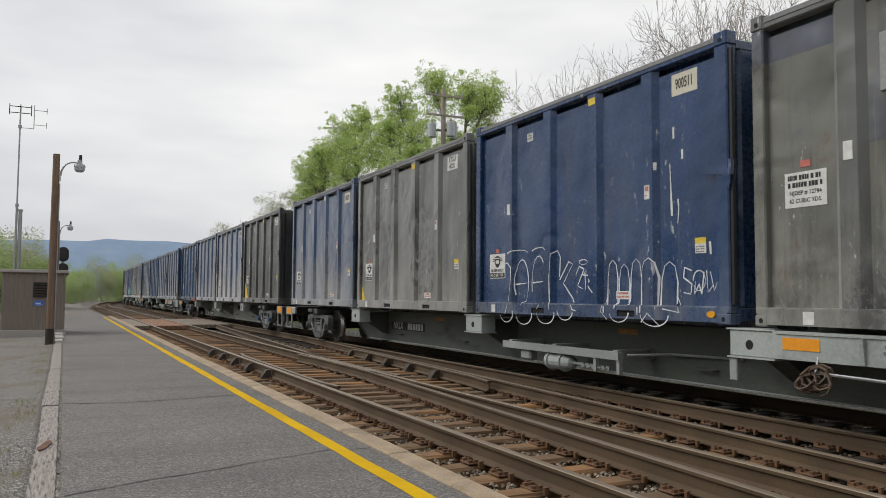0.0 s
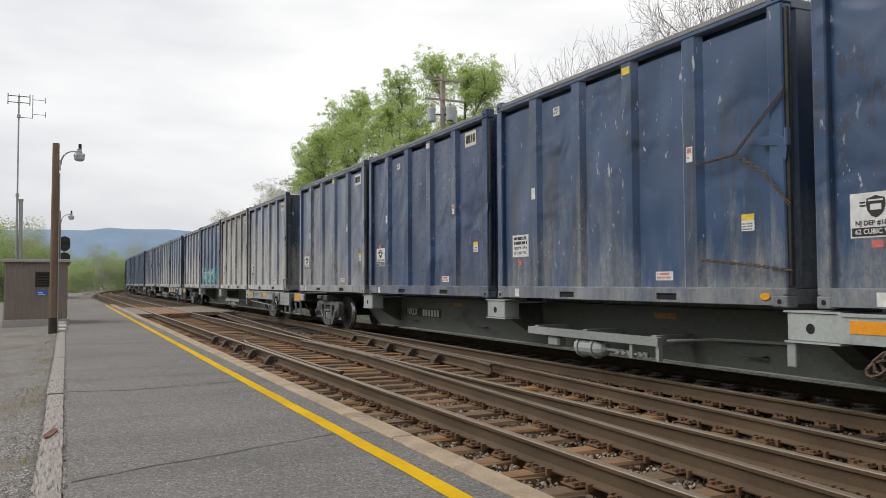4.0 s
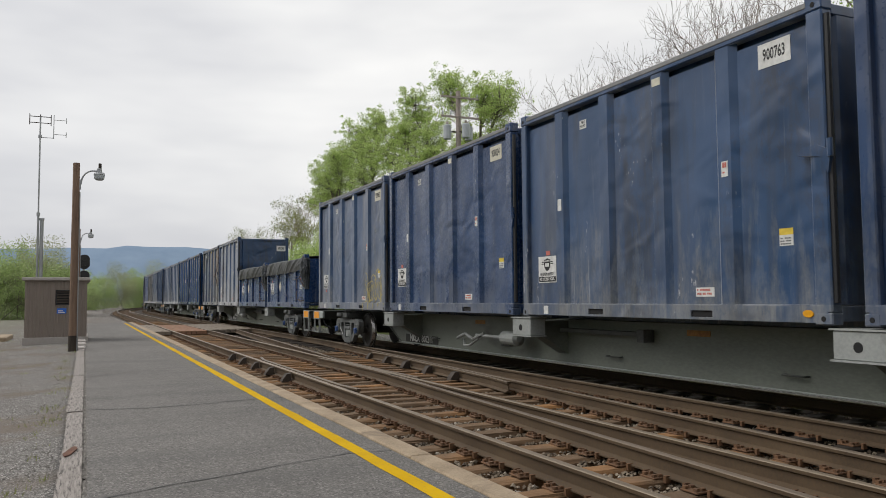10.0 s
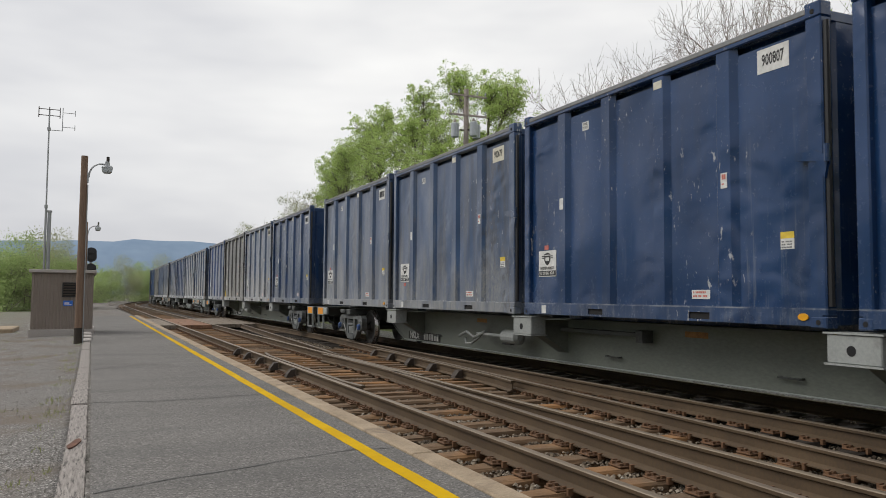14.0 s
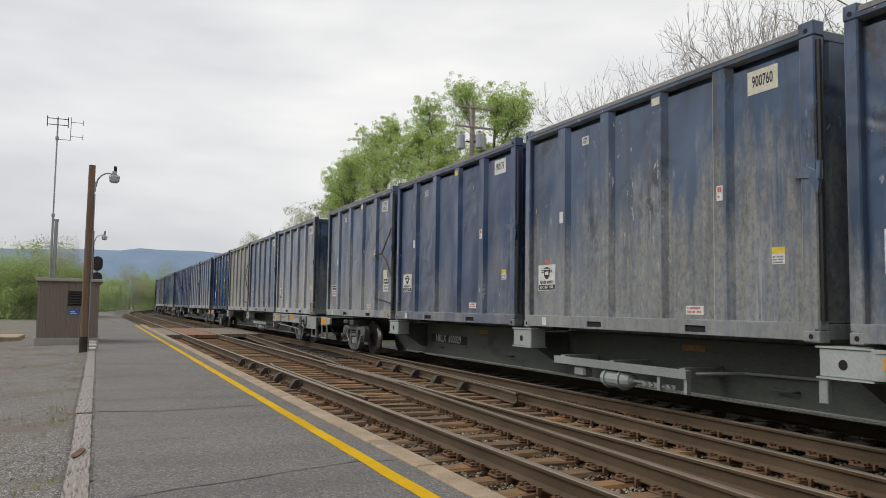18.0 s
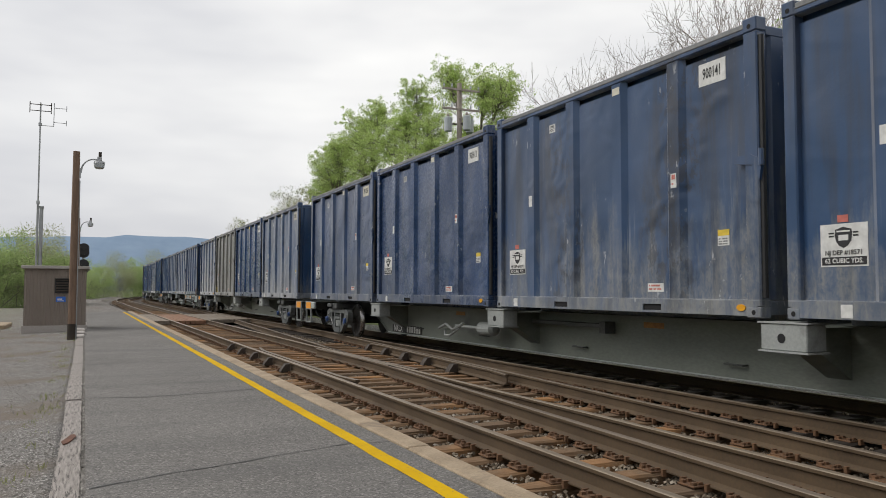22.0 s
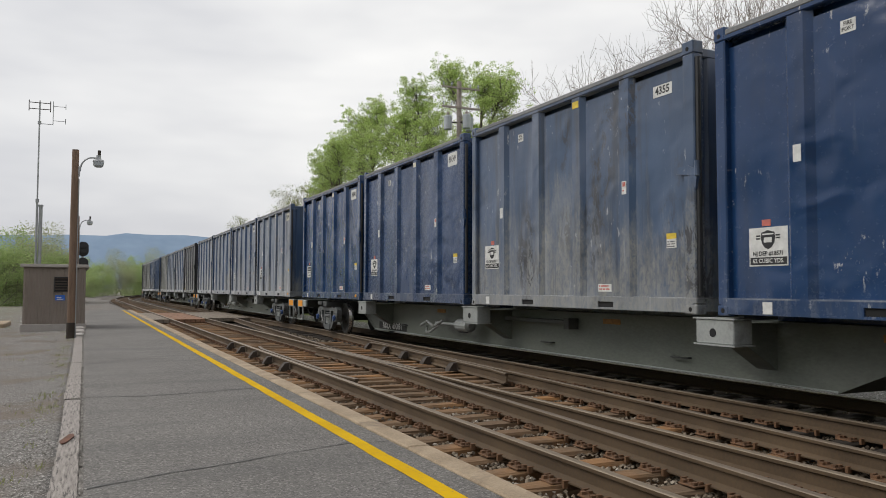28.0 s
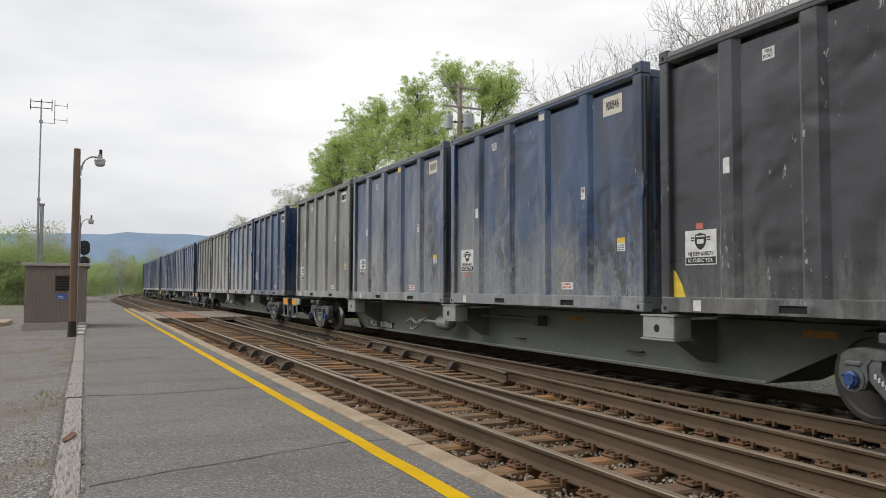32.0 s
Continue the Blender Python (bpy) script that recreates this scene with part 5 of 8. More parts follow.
def build_flat_car(beam, ladder, caps, mark):
    """A skeleton flat car: spine sill, pedestals for the containers, end platforms, two trucks."""
    car = thing("flat_car", "dirty grey steel spine flat car carrying four containers", "railway wagon", "flat cars of the train")
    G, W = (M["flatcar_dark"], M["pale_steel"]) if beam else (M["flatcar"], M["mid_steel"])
    bm = bmesh.new()
    prism(bm, sill_outline(), 0, -0.42, 0.42)
    box(bm, -0.50, 0.50, -13.0, 13.0, 0.925, 0.945)
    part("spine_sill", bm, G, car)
    # pale paint stands in for skylight caught along the flange
    part("bottom_flange", boxes((-0.445, 0.445, -7.45, 7.45, 0.206, 0.222), bev=0.004), M["pale_steel"], car, "bottom flange in pale paint for the light along its edge")
    for e in (-1, 1):
        bm = bmesh.new()
        prism(bm, [(e * 7.45, 0.222), (e * 7.45, 0.198), (e * 8.42, 0.625), (e * 9.0, 0.625), (e * 9.0, 0.645), (e * 8.40, 0.648)], 0, -0.455, 0.455)
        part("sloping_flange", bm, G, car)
    # cross arms and pedestals
    for y in (-6.45, -0.1, 6.25):
        for s in (-1, 1):
            bm = bmesh.new()
            prism(bm, [(s * 0.41, 0.36), (s * 0.41, 0.93), (s * 0.95, 0.93), (s * 0.95, 0.70)], 1, y - 0.16, y + 0.16)
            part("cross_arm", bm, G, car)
            x0, x1 = sorted((s * 0.95, s * 1.235))
            bm = boxes((x0, x1, y - 0.30, y + 0.30, 0.69, 0.975), bev=0.012)
            box(bm, x0 - 0.015, x1 + 0.015, y - 0.33, y + 0.33, 0.975, 0.992)
            box(bm, x0 - 0.015, x1 + 0.015, y - 0.325, y + 0.325, 0.672, 0.69)
            ped = part("pedestal", bm, W, car, "pale grey pedestal box")
            if s < 0:
                bm = bmesh.new()
                rod(bm, (s * 1.234, y + 0.02, 0.82), (s * 1.2385, y + 0.02, 0.82), 0.052, 12)
                part("pin_hole", bm, M["shadow_gap"], ped)
    # bolster arms over the trucks
    for y in (-10.03, 10.03):
        bm = boxes((-1.18, 1.18, y - 0.22, y + 0.22, 0.78, 0.93), bev=0.02)
        part("body_bolster", bm, M["cast"], car)
        bm = boxes((-1.24, -1.10, y + 0.11, y + 0.51, 0.82, 0.925), bev=0.015)
        box(bm, -1.245, -1.235, y + 0.18, y + 0.40, 0.845, 0.905)
        part("jacking_pad", bm, M["cast"], car)
    for e in (-1, 1):
        y0, y1 = sorted((e * 12.35, e * 13.15))
        bm = boxes((-1.22, 1.22, y0, y1, 0.90, 0.955), (-1.18, -0.42, y0 + 0.05, y1 - 0.05, 0.70, 0.90), (0.42, 1.18, y0 + 0.05, y1 - 0.05, 0.70, 0.90), bev=0.012)
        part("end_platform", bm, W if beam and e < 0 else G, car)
        for s in (-1, 1):
            xo = s * 1.235
            xa, xb = sorted((xo, xo - s * 0.03))
            yc = e * 12.75
            bm = boxes((xa, xb, yc - 0.36, yc + 0.36, 0.70, 0.95), bev=0.008)
            ear = part("end_plate", bm, W, car)
            xa, xb = sorted((xo, xo + s * 0.006))
            part("reflector", boxes((xa, xb, yc - 0.30, yc + 0.24, 0.735, 0.93)), M["orange"], ear, "orange reflective panel")
            bm = bmesh.new()
            for yy in (yc - 0.30, yc + 0.28):
                box(bm, min(xo - s * 0.05, xo), max(xo - s * 0.05, xo), yy - 0.024, yy + 0.024, 0.31, 0.71)
            box(bm, min(xo - s * 0.12, xo), max(xo - s * 0.12, xo), yc - 0.32, yc + 0.30, 0.285, 0.32)
            part("sill_step", bm, M["mid_steel"], car)
            if e > 0 and s < 0:
                part("end_box", boxes((-1.24, -1.16, 12.04, 12.40, 0.73, 0.94), bev=0.02), M["pale_steel"], car)
        # coupler
        bm = bmesh.new()
        box(bm, -0.09, 0.09, min(e * 12.9, e * 13.32), max(e * 12.9, e * 13.32), 0.72, 0.88, 0.02)
        box(bm, -0.17, 0.17, min(e * 13.2, e * 13.42), max(e * 13.2, e * 13.42), 0.66, 0.94, 0.04)
        part("coupler", bm, M["cast"], car)
        bm = bmesh.new()
        bar_path(bm, [(-0.45 * e, e * 13.0, 0.72), (-0.45 * e, e * 13.15, 0.55), (-0.36 * e, e * 13.28, 0.44), (-0.15 * e, e * 13.4, 0.42)], 0.028, 7)
        part("air_hose", bm, M["hose"], car)
        bm = bmesh.new()
        bar_path(bm, [(-0.66, e * 12.9, 0.74), (-0.70, e * 13.02, 0.62), (-0.66, e * 13.14, 0.45), (-0.50, e * 13.26, 0.37), (-0.28, e * 13.36, 0.42), (-0.2, e * 13.4, 0.52)], 0.032, 7)
        part("air_hose", bm, M["hose"], car)
        bm = bmesh.new()
        bar_path(bm, [(-0.2, e * 13.0, 0.84), (-0.75, e * 13.10, 0.80), (-1.15, e * 13.12, 0.78), (-1.2, e * 13.14, 0.58)], 0.014, 6)
        part("uncoupling_rod", bm, M["cast"], car)
    if ladder:
        bm = bmesh.new()
        x = -1.25
        ya, yb = -12.42, -12.98
        bar_path(bm, [(x, ya + 0.07, 1.40), (x, ya - 0.02, 1.05), (x, ya - 0.06, 0.86)], 0.014, 7)
        bar_path(bm, [(x, yb + 0.04, 1.42), (x, yb, 1.05), (x, yb - 0.03, 0.86)], 0.014, 7)
        rod(bm, (x, ya + 0.07, 1.40), (x, yb + 0.04, 1.42), 0.012, 7)
        rod(bm, (x, ya - 0.02, 1.05), (x, yb, 1.06), 0.012, 7)
        part("hand_rail", bm, M["ladder_orange"], car, "faded orange grab rail")
    if beam:
        bm = bmesh.new()
        prism(bm, [(-13.14, 0.55), (-13.14, 0.955), (-6.76, 0.975), (-6.76, 0.70), (-11.0, 0.70), (-11.5, 0.55)], 0, -1.262, -1.22)
        box(bm, -1.275, -1.18, -12.4, -6.80, 0.955, 0.985)
        sb = part("side_beam", bm, W, car, "pale grey side beam with faded lettering")
        for y in (-11.6, -9.2, -7.8):
            bm = bmesh.new()
            prism(bm, [(-1.2625, 0.71), (-1.2625, 0.95), (-1.31, 0.95), (-1.285, 0.71)], 1, y - 0.02, y + 0.02)
            part("gusset", bm, W, sb)
        for y, h in ((-7.11, 0.22), (-9.57, 0.24)):
            part("reflector", boxes((-1.268, -1.2625, y - h, y + h, 0.80, 0.92)), M["orange"], sb, "orange reflective panel")
        for text, y, z, size in (("EMPTY LOAD 1:4 ADJ.", -10.45, 0.905, 0.075), ("L-52-11", -12.35, 0.78, 0.075)):
            tx = part("stencil", letters("stencil", text, size, M["grey_ink"]), None, sb, "faded dark stencilled lettering")
            tagged(tx, kind="stuff")
            tx.matrix_basis = Matrix(((0, 0, -1, -1.264), (-1, 0, 0, y), (0, 1, 0, z), (0, 0, 0, 1)))
        bm = bmesh.new()
        rod(bm, (-1.2625, -12.35, 0.645), (-1.2665, -12.35, 0.645), 0.05, 14)
        part("round_emblem", bm, M["grey_ink"], sb)
        bm = bmesh.new()
        r = random.Random(3)
        for y0, y1, z in ((-8.6, -8.0, 0.885), (-8.5, -8.05, 0.83)):
            y = y0
            while y < y1:
                w = r.uniform(0.05, 0.11)
                box(bm, -1.2665, -1.2625, y, y + w, z - 0.016, z + 0.016)
                y += w + 0.03
        tagged(part("faded_lettering", bm, M["grey_ink"], sb, "faded dark lettering"), kind="stuff")
        bm = bmesh.new()
        bar_path(bm, [(-1.30, -7.3, 0.60), (-1.30, -9.0, 0.56), (-1.30, -10.95, 0.50)], 0.016, 6)
        for y in (-7.3, -10.95):
            rod(bm, (-1.30, y, 0.58), (-1.24, y, 0.78), 0.014, 6)
        part("brake_rod", bm, M["galv"], car)
        bm = boxes((-1.225, -1.16, -6.24, -6.13, 0.42, 0.675), bev=0.008)
        part("beam_leg", bm, M["mid_steel"], car)
        bm = bmesh.new()
        r = random.Random(14)
        for k in range(9):
            cy, cz, ra, tilt = -7.28 + r.uniform(-0.09, 0.09), 0.53 + r.uniform(-0.05, 0.05), r.uniform(0.09, 0.15), r.uniform(-0.6, 0.6)
            bar_path(bm, [(-1.30 + 0.05 * math.sin(t * 0.785 + k) + r.uniform(-0.02, 0.02), cy + ra * math.cos(t * 0.785) + 0.08 * tilt * math.sin(t * 0.785), cz + ra * 0.8 * math.sin(t * 0.785)) for t in range(9)], 0.013, 5)
        tagged(part("chain_bundle", bm, M["chain"], car, "coiled rusty chain hung on the beam"), kind="stuff")
        bm = bmesh.new()
        box(bm, -1.33, -1.265, -11.95, -11.55, 0.66, 0.98, 0.03)
        part("hand_brake", bm, M["mid_steel"], car)
        bm = bmesh.new()
        lathe(bm, [(-1.40, 0.03), (-1.41, 0.15), (-1.43, 0.17), (-1.45, 0.15), (-1.44, 0.12), (-1.43, 0.04), (-1.33, 0.03)], (0, -11.75, 0.80), 0, 16)
        part("brake_wheel", bm, M["cast"], car)
        bm = bmesh.new()
        bar_path(bm, [(-1.30, -11.75, 0.66), (-1.30, -11.7, 0.50), (-1.1, -11.5, 0.46)], 0.02, 6)
        part("brake_chain", bm, M["chain"], car)
        bm = bmesh.new()
        prism(bm, [(-4.05, 0.47), (-0.95, 0.47), (-0.95, 0.58), (-4.05, 0.58)], 0, -1.12, -1.03)
        for y in (-3.9, -2.4, -1.1):
            box(bm, -1.05, -0.41, y - 0.05, y + 0.05, 0.46, 0.60)
        for y in (-4.02, -3.5):
            box(bm, -1.10, -1.04, y - 0.03, y + 0.03, 0.28, 0.50)
        part("brake_shelf", bm, M["mid_steel"], car)
        bm = bmesh.new()
        lathe(bm, [(-1.3, 0.02), (-0.45, 0.025), (-0.4, 0.09), (-0.3, 0.125), (0.2, 0.13), (0.28, 0.06)], (-0.98, -2.4, 0.34), 1, 14)
        part("brake_cylinder", bm, M["pale_steel"], car)
        for y in (-2.62, -2.28):
            bm = bmesh.new()
            lathe(bm, [(y - 0.02, 0.12), (y - 0.02, 0.15), (y + 0.02, 0.15), (y + 0.02, 0.12)], (-0.98, 0, 0.34), 1, 14)
            part("cylinder_band", bm, M["pale_steel"], car)
        part("air_valve", boxes((-1.08, -0.92, -1.75, -1.45, 0.30, 0.46), bev=0.03), M["mid_steel"], car)
        bm = bmesh.new()
        for k in range(11):
            y = -3.75 + 0.06 * k
            d = 0.018 * (k % 2)
            box(bm, -1.06 - d, -1.03 + d, y - 0.034, y + 0.034, 0.325 - 0.018 + d, 0.345 + 0.018 - d)
        tagged(part("brake_chain", bm, M["galv"], car, "pale slack chain"), kind="stuff")
        bm = bmesh.new()
        bar_path(bm, [(-0.46, -5.6, 0.58), (-0.5, -4.4, 0.56), (-1.0, -4.1, 0.54)], 0.018, 6)
        part("air_pipe", bm, M["mid_steel"], car)
    else:
        bm = bmesh.new()
        lathe(bm, [(-0.85, 0.06), (-0.8, 0.13), (-0.3, 0.13), (-0.25, 0.035), (0.9, 0.03)], (-0.78, 1.6, 0.58), 1, 14)
        part("brake_cylinder", bm, W, car)
        bm = bmesh.new()
        bar_path(bm, [(-0.8, 2.1, 0.64), (-0.85, 2.5, 0.50), (-0.82, 2.9, 0.60), (-0.8, 3.3, 0.50)], 0.03, 6)
        part("brake_pipe", bm, W, car)
        bm = bmesh.new()
        bar_path(bm, [(-0.8, 2.3, 0.54), (-0.86, 2.6, 0.38), (-0.84, 2.9, 0.36), (-0.7, 3.2, 0.46)], 0.025, 6)
        part("brake_pipe", bm, W, car)
        bm = boxes((-0.60, -0.43, -2.5, -0.3, 0.74, 0.80))
        box(bm, -0.62, -0.43, -2.5, -2.35, 0.66, 0.84)
        part("air_pipe", bm, M["cast"], car)
    # small yellow-brown plates on the spine and grab irons
    for y in (-8.2, -3.4, 3.0, 8.3):
        part("sill_plate", boxes((-0.427, -0.4215, y - 0.22, y + 0.22, 0.78, 0.86)), M["old_orange"], car)
    for y in (-5.0, -1.6, 1.8, 5.2):
        bm = bmesh.new()
        bar_path(bm, [(-0.43, y - 0.16, 0.40), (-0.5, y - 0.16, 0.40), (-0.5, y + 0.16, 0.40), (-0.43, y + 0.16, 0.40)], 0.014, 6)
        part("grab_iron", bm, M["cast"], car)
    yc, zc = (4.8, 0.595) if beam else (6.15, 0.335)
    pan = part("mark_panel", boxes((-0.428, -0.4215, yc - 1.0, yc + 1.0, zc - 0.095, zc + 0.095)), M["mark_panel"], car, "black panel with white lettering")
    tx = part("reporting_mark", mark, None, pan)
    tx.matrix_basis = Matrix(((0, 0, -1, -0.432), (-1, 0, 0, yc), (0, 1, 0, zc), (0, 0, 0, 1)))
    bm = bmesh.new()
    for k in range(6):
        box(bm, -0.435, -0.4285, yc - 0.12 - k * 0.155, yc - 0.02 - k * 0.155, zc - 0.075, zc + 0.075)
    tagged(part("faded_lettering", bm, M["mark_white"], pan, "unreadable white number"), kind="stuff")
    add_truck(car, -10.03, caps)
    add_truck(car, 10.03, caps)
    return car


CAP_BLUE, CAP_DARK = cap_mesh(M["blue_cap"]), cap_mesh(M["cast"])


def mark_mesh(number):
    """White stencilled owner's mark; an unreadable number becomes bars."""
    if number:
        return letters("reporting_mark", "NKLX  " + number, 0.23, M["mark_white"])
    me = letters("reporting_mark", "NKLX", 0.23, M["mark_white"])
    me.transform(Matrix.Translation((-0.58, 0, 0)))
    return me


PLAIN_MARK = mark_mesh("")
CAR_A = build_flat_car(False, False, CAP_BLUE, PLAIN_MARK)
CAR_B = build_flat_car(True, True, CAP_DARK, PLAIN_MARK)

# ---- markings on the containers ----
SKIN = -(BOX_W / 2 - 0.075)


def wall_x(y):
    """Outer face of a tall container's near side at y along it."""
    for c in RIBS:
        d = abs(y - c)
        if d < 0.18:
            return SKIN - (0.063 if d < 0.10 else 0.063 * (0.18 - d) / 0.08)
    return SKIN


def side_pose(y, z, x):
    """Lettering on the near side, upright, facing out."""
    return Matrix(((0, 0, -1, x), (-1, 0, 0, y), (0, 1, 0, z), (0, 0, 0, 1)))


def end_pose(x, z, y):
    return Matrix(((1, 0, 0, x), (0, 0, -1, y), (0, 1, 0, z), (0, 0, 0, 1)))


def sheet(w, h, mat, name="label", t=0.004):
    """A thin plate in the x-y plane, as lettering lies."""
    return mesh_of(name, boxes((-w / 2, w / 2, -h / 2, h / 2, -0.002, t)), mat)


def oval(w, h, mat, name):
    bm = bmesh.new()
    prism(bm, [(w / 2 * math.cos(k * 0.449), h / 2 * math.sin(k * 0.449)) for k in range(14)], 2, -0.002, 0.012)
    return mesh_of(name, bm, mat)


def bars(name, rows, w, mat, seed):
    """Unreadable writing: short bars in rows (height, thickness)."""
    r = random.Random(seed)
    bm = bmesh.new()
    for z, th in rows:
        x = -w / 2
        while x < w / 2 - 0.02:
            k = min(r.uniform(0.014, 0.036), w / 2 - x)
            box(bm, x, x + k, z - th / 2, z + th / 2, 0.004, 0.0065)
            x += k + (0.007 if r.random() < 0.8 else 0.025)
    return mesh_of(name, bm, mat)


def shield_bm():
    bm = bmesh.new()
    prism(bm, [(-0.09, 0.155), (-0.045, 0.165), (0, 0.18), (0.045, 0.165), (0.09, 0.155), (0.098, 0.10), (0.085, 0.04), (0.05, -0.005), (0, -0.03), (-0.05, -0.005), (-0.085, 0.04), (-0.098, 0.10)], 2, 0.004, 0.0065)
    for s in (-1, 1):
        for z in (0.09, 0.12):
            box(bm, min(s * 0.105, s * 0.165), max(s * 0.105, s * 0.165), z - 0.008, z + 0.008, 0.004, 0.0065)
    box(bm, -0.25, 0.25, -0.195, -0.115, 0.004, 0.0065)
    return bm


S_PLATE = sheet(0.53, 0.42, M["white"], "sign_plate")
S_SHIELD = mesh_of("shield", shield_bm(), M["ink"])
S_INNER = mesh_of("shield_emblem", boxes((-0.055, 0.055, 0.045, 0.10, 0.0065, 0.008), (-0.075, 0.075, 0.128, 0.143, 0.0065, 0.008)), M["white"])
S_LINE1 = letters("permit_text", "NJ DEP #18571", 0.066, M["ink"])
S_LINE2, S_LINE3 = letters("volume_text", "62 CUBIC YDS.", 0.066, M["white"]), letters("volume_text", "28 CUBIC YDS.", 0.066, M["white"])
B_PLATE = sheet(0.50, 0.36, M["white"], "sign_plate")
B_BARS = bars("faded_lettering", [(0.125, 0.05), (0.05, 0.05)], 0.42, M["ink"], 4)
B_LINE1 = letters("permit_text", "NJDEP # 12784", 0.06, M["ink"])
B_LINE2 = letters("volume_text", "62 CUBIC YDS.", 0.06, M["ink"])
N_PLATE = sheet(0.44, 0.27, M["white"], "number_plate")
N_AGED = sheet(0.44, 0.27, M["cream"], "number_plate")
N_BARS = bars("faded_lettering", [(0.0, 0.15)], 0.36, M["ink"], 7)
FIRE_PLATE, FIRE_TEXT = sheet(0.17, 0.13, M["white"], "fire_label"), [letters("fire_text", t, 0.055, M["ink"]) for t in ("FIRE", "PORT")]
STICK, STICK_BARS = sheet(0.10, 0.18, M["white"], "warning_sticker"), bars("faded_lettering", [(0.045, 0.06), (-0.04, 0.02)], 0.06, M["red_label"], 5)
YEL, YEL_WHITE = sheet(0.18, 0.07, M["yellow_label"], "caution_label"), sheet(0.18, 0.12, M["white"], "caution_label")
YEL_BARS = bars("faded_lettering", [(0.03, 0.014), (0.0, 0.014), (-0.03, 0.014)], 0.15, M["grey_ink"], 6)
RED, RED_BARS = sheet(0.31, 0.11, M["white"], "red_label"), bars("faded_lettering", [(0.026, 0.024), (-0.02, 0.024)], 0.26, M["red_label"], 8)
RAIL_TAG, AMBER, TOP_TAG = sheet(0.13, 0.13, M["white"], "rail_tag"), oval(0.13, 0.075, M["amber"], "amber_marker"), sheet(0.16, 0.10, M["yellow_label"], "top_tag")
TOP_AGED = sheet(0.16, 0.10, M["cream"], "top_tag")
RED_TAB = sheet(0.12, 0.07, M["red_label"], "red_tab")
TEXTS = {}


def number_text(text, size):
    if (text, size) not in TEXTS:
        TEXTS[text, size] = letters("number_text", text, size, M["ink"])
    return TEXTS[text, size]


def put(me, parent, m, label=""):
    ob = part(me.name.split(".")[0], me, None, parent, label)
    ob.matrix_basis = m
    if "lettering" in ob.name or "bars" in ob.name:
        tagged(ob, kind="stuff")
    return ob


IDENT = Matrix()


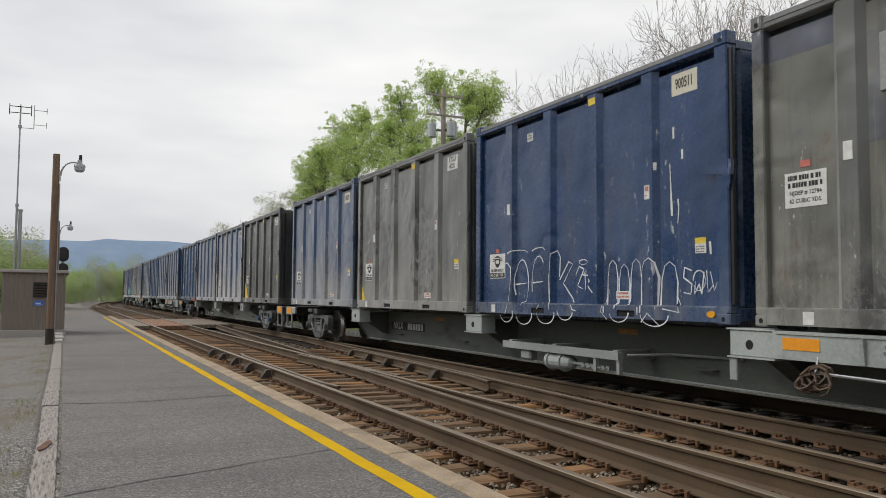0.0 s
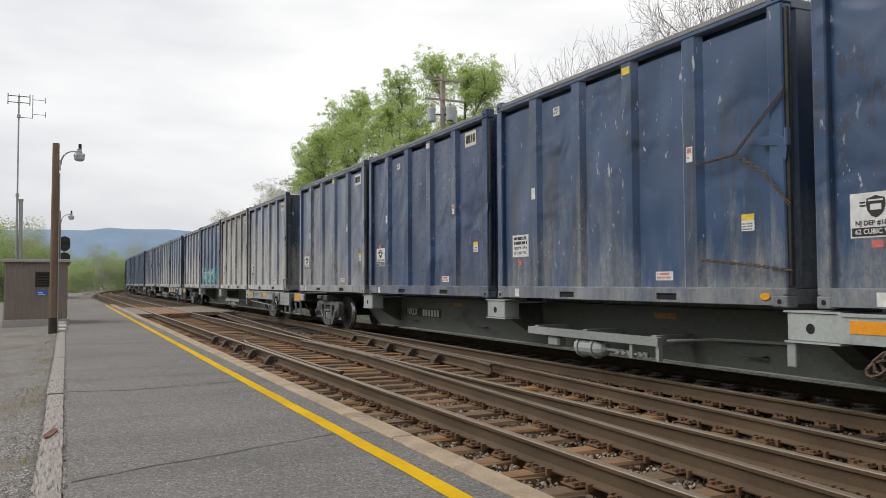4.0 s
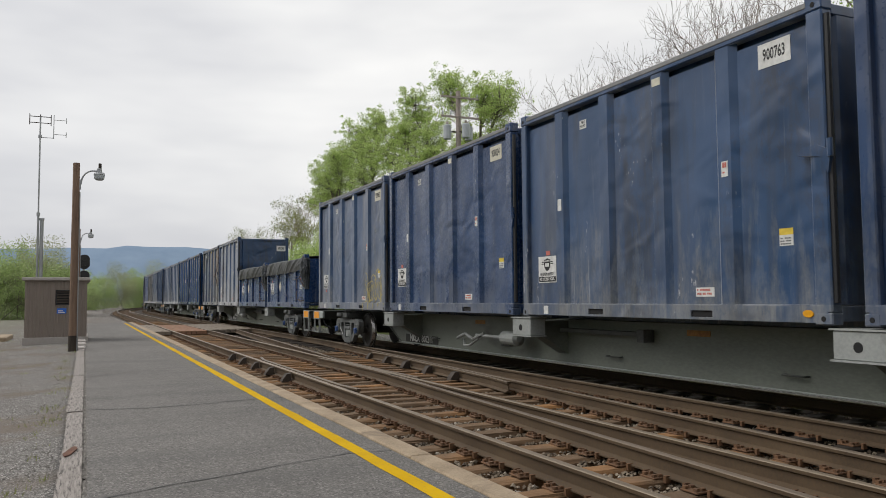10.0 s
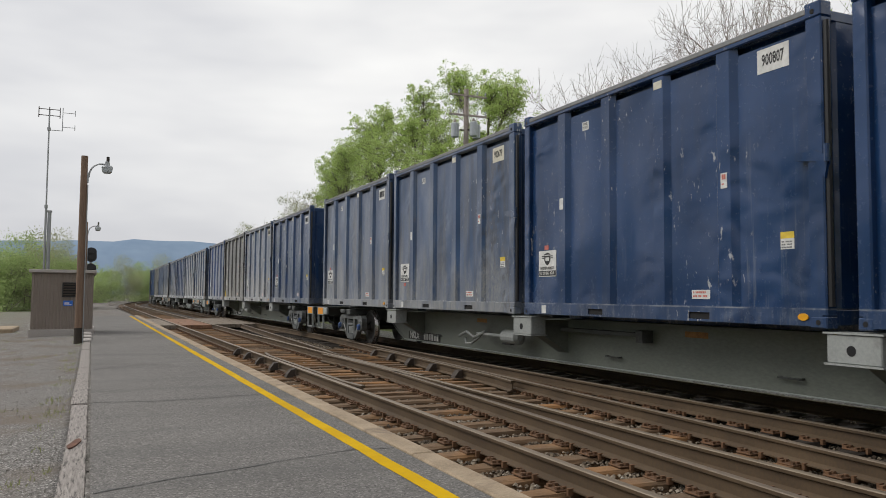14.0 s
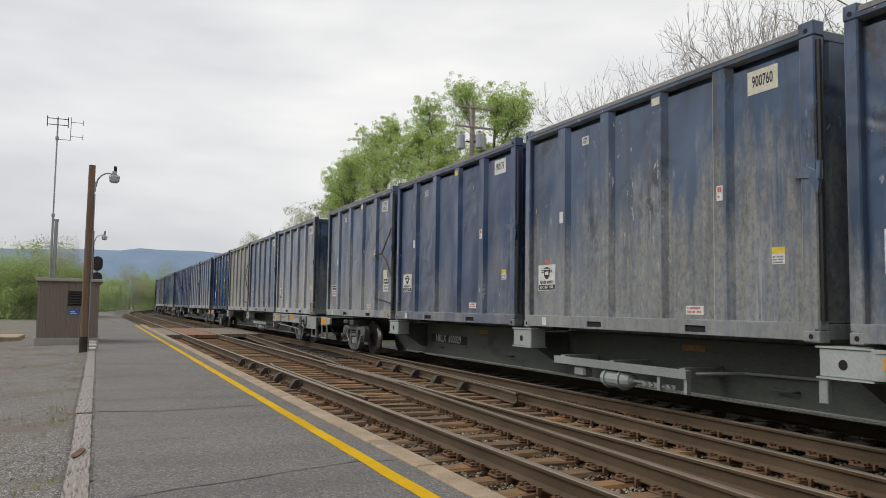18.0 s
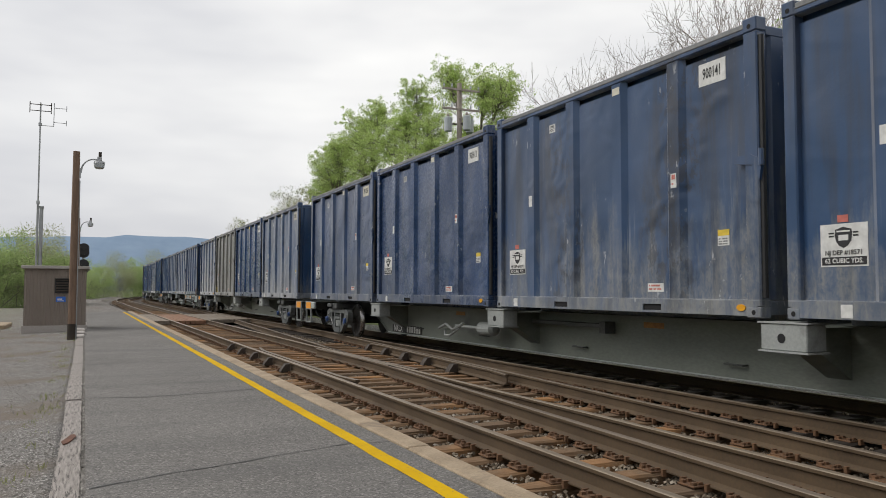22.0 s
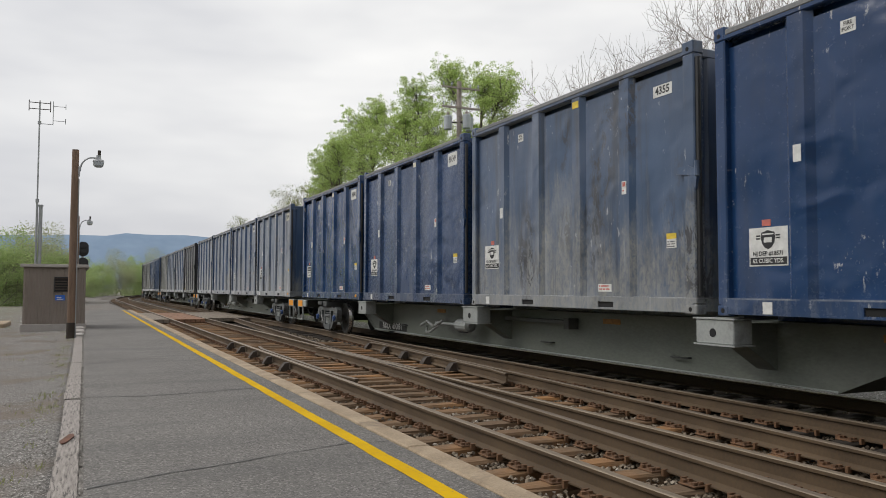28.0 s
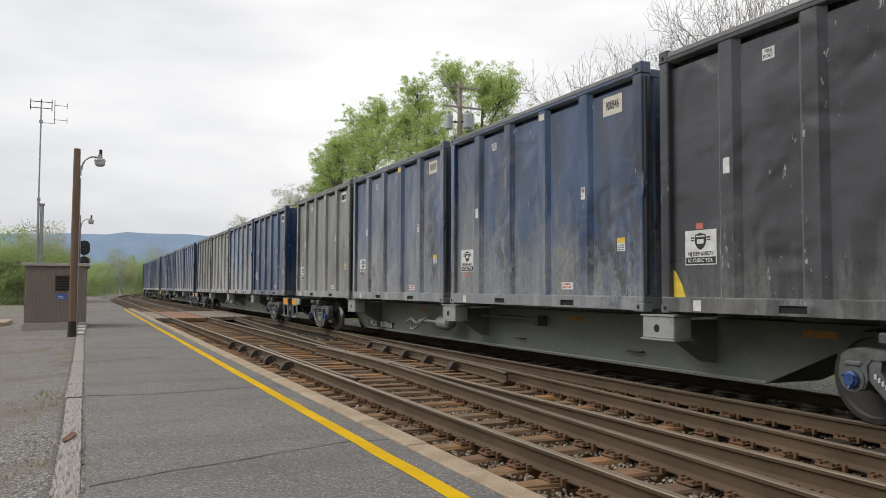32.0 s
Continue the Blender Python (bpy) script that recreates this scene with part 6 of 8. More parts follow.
def mark_box(root, number, sign, r, low=False, sign_z=0.82):
    """Plates and labels of one container; number '' is an unreadable plate, '-' none."""
    jy, jz = lambda a=0.05: r.uniform(-a, a), lambda a=0.04: r.uniform(-a, a)
    if low:
        sx = -(BOX_W / 2 - 0.07)
        p = put(S_PLATE, root, side_pose(2.26, 0.72, sx), "white sign with a black shield")
        put(S_SHIELD, p, IDENT), put(S_INNER, p, IDENT)
        put(S_LINE1, p, Matrix.Translation((0, -0.075, 0.0075))), put(S_LINE3, p, Matrix.Translation((0, -0.155, 0.0075)))
        d = put(sheet(0.28, 0.28, M["cream"], "placard"), root, side_pose(0.93, 0.79, sx) @ Matrix.Rotation(radians(45), 4, "Z"), "faded diamond placard")
        put(mesh_of("placard_line", boxes((-0.125, 0.125, -0.045, -0.037, 0.004, 0.006), (-0.125, 0.125, 0.04, 0.048, 0.004, 0.006)), M["lid_edge"]), d, Matrix.Rotation(radians(-45), 4, "Z"))
        put(RED_TAB, root, side_pose(2.26, 1.0, sx))
        if number:
            put(letters("number_text", number, 0.20, M["white"]), root, side_pose(-2.25, 0.72, sx - 0.004), "white painted number")
            put(RED_TAB, root, side_pose(-2.2, 1.0, sx))
            put(sheet(0.28, 0.38, M["cream"], "placard"), root, side_pose(0.05, 0.84, sx), "faded square placard")
        return
    if number != "-":
        lines = number.split("/")
        if len(number) == 4:
            p = put(sheet(0.36, 0.15, M["white"], "number_plate"), root, side_pose(-2.35, 2.86, SKIN))
            put(number_text(number, 0.14), p, Matrix.Translation((0, 0, 0.006)))
        else:
            p = put(N_AGED if r.random() < 0.4 else N_PLATE, root, side_pose(-2.28 + jy(), 2.90 + jz(0.02), SKIN), "white number plate")
            if not number:
                put(N_BARS, p, IDENT)
            elif len(lines) == 2:
                for k, t in enumerate(lines):
                    put(number_text(t, 0.135), p, Matrix.Translation((0, 0.065 - 0.13 * k, 0.006)))
            else:
                put(number_text(number, 0.125), p, Matrix.Translation((0, 0, 0.006)) @ Matrix.Diagonal((0.82, 1.45, 1, 1)))
        q = put(N_PLATE, root, end_pose(0.86, 2.80, -BOX_L / 2 + 0.012), "white number plate on the door") if number and len(lines) == 1 else None
        if q:
            put(number_text(number, 0.125), q, Matrix.Translation((0, 0, 0.006)) @ Matrix.Diagonal((0.82, 1.45, 1, 1)))
    y, z = 2.36 + jy(0.05), sign_z + jz(0.08)
    if sign == "B":
        p = put(B_PLATE, root, side_pose(y, z, SKIN), "white sign with black lettering")
        put(B_BARS, p, IDENT)
        put(B_LINE1, p, Matrix.Translation((0, -0.035, 0.0055))), put(B_LINE2, p, Matrix.Translation((0, -0.115, 0.0055)))
    else:
        p = put(S_PLATE, root, side_pose(y, z, SKIN), "white sign with a black shield")
        put(S_SHIELD, p, IDENT), put(S_INNER, p, IDENT)
        put(S_LINE1, p, Matrix.Translation((0, -0.075, 0.0075))), put(S_LINE2, p, Matrix.Translation((0, -0.155, 0.0075)))
    put(RED_TAB, root, side_pose(y + jy(0.03), z + (0.26 if r.random() < 0.7 else -0.27), SKIN))
    f = put(FIRE_PLATE, root, side_pose(1.28, 2.87, SKIN), "small white label")
    for k, t in enumerate(FIRE_TEXT):
        put(t, f, Matrix.Translation((0, 0.028 - 0.056 * k, 0.006)))
    put(STICK, root, side_pose(1.86, 1.70 + jz(0.08), SKIN - 0.063))
    s = put(STICK, root, side_pose(-1.62, 1.70 + jz(0.08), SKIN - 0.063))
    put(STICK_BARS, s, IDENT)
    a = put(YEL_WHITE, root, side_pose(-2.44 + jy(), 0.88, SKIN))
    put(YEL_BARS, a, Matrix.Translation((0, -0.01, 0)))
    put(YEL, a, Matrix.Translation((0, 0.09, 0.001)))
    s = put(RED, root, side_pose(-1.12 + jy(0.08), 0.33 + jz(0.02), SKIN))
    put(RED_BARS, s, IDENT)
    put(RAIL_TAG, root, side_pose(2.32 + jy(), 0.10, -BOX_W / 2))
    put(TOP_TAG if r.random() < 0.4 else TOP_AGED, root, side_pose(-0.46, 3.06, SKIN - 0.063))
    if r.random() < 0.5:
        put(AMBER, root, side_pose(-2.72, 0.11, -BOX_W / 2))
    e = put(YEL_WHITE, root, end_pose(0.05, 0.62, -BOX_L / 2 + 0.012) @ Matrix.Diagonal((1.6, 2.2, 1, 1)))
    put(YEL, e, Matrix.Translation((0, 0.09, 0.001)))


def spray(root, strokes, width, mat, label, name="graffiti"):
    """Spray-painted lines that follow the ribbed wall; strokes are lists of (along, up)."""
    vv, ff = [], []
    for st in strokes:
        fine = []
        for (y0, z0), (y1, z1) in zip(st, st[1:]):
            n = max(1, int(math.hypot(y1 - y0, z1 - z0) / 0.03))
            fine += [(y0 + (y1 - y0) * i / n, z0 + (z1 - z0) * i / n) for i in range(n)]
        fine.append(st[-1])
        for k, (y, z) in enumerate(fine):
            a, b = fine[max(0, k - 1)], fine[min(len(fine) - 1, k + 1)]
            d = Vector((b[0] - a[0], b[1] - a[1])).normalized()
            w = width * (0.75 + 0.35 * math.sin(k * 0.21 + len(st)))
            for s in (-1, 1):
                yy, zz = y - d.y * w / 2 * s, z + d.x * w / 2 * s
                vv.append((wall_x(yy) - 0.005 if zz > 0.2 else -BOX_W / 2 - 0.005, yy, zz))
            if k:
                o = len(vv)
                ff.append((o - 4, o - 3, o - 1, o - 2))
    return part(name, raw_mesh(name, vv, ff, mat), None, root, label)


def bubble(r, y0, y1, z0, z1, n):
    """Rounded tag shapes from y0 down to y1 with no letters in them."""
    out, w = [], (y0 - y1) / n
    for k in range(n):
        c = y0 - w * (k + 0.5)
        hw, top, bot = w * r.uniform(0.42, 0.56), z1 - r.uniform(0, 0.15) * (z1 - z0), z0 + r.uniform(0, 0.12) * (z1 - z0)
        loop = []
        for i in range(25):
            t = math.pi * (-0.62 + 2.24 * i / 24)
            loop.append((c - hw * math.cos(t) * (1 + 0.15 * math.sin(3 * t + k)), (top + bot) / 2 + (top - bot) / 2 * math.sin(t) * (1 + 0.1 * math.cos(2 * t))))
        out.append(loop)
        inner = []
        for i in range(13):
            t = math.pi * i / 12 * r.uniform(0.9, 1.1)
            inner.append((c - hw * 0.45 * math.cos(t), (top + bot) / 2 + (top - bot) * 0.28 * math.sin(t) + r.uniform(-0.02, 0.02)))
        out.append(inner)
        if r.random() < 0.6:
            out.append([(c + r.uniform(-hw, hw), bot), (c + r.uniform(-hw, hw) * 0.5, bot + (top - bot) * 0.45)])
    return out


def rounded(line):
    """The same line with its corners cut twice."""
    for _ in range(2):
        cut = [line[0]]
        for (a, b), (c, d) in zip(line, line[1:]):
            cut += [(a * 0.75 + c * 0.25, b * 0.75 + d * 0.25), (a * 0.25 + c * 0.75, b * 0.25 + d * 0.75)]
        line = cut + [line[-1]]
    return line


def chain(root, pts, name="chain"):
    """Alternating links along a line of points."""
    bm = bmesh.new()
    k = 0
    for a, b in zip(pts, pts[1:]):
        a, b = Vector(a), Vector(b)
        n = max(2, int((b - a).length / 0.055))
        d = (b - a).normalized()
        for i in range(n):
            c = a + (b - a) * (i + 0.5) / n
            side = Vector((1, 0, 0)) if k % 2 else d.cross(Vector((1, 0, 0))).normalized()
            for s in (-1, 1):
                rod(bm, c - d * 0.035 + side * 0.014 * s, c + d * 0.035 + side * 0.014 * s, 0.007, 5, caps=False)
            k += 1
    return part(name, bm, M["chain"], root, "rusty chain holding the door")


# ---- what the train carries, car by car: paint, dust 0-9, number, sign ----
COLOURS = {"n": (0.007, 0.041, 0.129), "m": (0.018, 0.061, 0.153), "f": (0.04, 0.082, 0.165), "g": (0.135, 0.14, 0.127), "k": (0.033, 0.033, 0.032),
           "s": (0.068, 0.074, 0.085), "o": (0.135, 0.135, 0.115), "b": (0.016, 0.062, 0.19), "r": (0.036, 0.062, 0.115), "d": (0.075, 0.074, 0.063), "x": (0.047, 0.047, 0.055)}
TONE = {"n": "glossy dark navy blue", "m": "worn navy blue", "f": "faded slate blue", "g": "weathered grey", "k": "grimy black", "s": "smoke grey", "o": "olive grey", "b": "plain bright blue",
        "r": "rust-brown and blue patched", "d": "dark olive grey", "x": "charcoal grey"}
CONSIST = [
    (1, "g5--B n2-900511 g6-ETSU/4021 m6-900231"), (0, "k3-ESIU/8113 m7-900455 m5-901182 n2-901367"), (1, "m5-901290 m5--B n3- f6-"), (1, "m8-900643 d9-ETSU/4083 n4-901094 m8-900654"),
    (1, "m6-900897 f7-901119 n5-900671 m6-900337"), (0, "n3-900599 m4-900763 n2-900024 m4-900983"), (0, "L2-2825 L2- m6-901240 r3--B"), (0, "n1-901242 n1-900807 m5-900679 m5-"),
    (0, "n3- f6- k5-ETSU/8054 b5-4127"), (1, "f6-900440 f7-900760 n4-901176 m6-ESIU/10033-B"), (1, "f7-900135 m5-900121-B g5--B n1-900368"), (0, "m5- m5-900141 n2-901613 n3-901326"),
    (0, "m5-900851 n2-901601 d4-ETSU/4051 m6-900356"), (1, "n3-900301 m5- m4- n2-"), (0, "n1-901709 f6-4355 n2-901349 n1-900040-B"), (0, "f6-900740 m5-900407 m5-901743 m6-901347"),
    (0, "x3-ESIU/8127 m6-900846 f6-900133 g5-"), (0, "n3- m6- g6- d5-"), (0, "m5- f6- n3- m5-"), (0, "m6- n3- f6- n4-"), (0, "n4- m6- f5- m5-"),
]
CARS, LOADS = [], []
MARKS = {3: "600015", 5: "800211", 9: "600029", 10: "600444", 14: "800091", 15: "800238"}
ROOTS = {}


def dress(root, parts, tone, dust, seed):
    for name, me in parts:
        ob = part(name, me, None, root)
        ob.color = (*COLOURS[tone], dust)
        ob["seed"] = (seed * 7.31, seed * 3.77, seed * 1.93)
        if (tone == "r" or seed == 1) and name in ("side_wall", "bottom_rail", "corner_post"):
            ob.material_slots[0].link = "OBJECT"
            ob.material_slots[0].material = M["patched"] if tone == "r" else M["patched_grey"]


for j, (beam, loads) in enumerate(CONSIST):
    car = copy_thing(CAR_B if beam else CAR_A, IDENT)
    CARS.append((car, j * CAR_PITCH - 12.55))
    if j in MARKS:
        me = mark_mesh(MARKS[j])
        for o in car.children_recursive:
            if o.name.startswith("reporting_mark"):
                o.data = me
                for p in o.parent.children:
                    if p.name.startswith("faded_lettering"):
                        bpy.data.objects.remove(p)
    for k, spec in enumerate(loads.split()):
        tone, dust = spec[0], int(spec[1]) / 9
        low = tone == "L"
        rest = spec[3:].split("-") + [""]
        number, sign = rest[0], rest[1] if len(rest) > 1 else ""
        if low:
            root = thing("waste_container", "low navy blue open container under a dark tarp", "container", "containers of the train")
            dress(root, LOW, "b", dust, j * 4 + k + 1)
        else:
            root = thing("waste_container", "%s ribbed steel waste container on a flat car" % TONE[tone], "container", "containers of the train")
            dress(root, TALL, tone, dust, j * 4 + k + 1)
        if low:
            mark_box(root, number, sign, random.Random(j), True)
        else:
            mark_box(root, number or ("-" if sign else ""), sign, random.Random(j * 17 + k), sign_z=1.36 if (j, k) == (0, 0) else 0.82)
        ROOTS[j, k] = root
        LOADS.append((root, j * CAR_PITCH + BOX_PITCH * (k - 3) - BOX_L / 2))
for proto in (CAR_A, CAR_B):
    for o in (*proto.children_recursive, proto):
        bpy.data.objects.remove(o)

# tags, yellow corners, chains and damage that set single containers apart
g = random.Random(6)
def humps(y0, y1, z0, z1, n, lean=0.06):
    """A run of narrow arches, each leg drawn up, over and down."""
    out, w = [], (y1 - y0) / n
    for k in range(n):
        a = y0 + w * k
        hi = z1 - 0.06 * (k % 2)
        out.append([(a, z0 + 0.08 * (k % 3)), (a - lean * 0.3, hi - 0.22), (a + w * 0.22, hi - 0.05), (a + w * 0.5, hi), (a + w * 0.8, hi - 0.06), (a + w * 0.95, hi - 0.25), (a + w * 0.9, z0 + 0.05 * ((k + 1) % 3))])
    return out


def arc(cy, cz, ry, rz, a0, a1, n=14):
    """Part of an ellipse, angles in degrees."""
    return [(cy + ry * math.cos(radians(a0 + (a1 - a0) * k / n)), cz + rz * math.sin(radians(a0 + (a1 - a0) * k / n))) for k in range(n + 1)]


tag = [[(2.05, 0.82), (1.9, 0.86), (1.78, 0.78), (1.8, 0.5), (1.86, 0.2), (1.95, 0.02)], [(2.12, 0.66), (1.95, 0.62)], arc(1.52, 0.52, 0.2, 0.38, -30, 250), [(1.7, 0.5), (1.36, 0.52)],
       arc(1.02, 0.52, 0.2, 0.42, -20, 255), [(1.2, 0.52), (0.84, 0.54)], [(0.62, 0.1), (0.64, 0.6), (0.6, 0.95), (0.5, 1.0), (0.42, 0.9), (0.44, 0.6)], [(0.44, 0.55), (0.2, 0.82), (0.1, 0.78), (0.34, 0.5), (0.1, 0.28), (0.02, 0.12), (-0.08, 0.1)],
       arc(1.9, 0.02, 0.2, 0.14, 160, 350), arc(1.35, 0.02, 0.24, 0.16, 170, 370), arc(0.72, 0.04, 0.24, 0.15, 170, 370), arc(0.2, 0.1, 0.2, 0.14, 190, 360), arc(1.62, 0.98, 0.3, 0.08, 20, 160), arc(0.98, 1.0, 0.25, 0.07, 20, 160)]
tag += humps(-0.72, -1.45, 0.08, 0.80, 3) + humps(-1.48, -2.12, 0.1, 0.80, 2) + [arc(-1.05, 0.1, 0.2, 0.13, 180, 350), arc(-1.75, 0.08, 0.26, 0.14, 180, 360), [(-0.72, 0.3), (-0.66, 0.1), (-0.8, 0.0)], [(-2.1, 0.3), (-2.2, 0.12), (-1.9, 0.16)], [(-1.5, -0.02), (-1.62, 0.1), (-1.86, -0.06)]]
spray(ROOTS[0, 1], tag, 0.024, M["graffiti_white"], "white spray-painted outline tag")
small = [[(0.02, 0.62), (-0.06, 0.74), (-0.18, 0.7), (-0.1, 0.58), (-0.02, 0.46), (-0.14, 0.42)], [(-0.2, 0.66), (-0.22, 0.4)], [(-0.14, 0.62), (-0.32, 0.6)], [(-0.28, 0.42), (-0.3, 0.6), (-0.4, 0.52), (-0.3, 0.5), (-0.46, 0.36)], arc(-0.16, 0.8, 0.1, 0.035, 0, 360),
         [(-2.34, 0.62), (-2.22, 0.66), (-2.2, 0.54), (-2.34, 0.46), (-2.32, 0.34), (-2.2, 0.36)], [(-2.4, 0.5), (-2.38, 0.34), (-2.46, 0.46), (-2.5, 0.34), (-2.54, 0.6)], arc(-2.46, 0.5, 0.1, 0.12, 0, 330), [(-2.58, 0.62), (-2.6, 0.36), (-2.68, 0.44)], [(-2.64, 0.6), (-2.7, 0.38), (-2.84, 0.68)]]
spray(ROOTS[0, 1], small, 0.02, M["graffiti_white"], "small white spray tags")
runs_ = [[(-2.05, 2.4), (-2.05, 2.25)], [(-1.98, 1.95), (-1.99, 1.78), (-2.0, 1.55), (-2.01, 1.3)], [(-2.2, 2.1), (-2.2, 1.98)], [(-2.12, 1.5), (-2.13, 1.36), (-2.11, 1.2)], [(-2.64, 0.95), (-2.65, 0.8)], [(-1.75, 2.0), (-1.75, 1.9)]]
spray(ROOTS[0, 1], runs_, 0.035, M["white"], "runs of white paint", "paint_run")
spray(ROOTS[3, 2], bubble(g, 1.7, -1.5, 0.3, 1.0, 6), 0.13, M["transformer"], "pale spray-painted fill", "graffiti_fill")
spray(ROOTS[3, 2], bubble(g, 2.3, -1.6, 0.2, 1.15, 6) + bubble(g, -1.7, -2.75, 0.3, 1.15, 3) + bubble(g, 2.0, -1.2, 0.35, 0.85, 7), 0.06, M["graffiti_teal"], "teal spray-painted tag")
spray(ROOTS[5, 3], humps(-1.3, -2.2, -0.02, 0.98, 2) + humps(-2.1, -2.95, 0.05, 1.05, 2) + bubble(g, -1.4, -2.9, 0.2, 0.85, 5), 0.028, M["graffiti_ochre"], "yellow spray-painted tag")
spray(ROOTS[3, 3], [rounded(st) for st in (
    [(0.38, 0.785), (0.34, 0.72), (0.28, 0.62), (0.20, 0.55), (0.10, 0.50), (-0.03, 0.49)],
    [(0.33, 0.70), (0.28, 0.84), (0.20, 0.80), (0.24, 0.66), (0.17, 0.80), (0.10, 0.82), (0.14, 0.62)],
    [(0.08, 0.82), (0.03, 0.64), (-0.02, 0.80), (0.06, 0.72), (-0.10, 0.70)],
    [(-0.12, 0.78), (-0.08, 0.62), (-0.14, 0.56), (-0.26, 0.45), (-0.36, 0.385), (-0.45, 0.39), (-0.49, 0.43)],
    [(-0.02, 0.62), (-0.16, 0.68), (-0.28, 0.70)], [(-0.33, 0.86), (-0.31, 0.76), (-0.38, 0.68), (-0.47, 0.58), (-0.49, 0.52)],
    [(0.20, 0.30), (0.10, 0.35), (0.08, 0.24), (0.16, 0.22)], [(0.0, 0.32), (-0.04, 0.22), (-0.12, 0.30), (-0.14, 0.20)], [(-0.22, 0.34), (-0.26, 0.22)])],
    0.017, M["graffiti_white"], "small white spray tag")
for key in ((0, 2), (1, 0), (3, 1), (8, 2), (12, 2), (16, 0)):
    bm = bmesh.new()
    wide, tall = (0.62, 0.66) if key == (1, 0) else (0.31, 0.42)
    prism(bm, [(2.93, 0.2), (2.93, 0.2 + tall), (2.93 - wide * 0.45, 0.2 + tall * 0.72), (2.93 - wide * 0.8, 0.2 + tall * 0.34), (2.93 - wide, 0.2)], 0, SKIN - 0.008, SKIN - 0.002)
    part("yellow_corner", bm, M["yellow_label"], ROOTS[key], "yellow painted corner")
W_ = -BOX_W / 2 - 0.03
for key in ((9, 3), (6, 3), (10, 2), (2, 1)):
    chain(ROOTS[key], [(W_, -1.75, 1.62), (W_, -2.35, 1.66), (W_, -3.05, 2.25)])
    chain(ROOTS[key], [(W_, -2.35, 1.66), (W_, -2.75, 1.42), (W_, -3.08, 1.05)])
    chain(ROOTS[key], [(W_, -1.8, 0.52), (W_, -2.5, 0.45), (W_, -3.08, 0.38)])
put(B_PLATE, ROOTS[9, 3], side_pose(-2.5, 0.86, SKIN - 0.01), "white sign with black lettering")
put(B_BARS, ROOTS[9, 3], side_pose(-2.5, 0.86, SKIN - 0.01))
put(B_LINE1, ROOTS[9, 3], side_pose(-2.5, 0.825, SKIN - 0.0155)), put(B_LINE2, ROOTS[9, 3], side_pose(-2.5, 0.745, SKIN - 0.0155))
put(sheet(0.30, 0.2, M["cream"], "label"), ROOTS[9, 3], side_pose(-2.36, 1.14, SKIN - 0.004), "faded paper label")
# torn flap and hatch
bm = bmesh.new()
prism(bm, [(1.72, 3.08), (0.92, 3.08), (0.90, 2.84), (1.66, 2.64)], 0, SKIN - 0.10, SKIN - 0.08)
part("loose_panel", bm, M["slate_sheet"], ROOTS[6, 3], "bent loose panel")
put(YEL_WHITE, ROOTS[6, 3], side_pose(1.3, 2.88, SKIN - 0.101))
put(bars("faded_lettering", [(0.0, 0.15)], 0.62, M["worn_ochre"], 12), ROOTS[6, 3], side_pose(-2.4, 2.72, SKIN), "worn ochre painted number")
for key in ((0, 0), (10, 2)):
    bm = boxes((SKIN - 0.02, SKIN - 0.002, 0.95, 1.55, 2.2, 2.75), bev=0.01)
    part("hatch", bm, M["mid_steel"], ROOTS[key], "riveted grey hatch")
bm = bmesh.new()
prism(bm, [(1.2, 0.0), (1.1, 0.16), (0.6, 0.10), (0.1, 0.20), (-0.6, 0.15), (-0.9, 0.02), (0.2, -0.06)], 0, -BOX_W / 2 - 0.02, -BOX_W / 2 + 0.01)
part("torn_rail", bm, M["plate"], ROOTS[4, 2], "torn rusty bottom rail")
bm = bmesh.new()
prism(bm, [(-3.3, -0.02), (-3.32, 0.14), (-2.75, 0.05), (-2.6, -0.06)], 0, W_ - 0.02, W_ + 0.01)
part("red_strap", bm, M["red_cloth"], ROOTS[1, 3], "red strap hanging at the corner")

# ---- beside the line ----
def timbers():
    r = random.Random(8)
    ends = [-6.0, -3.4, -0.8, 1.75, 4.3, 5.6, 8.05, 10.6, 13.1, 15.7, 18.2, 20.8, 23.3, 24.1]
    for a, b in zip(ends, ends[1:]):
        bm = bmesh.new()
        n, rows = 26, []
        ln = b - a - 0.025
        for k in range(n + 1):
            y = ln * k / n
            wear = 0.02 if k in (0, n) else 0.0
            j = lambda q: r.uniform(-q, q)
            rows.append([bm.verts.new(p) for p in ((-0.185, y, -0.32), (-0.187 + j(0.004) + wear, y, -0.02 + j(0.006)), (-0.172 + j(0.005), y, -0.004 - wear * 0.5 + j(0.0015)),
                                                   (-0.09, y, -0.002 - wear * 0.4 + j(0.0015)), (-0.002 + j(0.003), y, -0.004 - wear * 0.5 + j(0.0015)), (0.010 + j(0.003), y, -0.02 + j(0.005)), (0.012, y, -0.32))])
        for p, q in zip(rows, rows[1:]):
            for i in range(7):
                bm.faces.new([p[i], p[(i + 1) % 7], q[(i + 1) % 7], q[i]])
        bm.faces.new(rows[0])
        bm.faces.new(rows[-1][::-1])
        ob = part("edge_timber", bm, M["timber"])
        ob.location, ob.rotation_euler = (r.uniform(-0.008, 0.008), a, r.uniform(-0.008, 0.006)), (0, 0, radians(r.uniform(-0.25, 0.25)))
        tagged(ob, "weathered grey railway tie edging the platform", "timber", "edging timbers")


timbers()


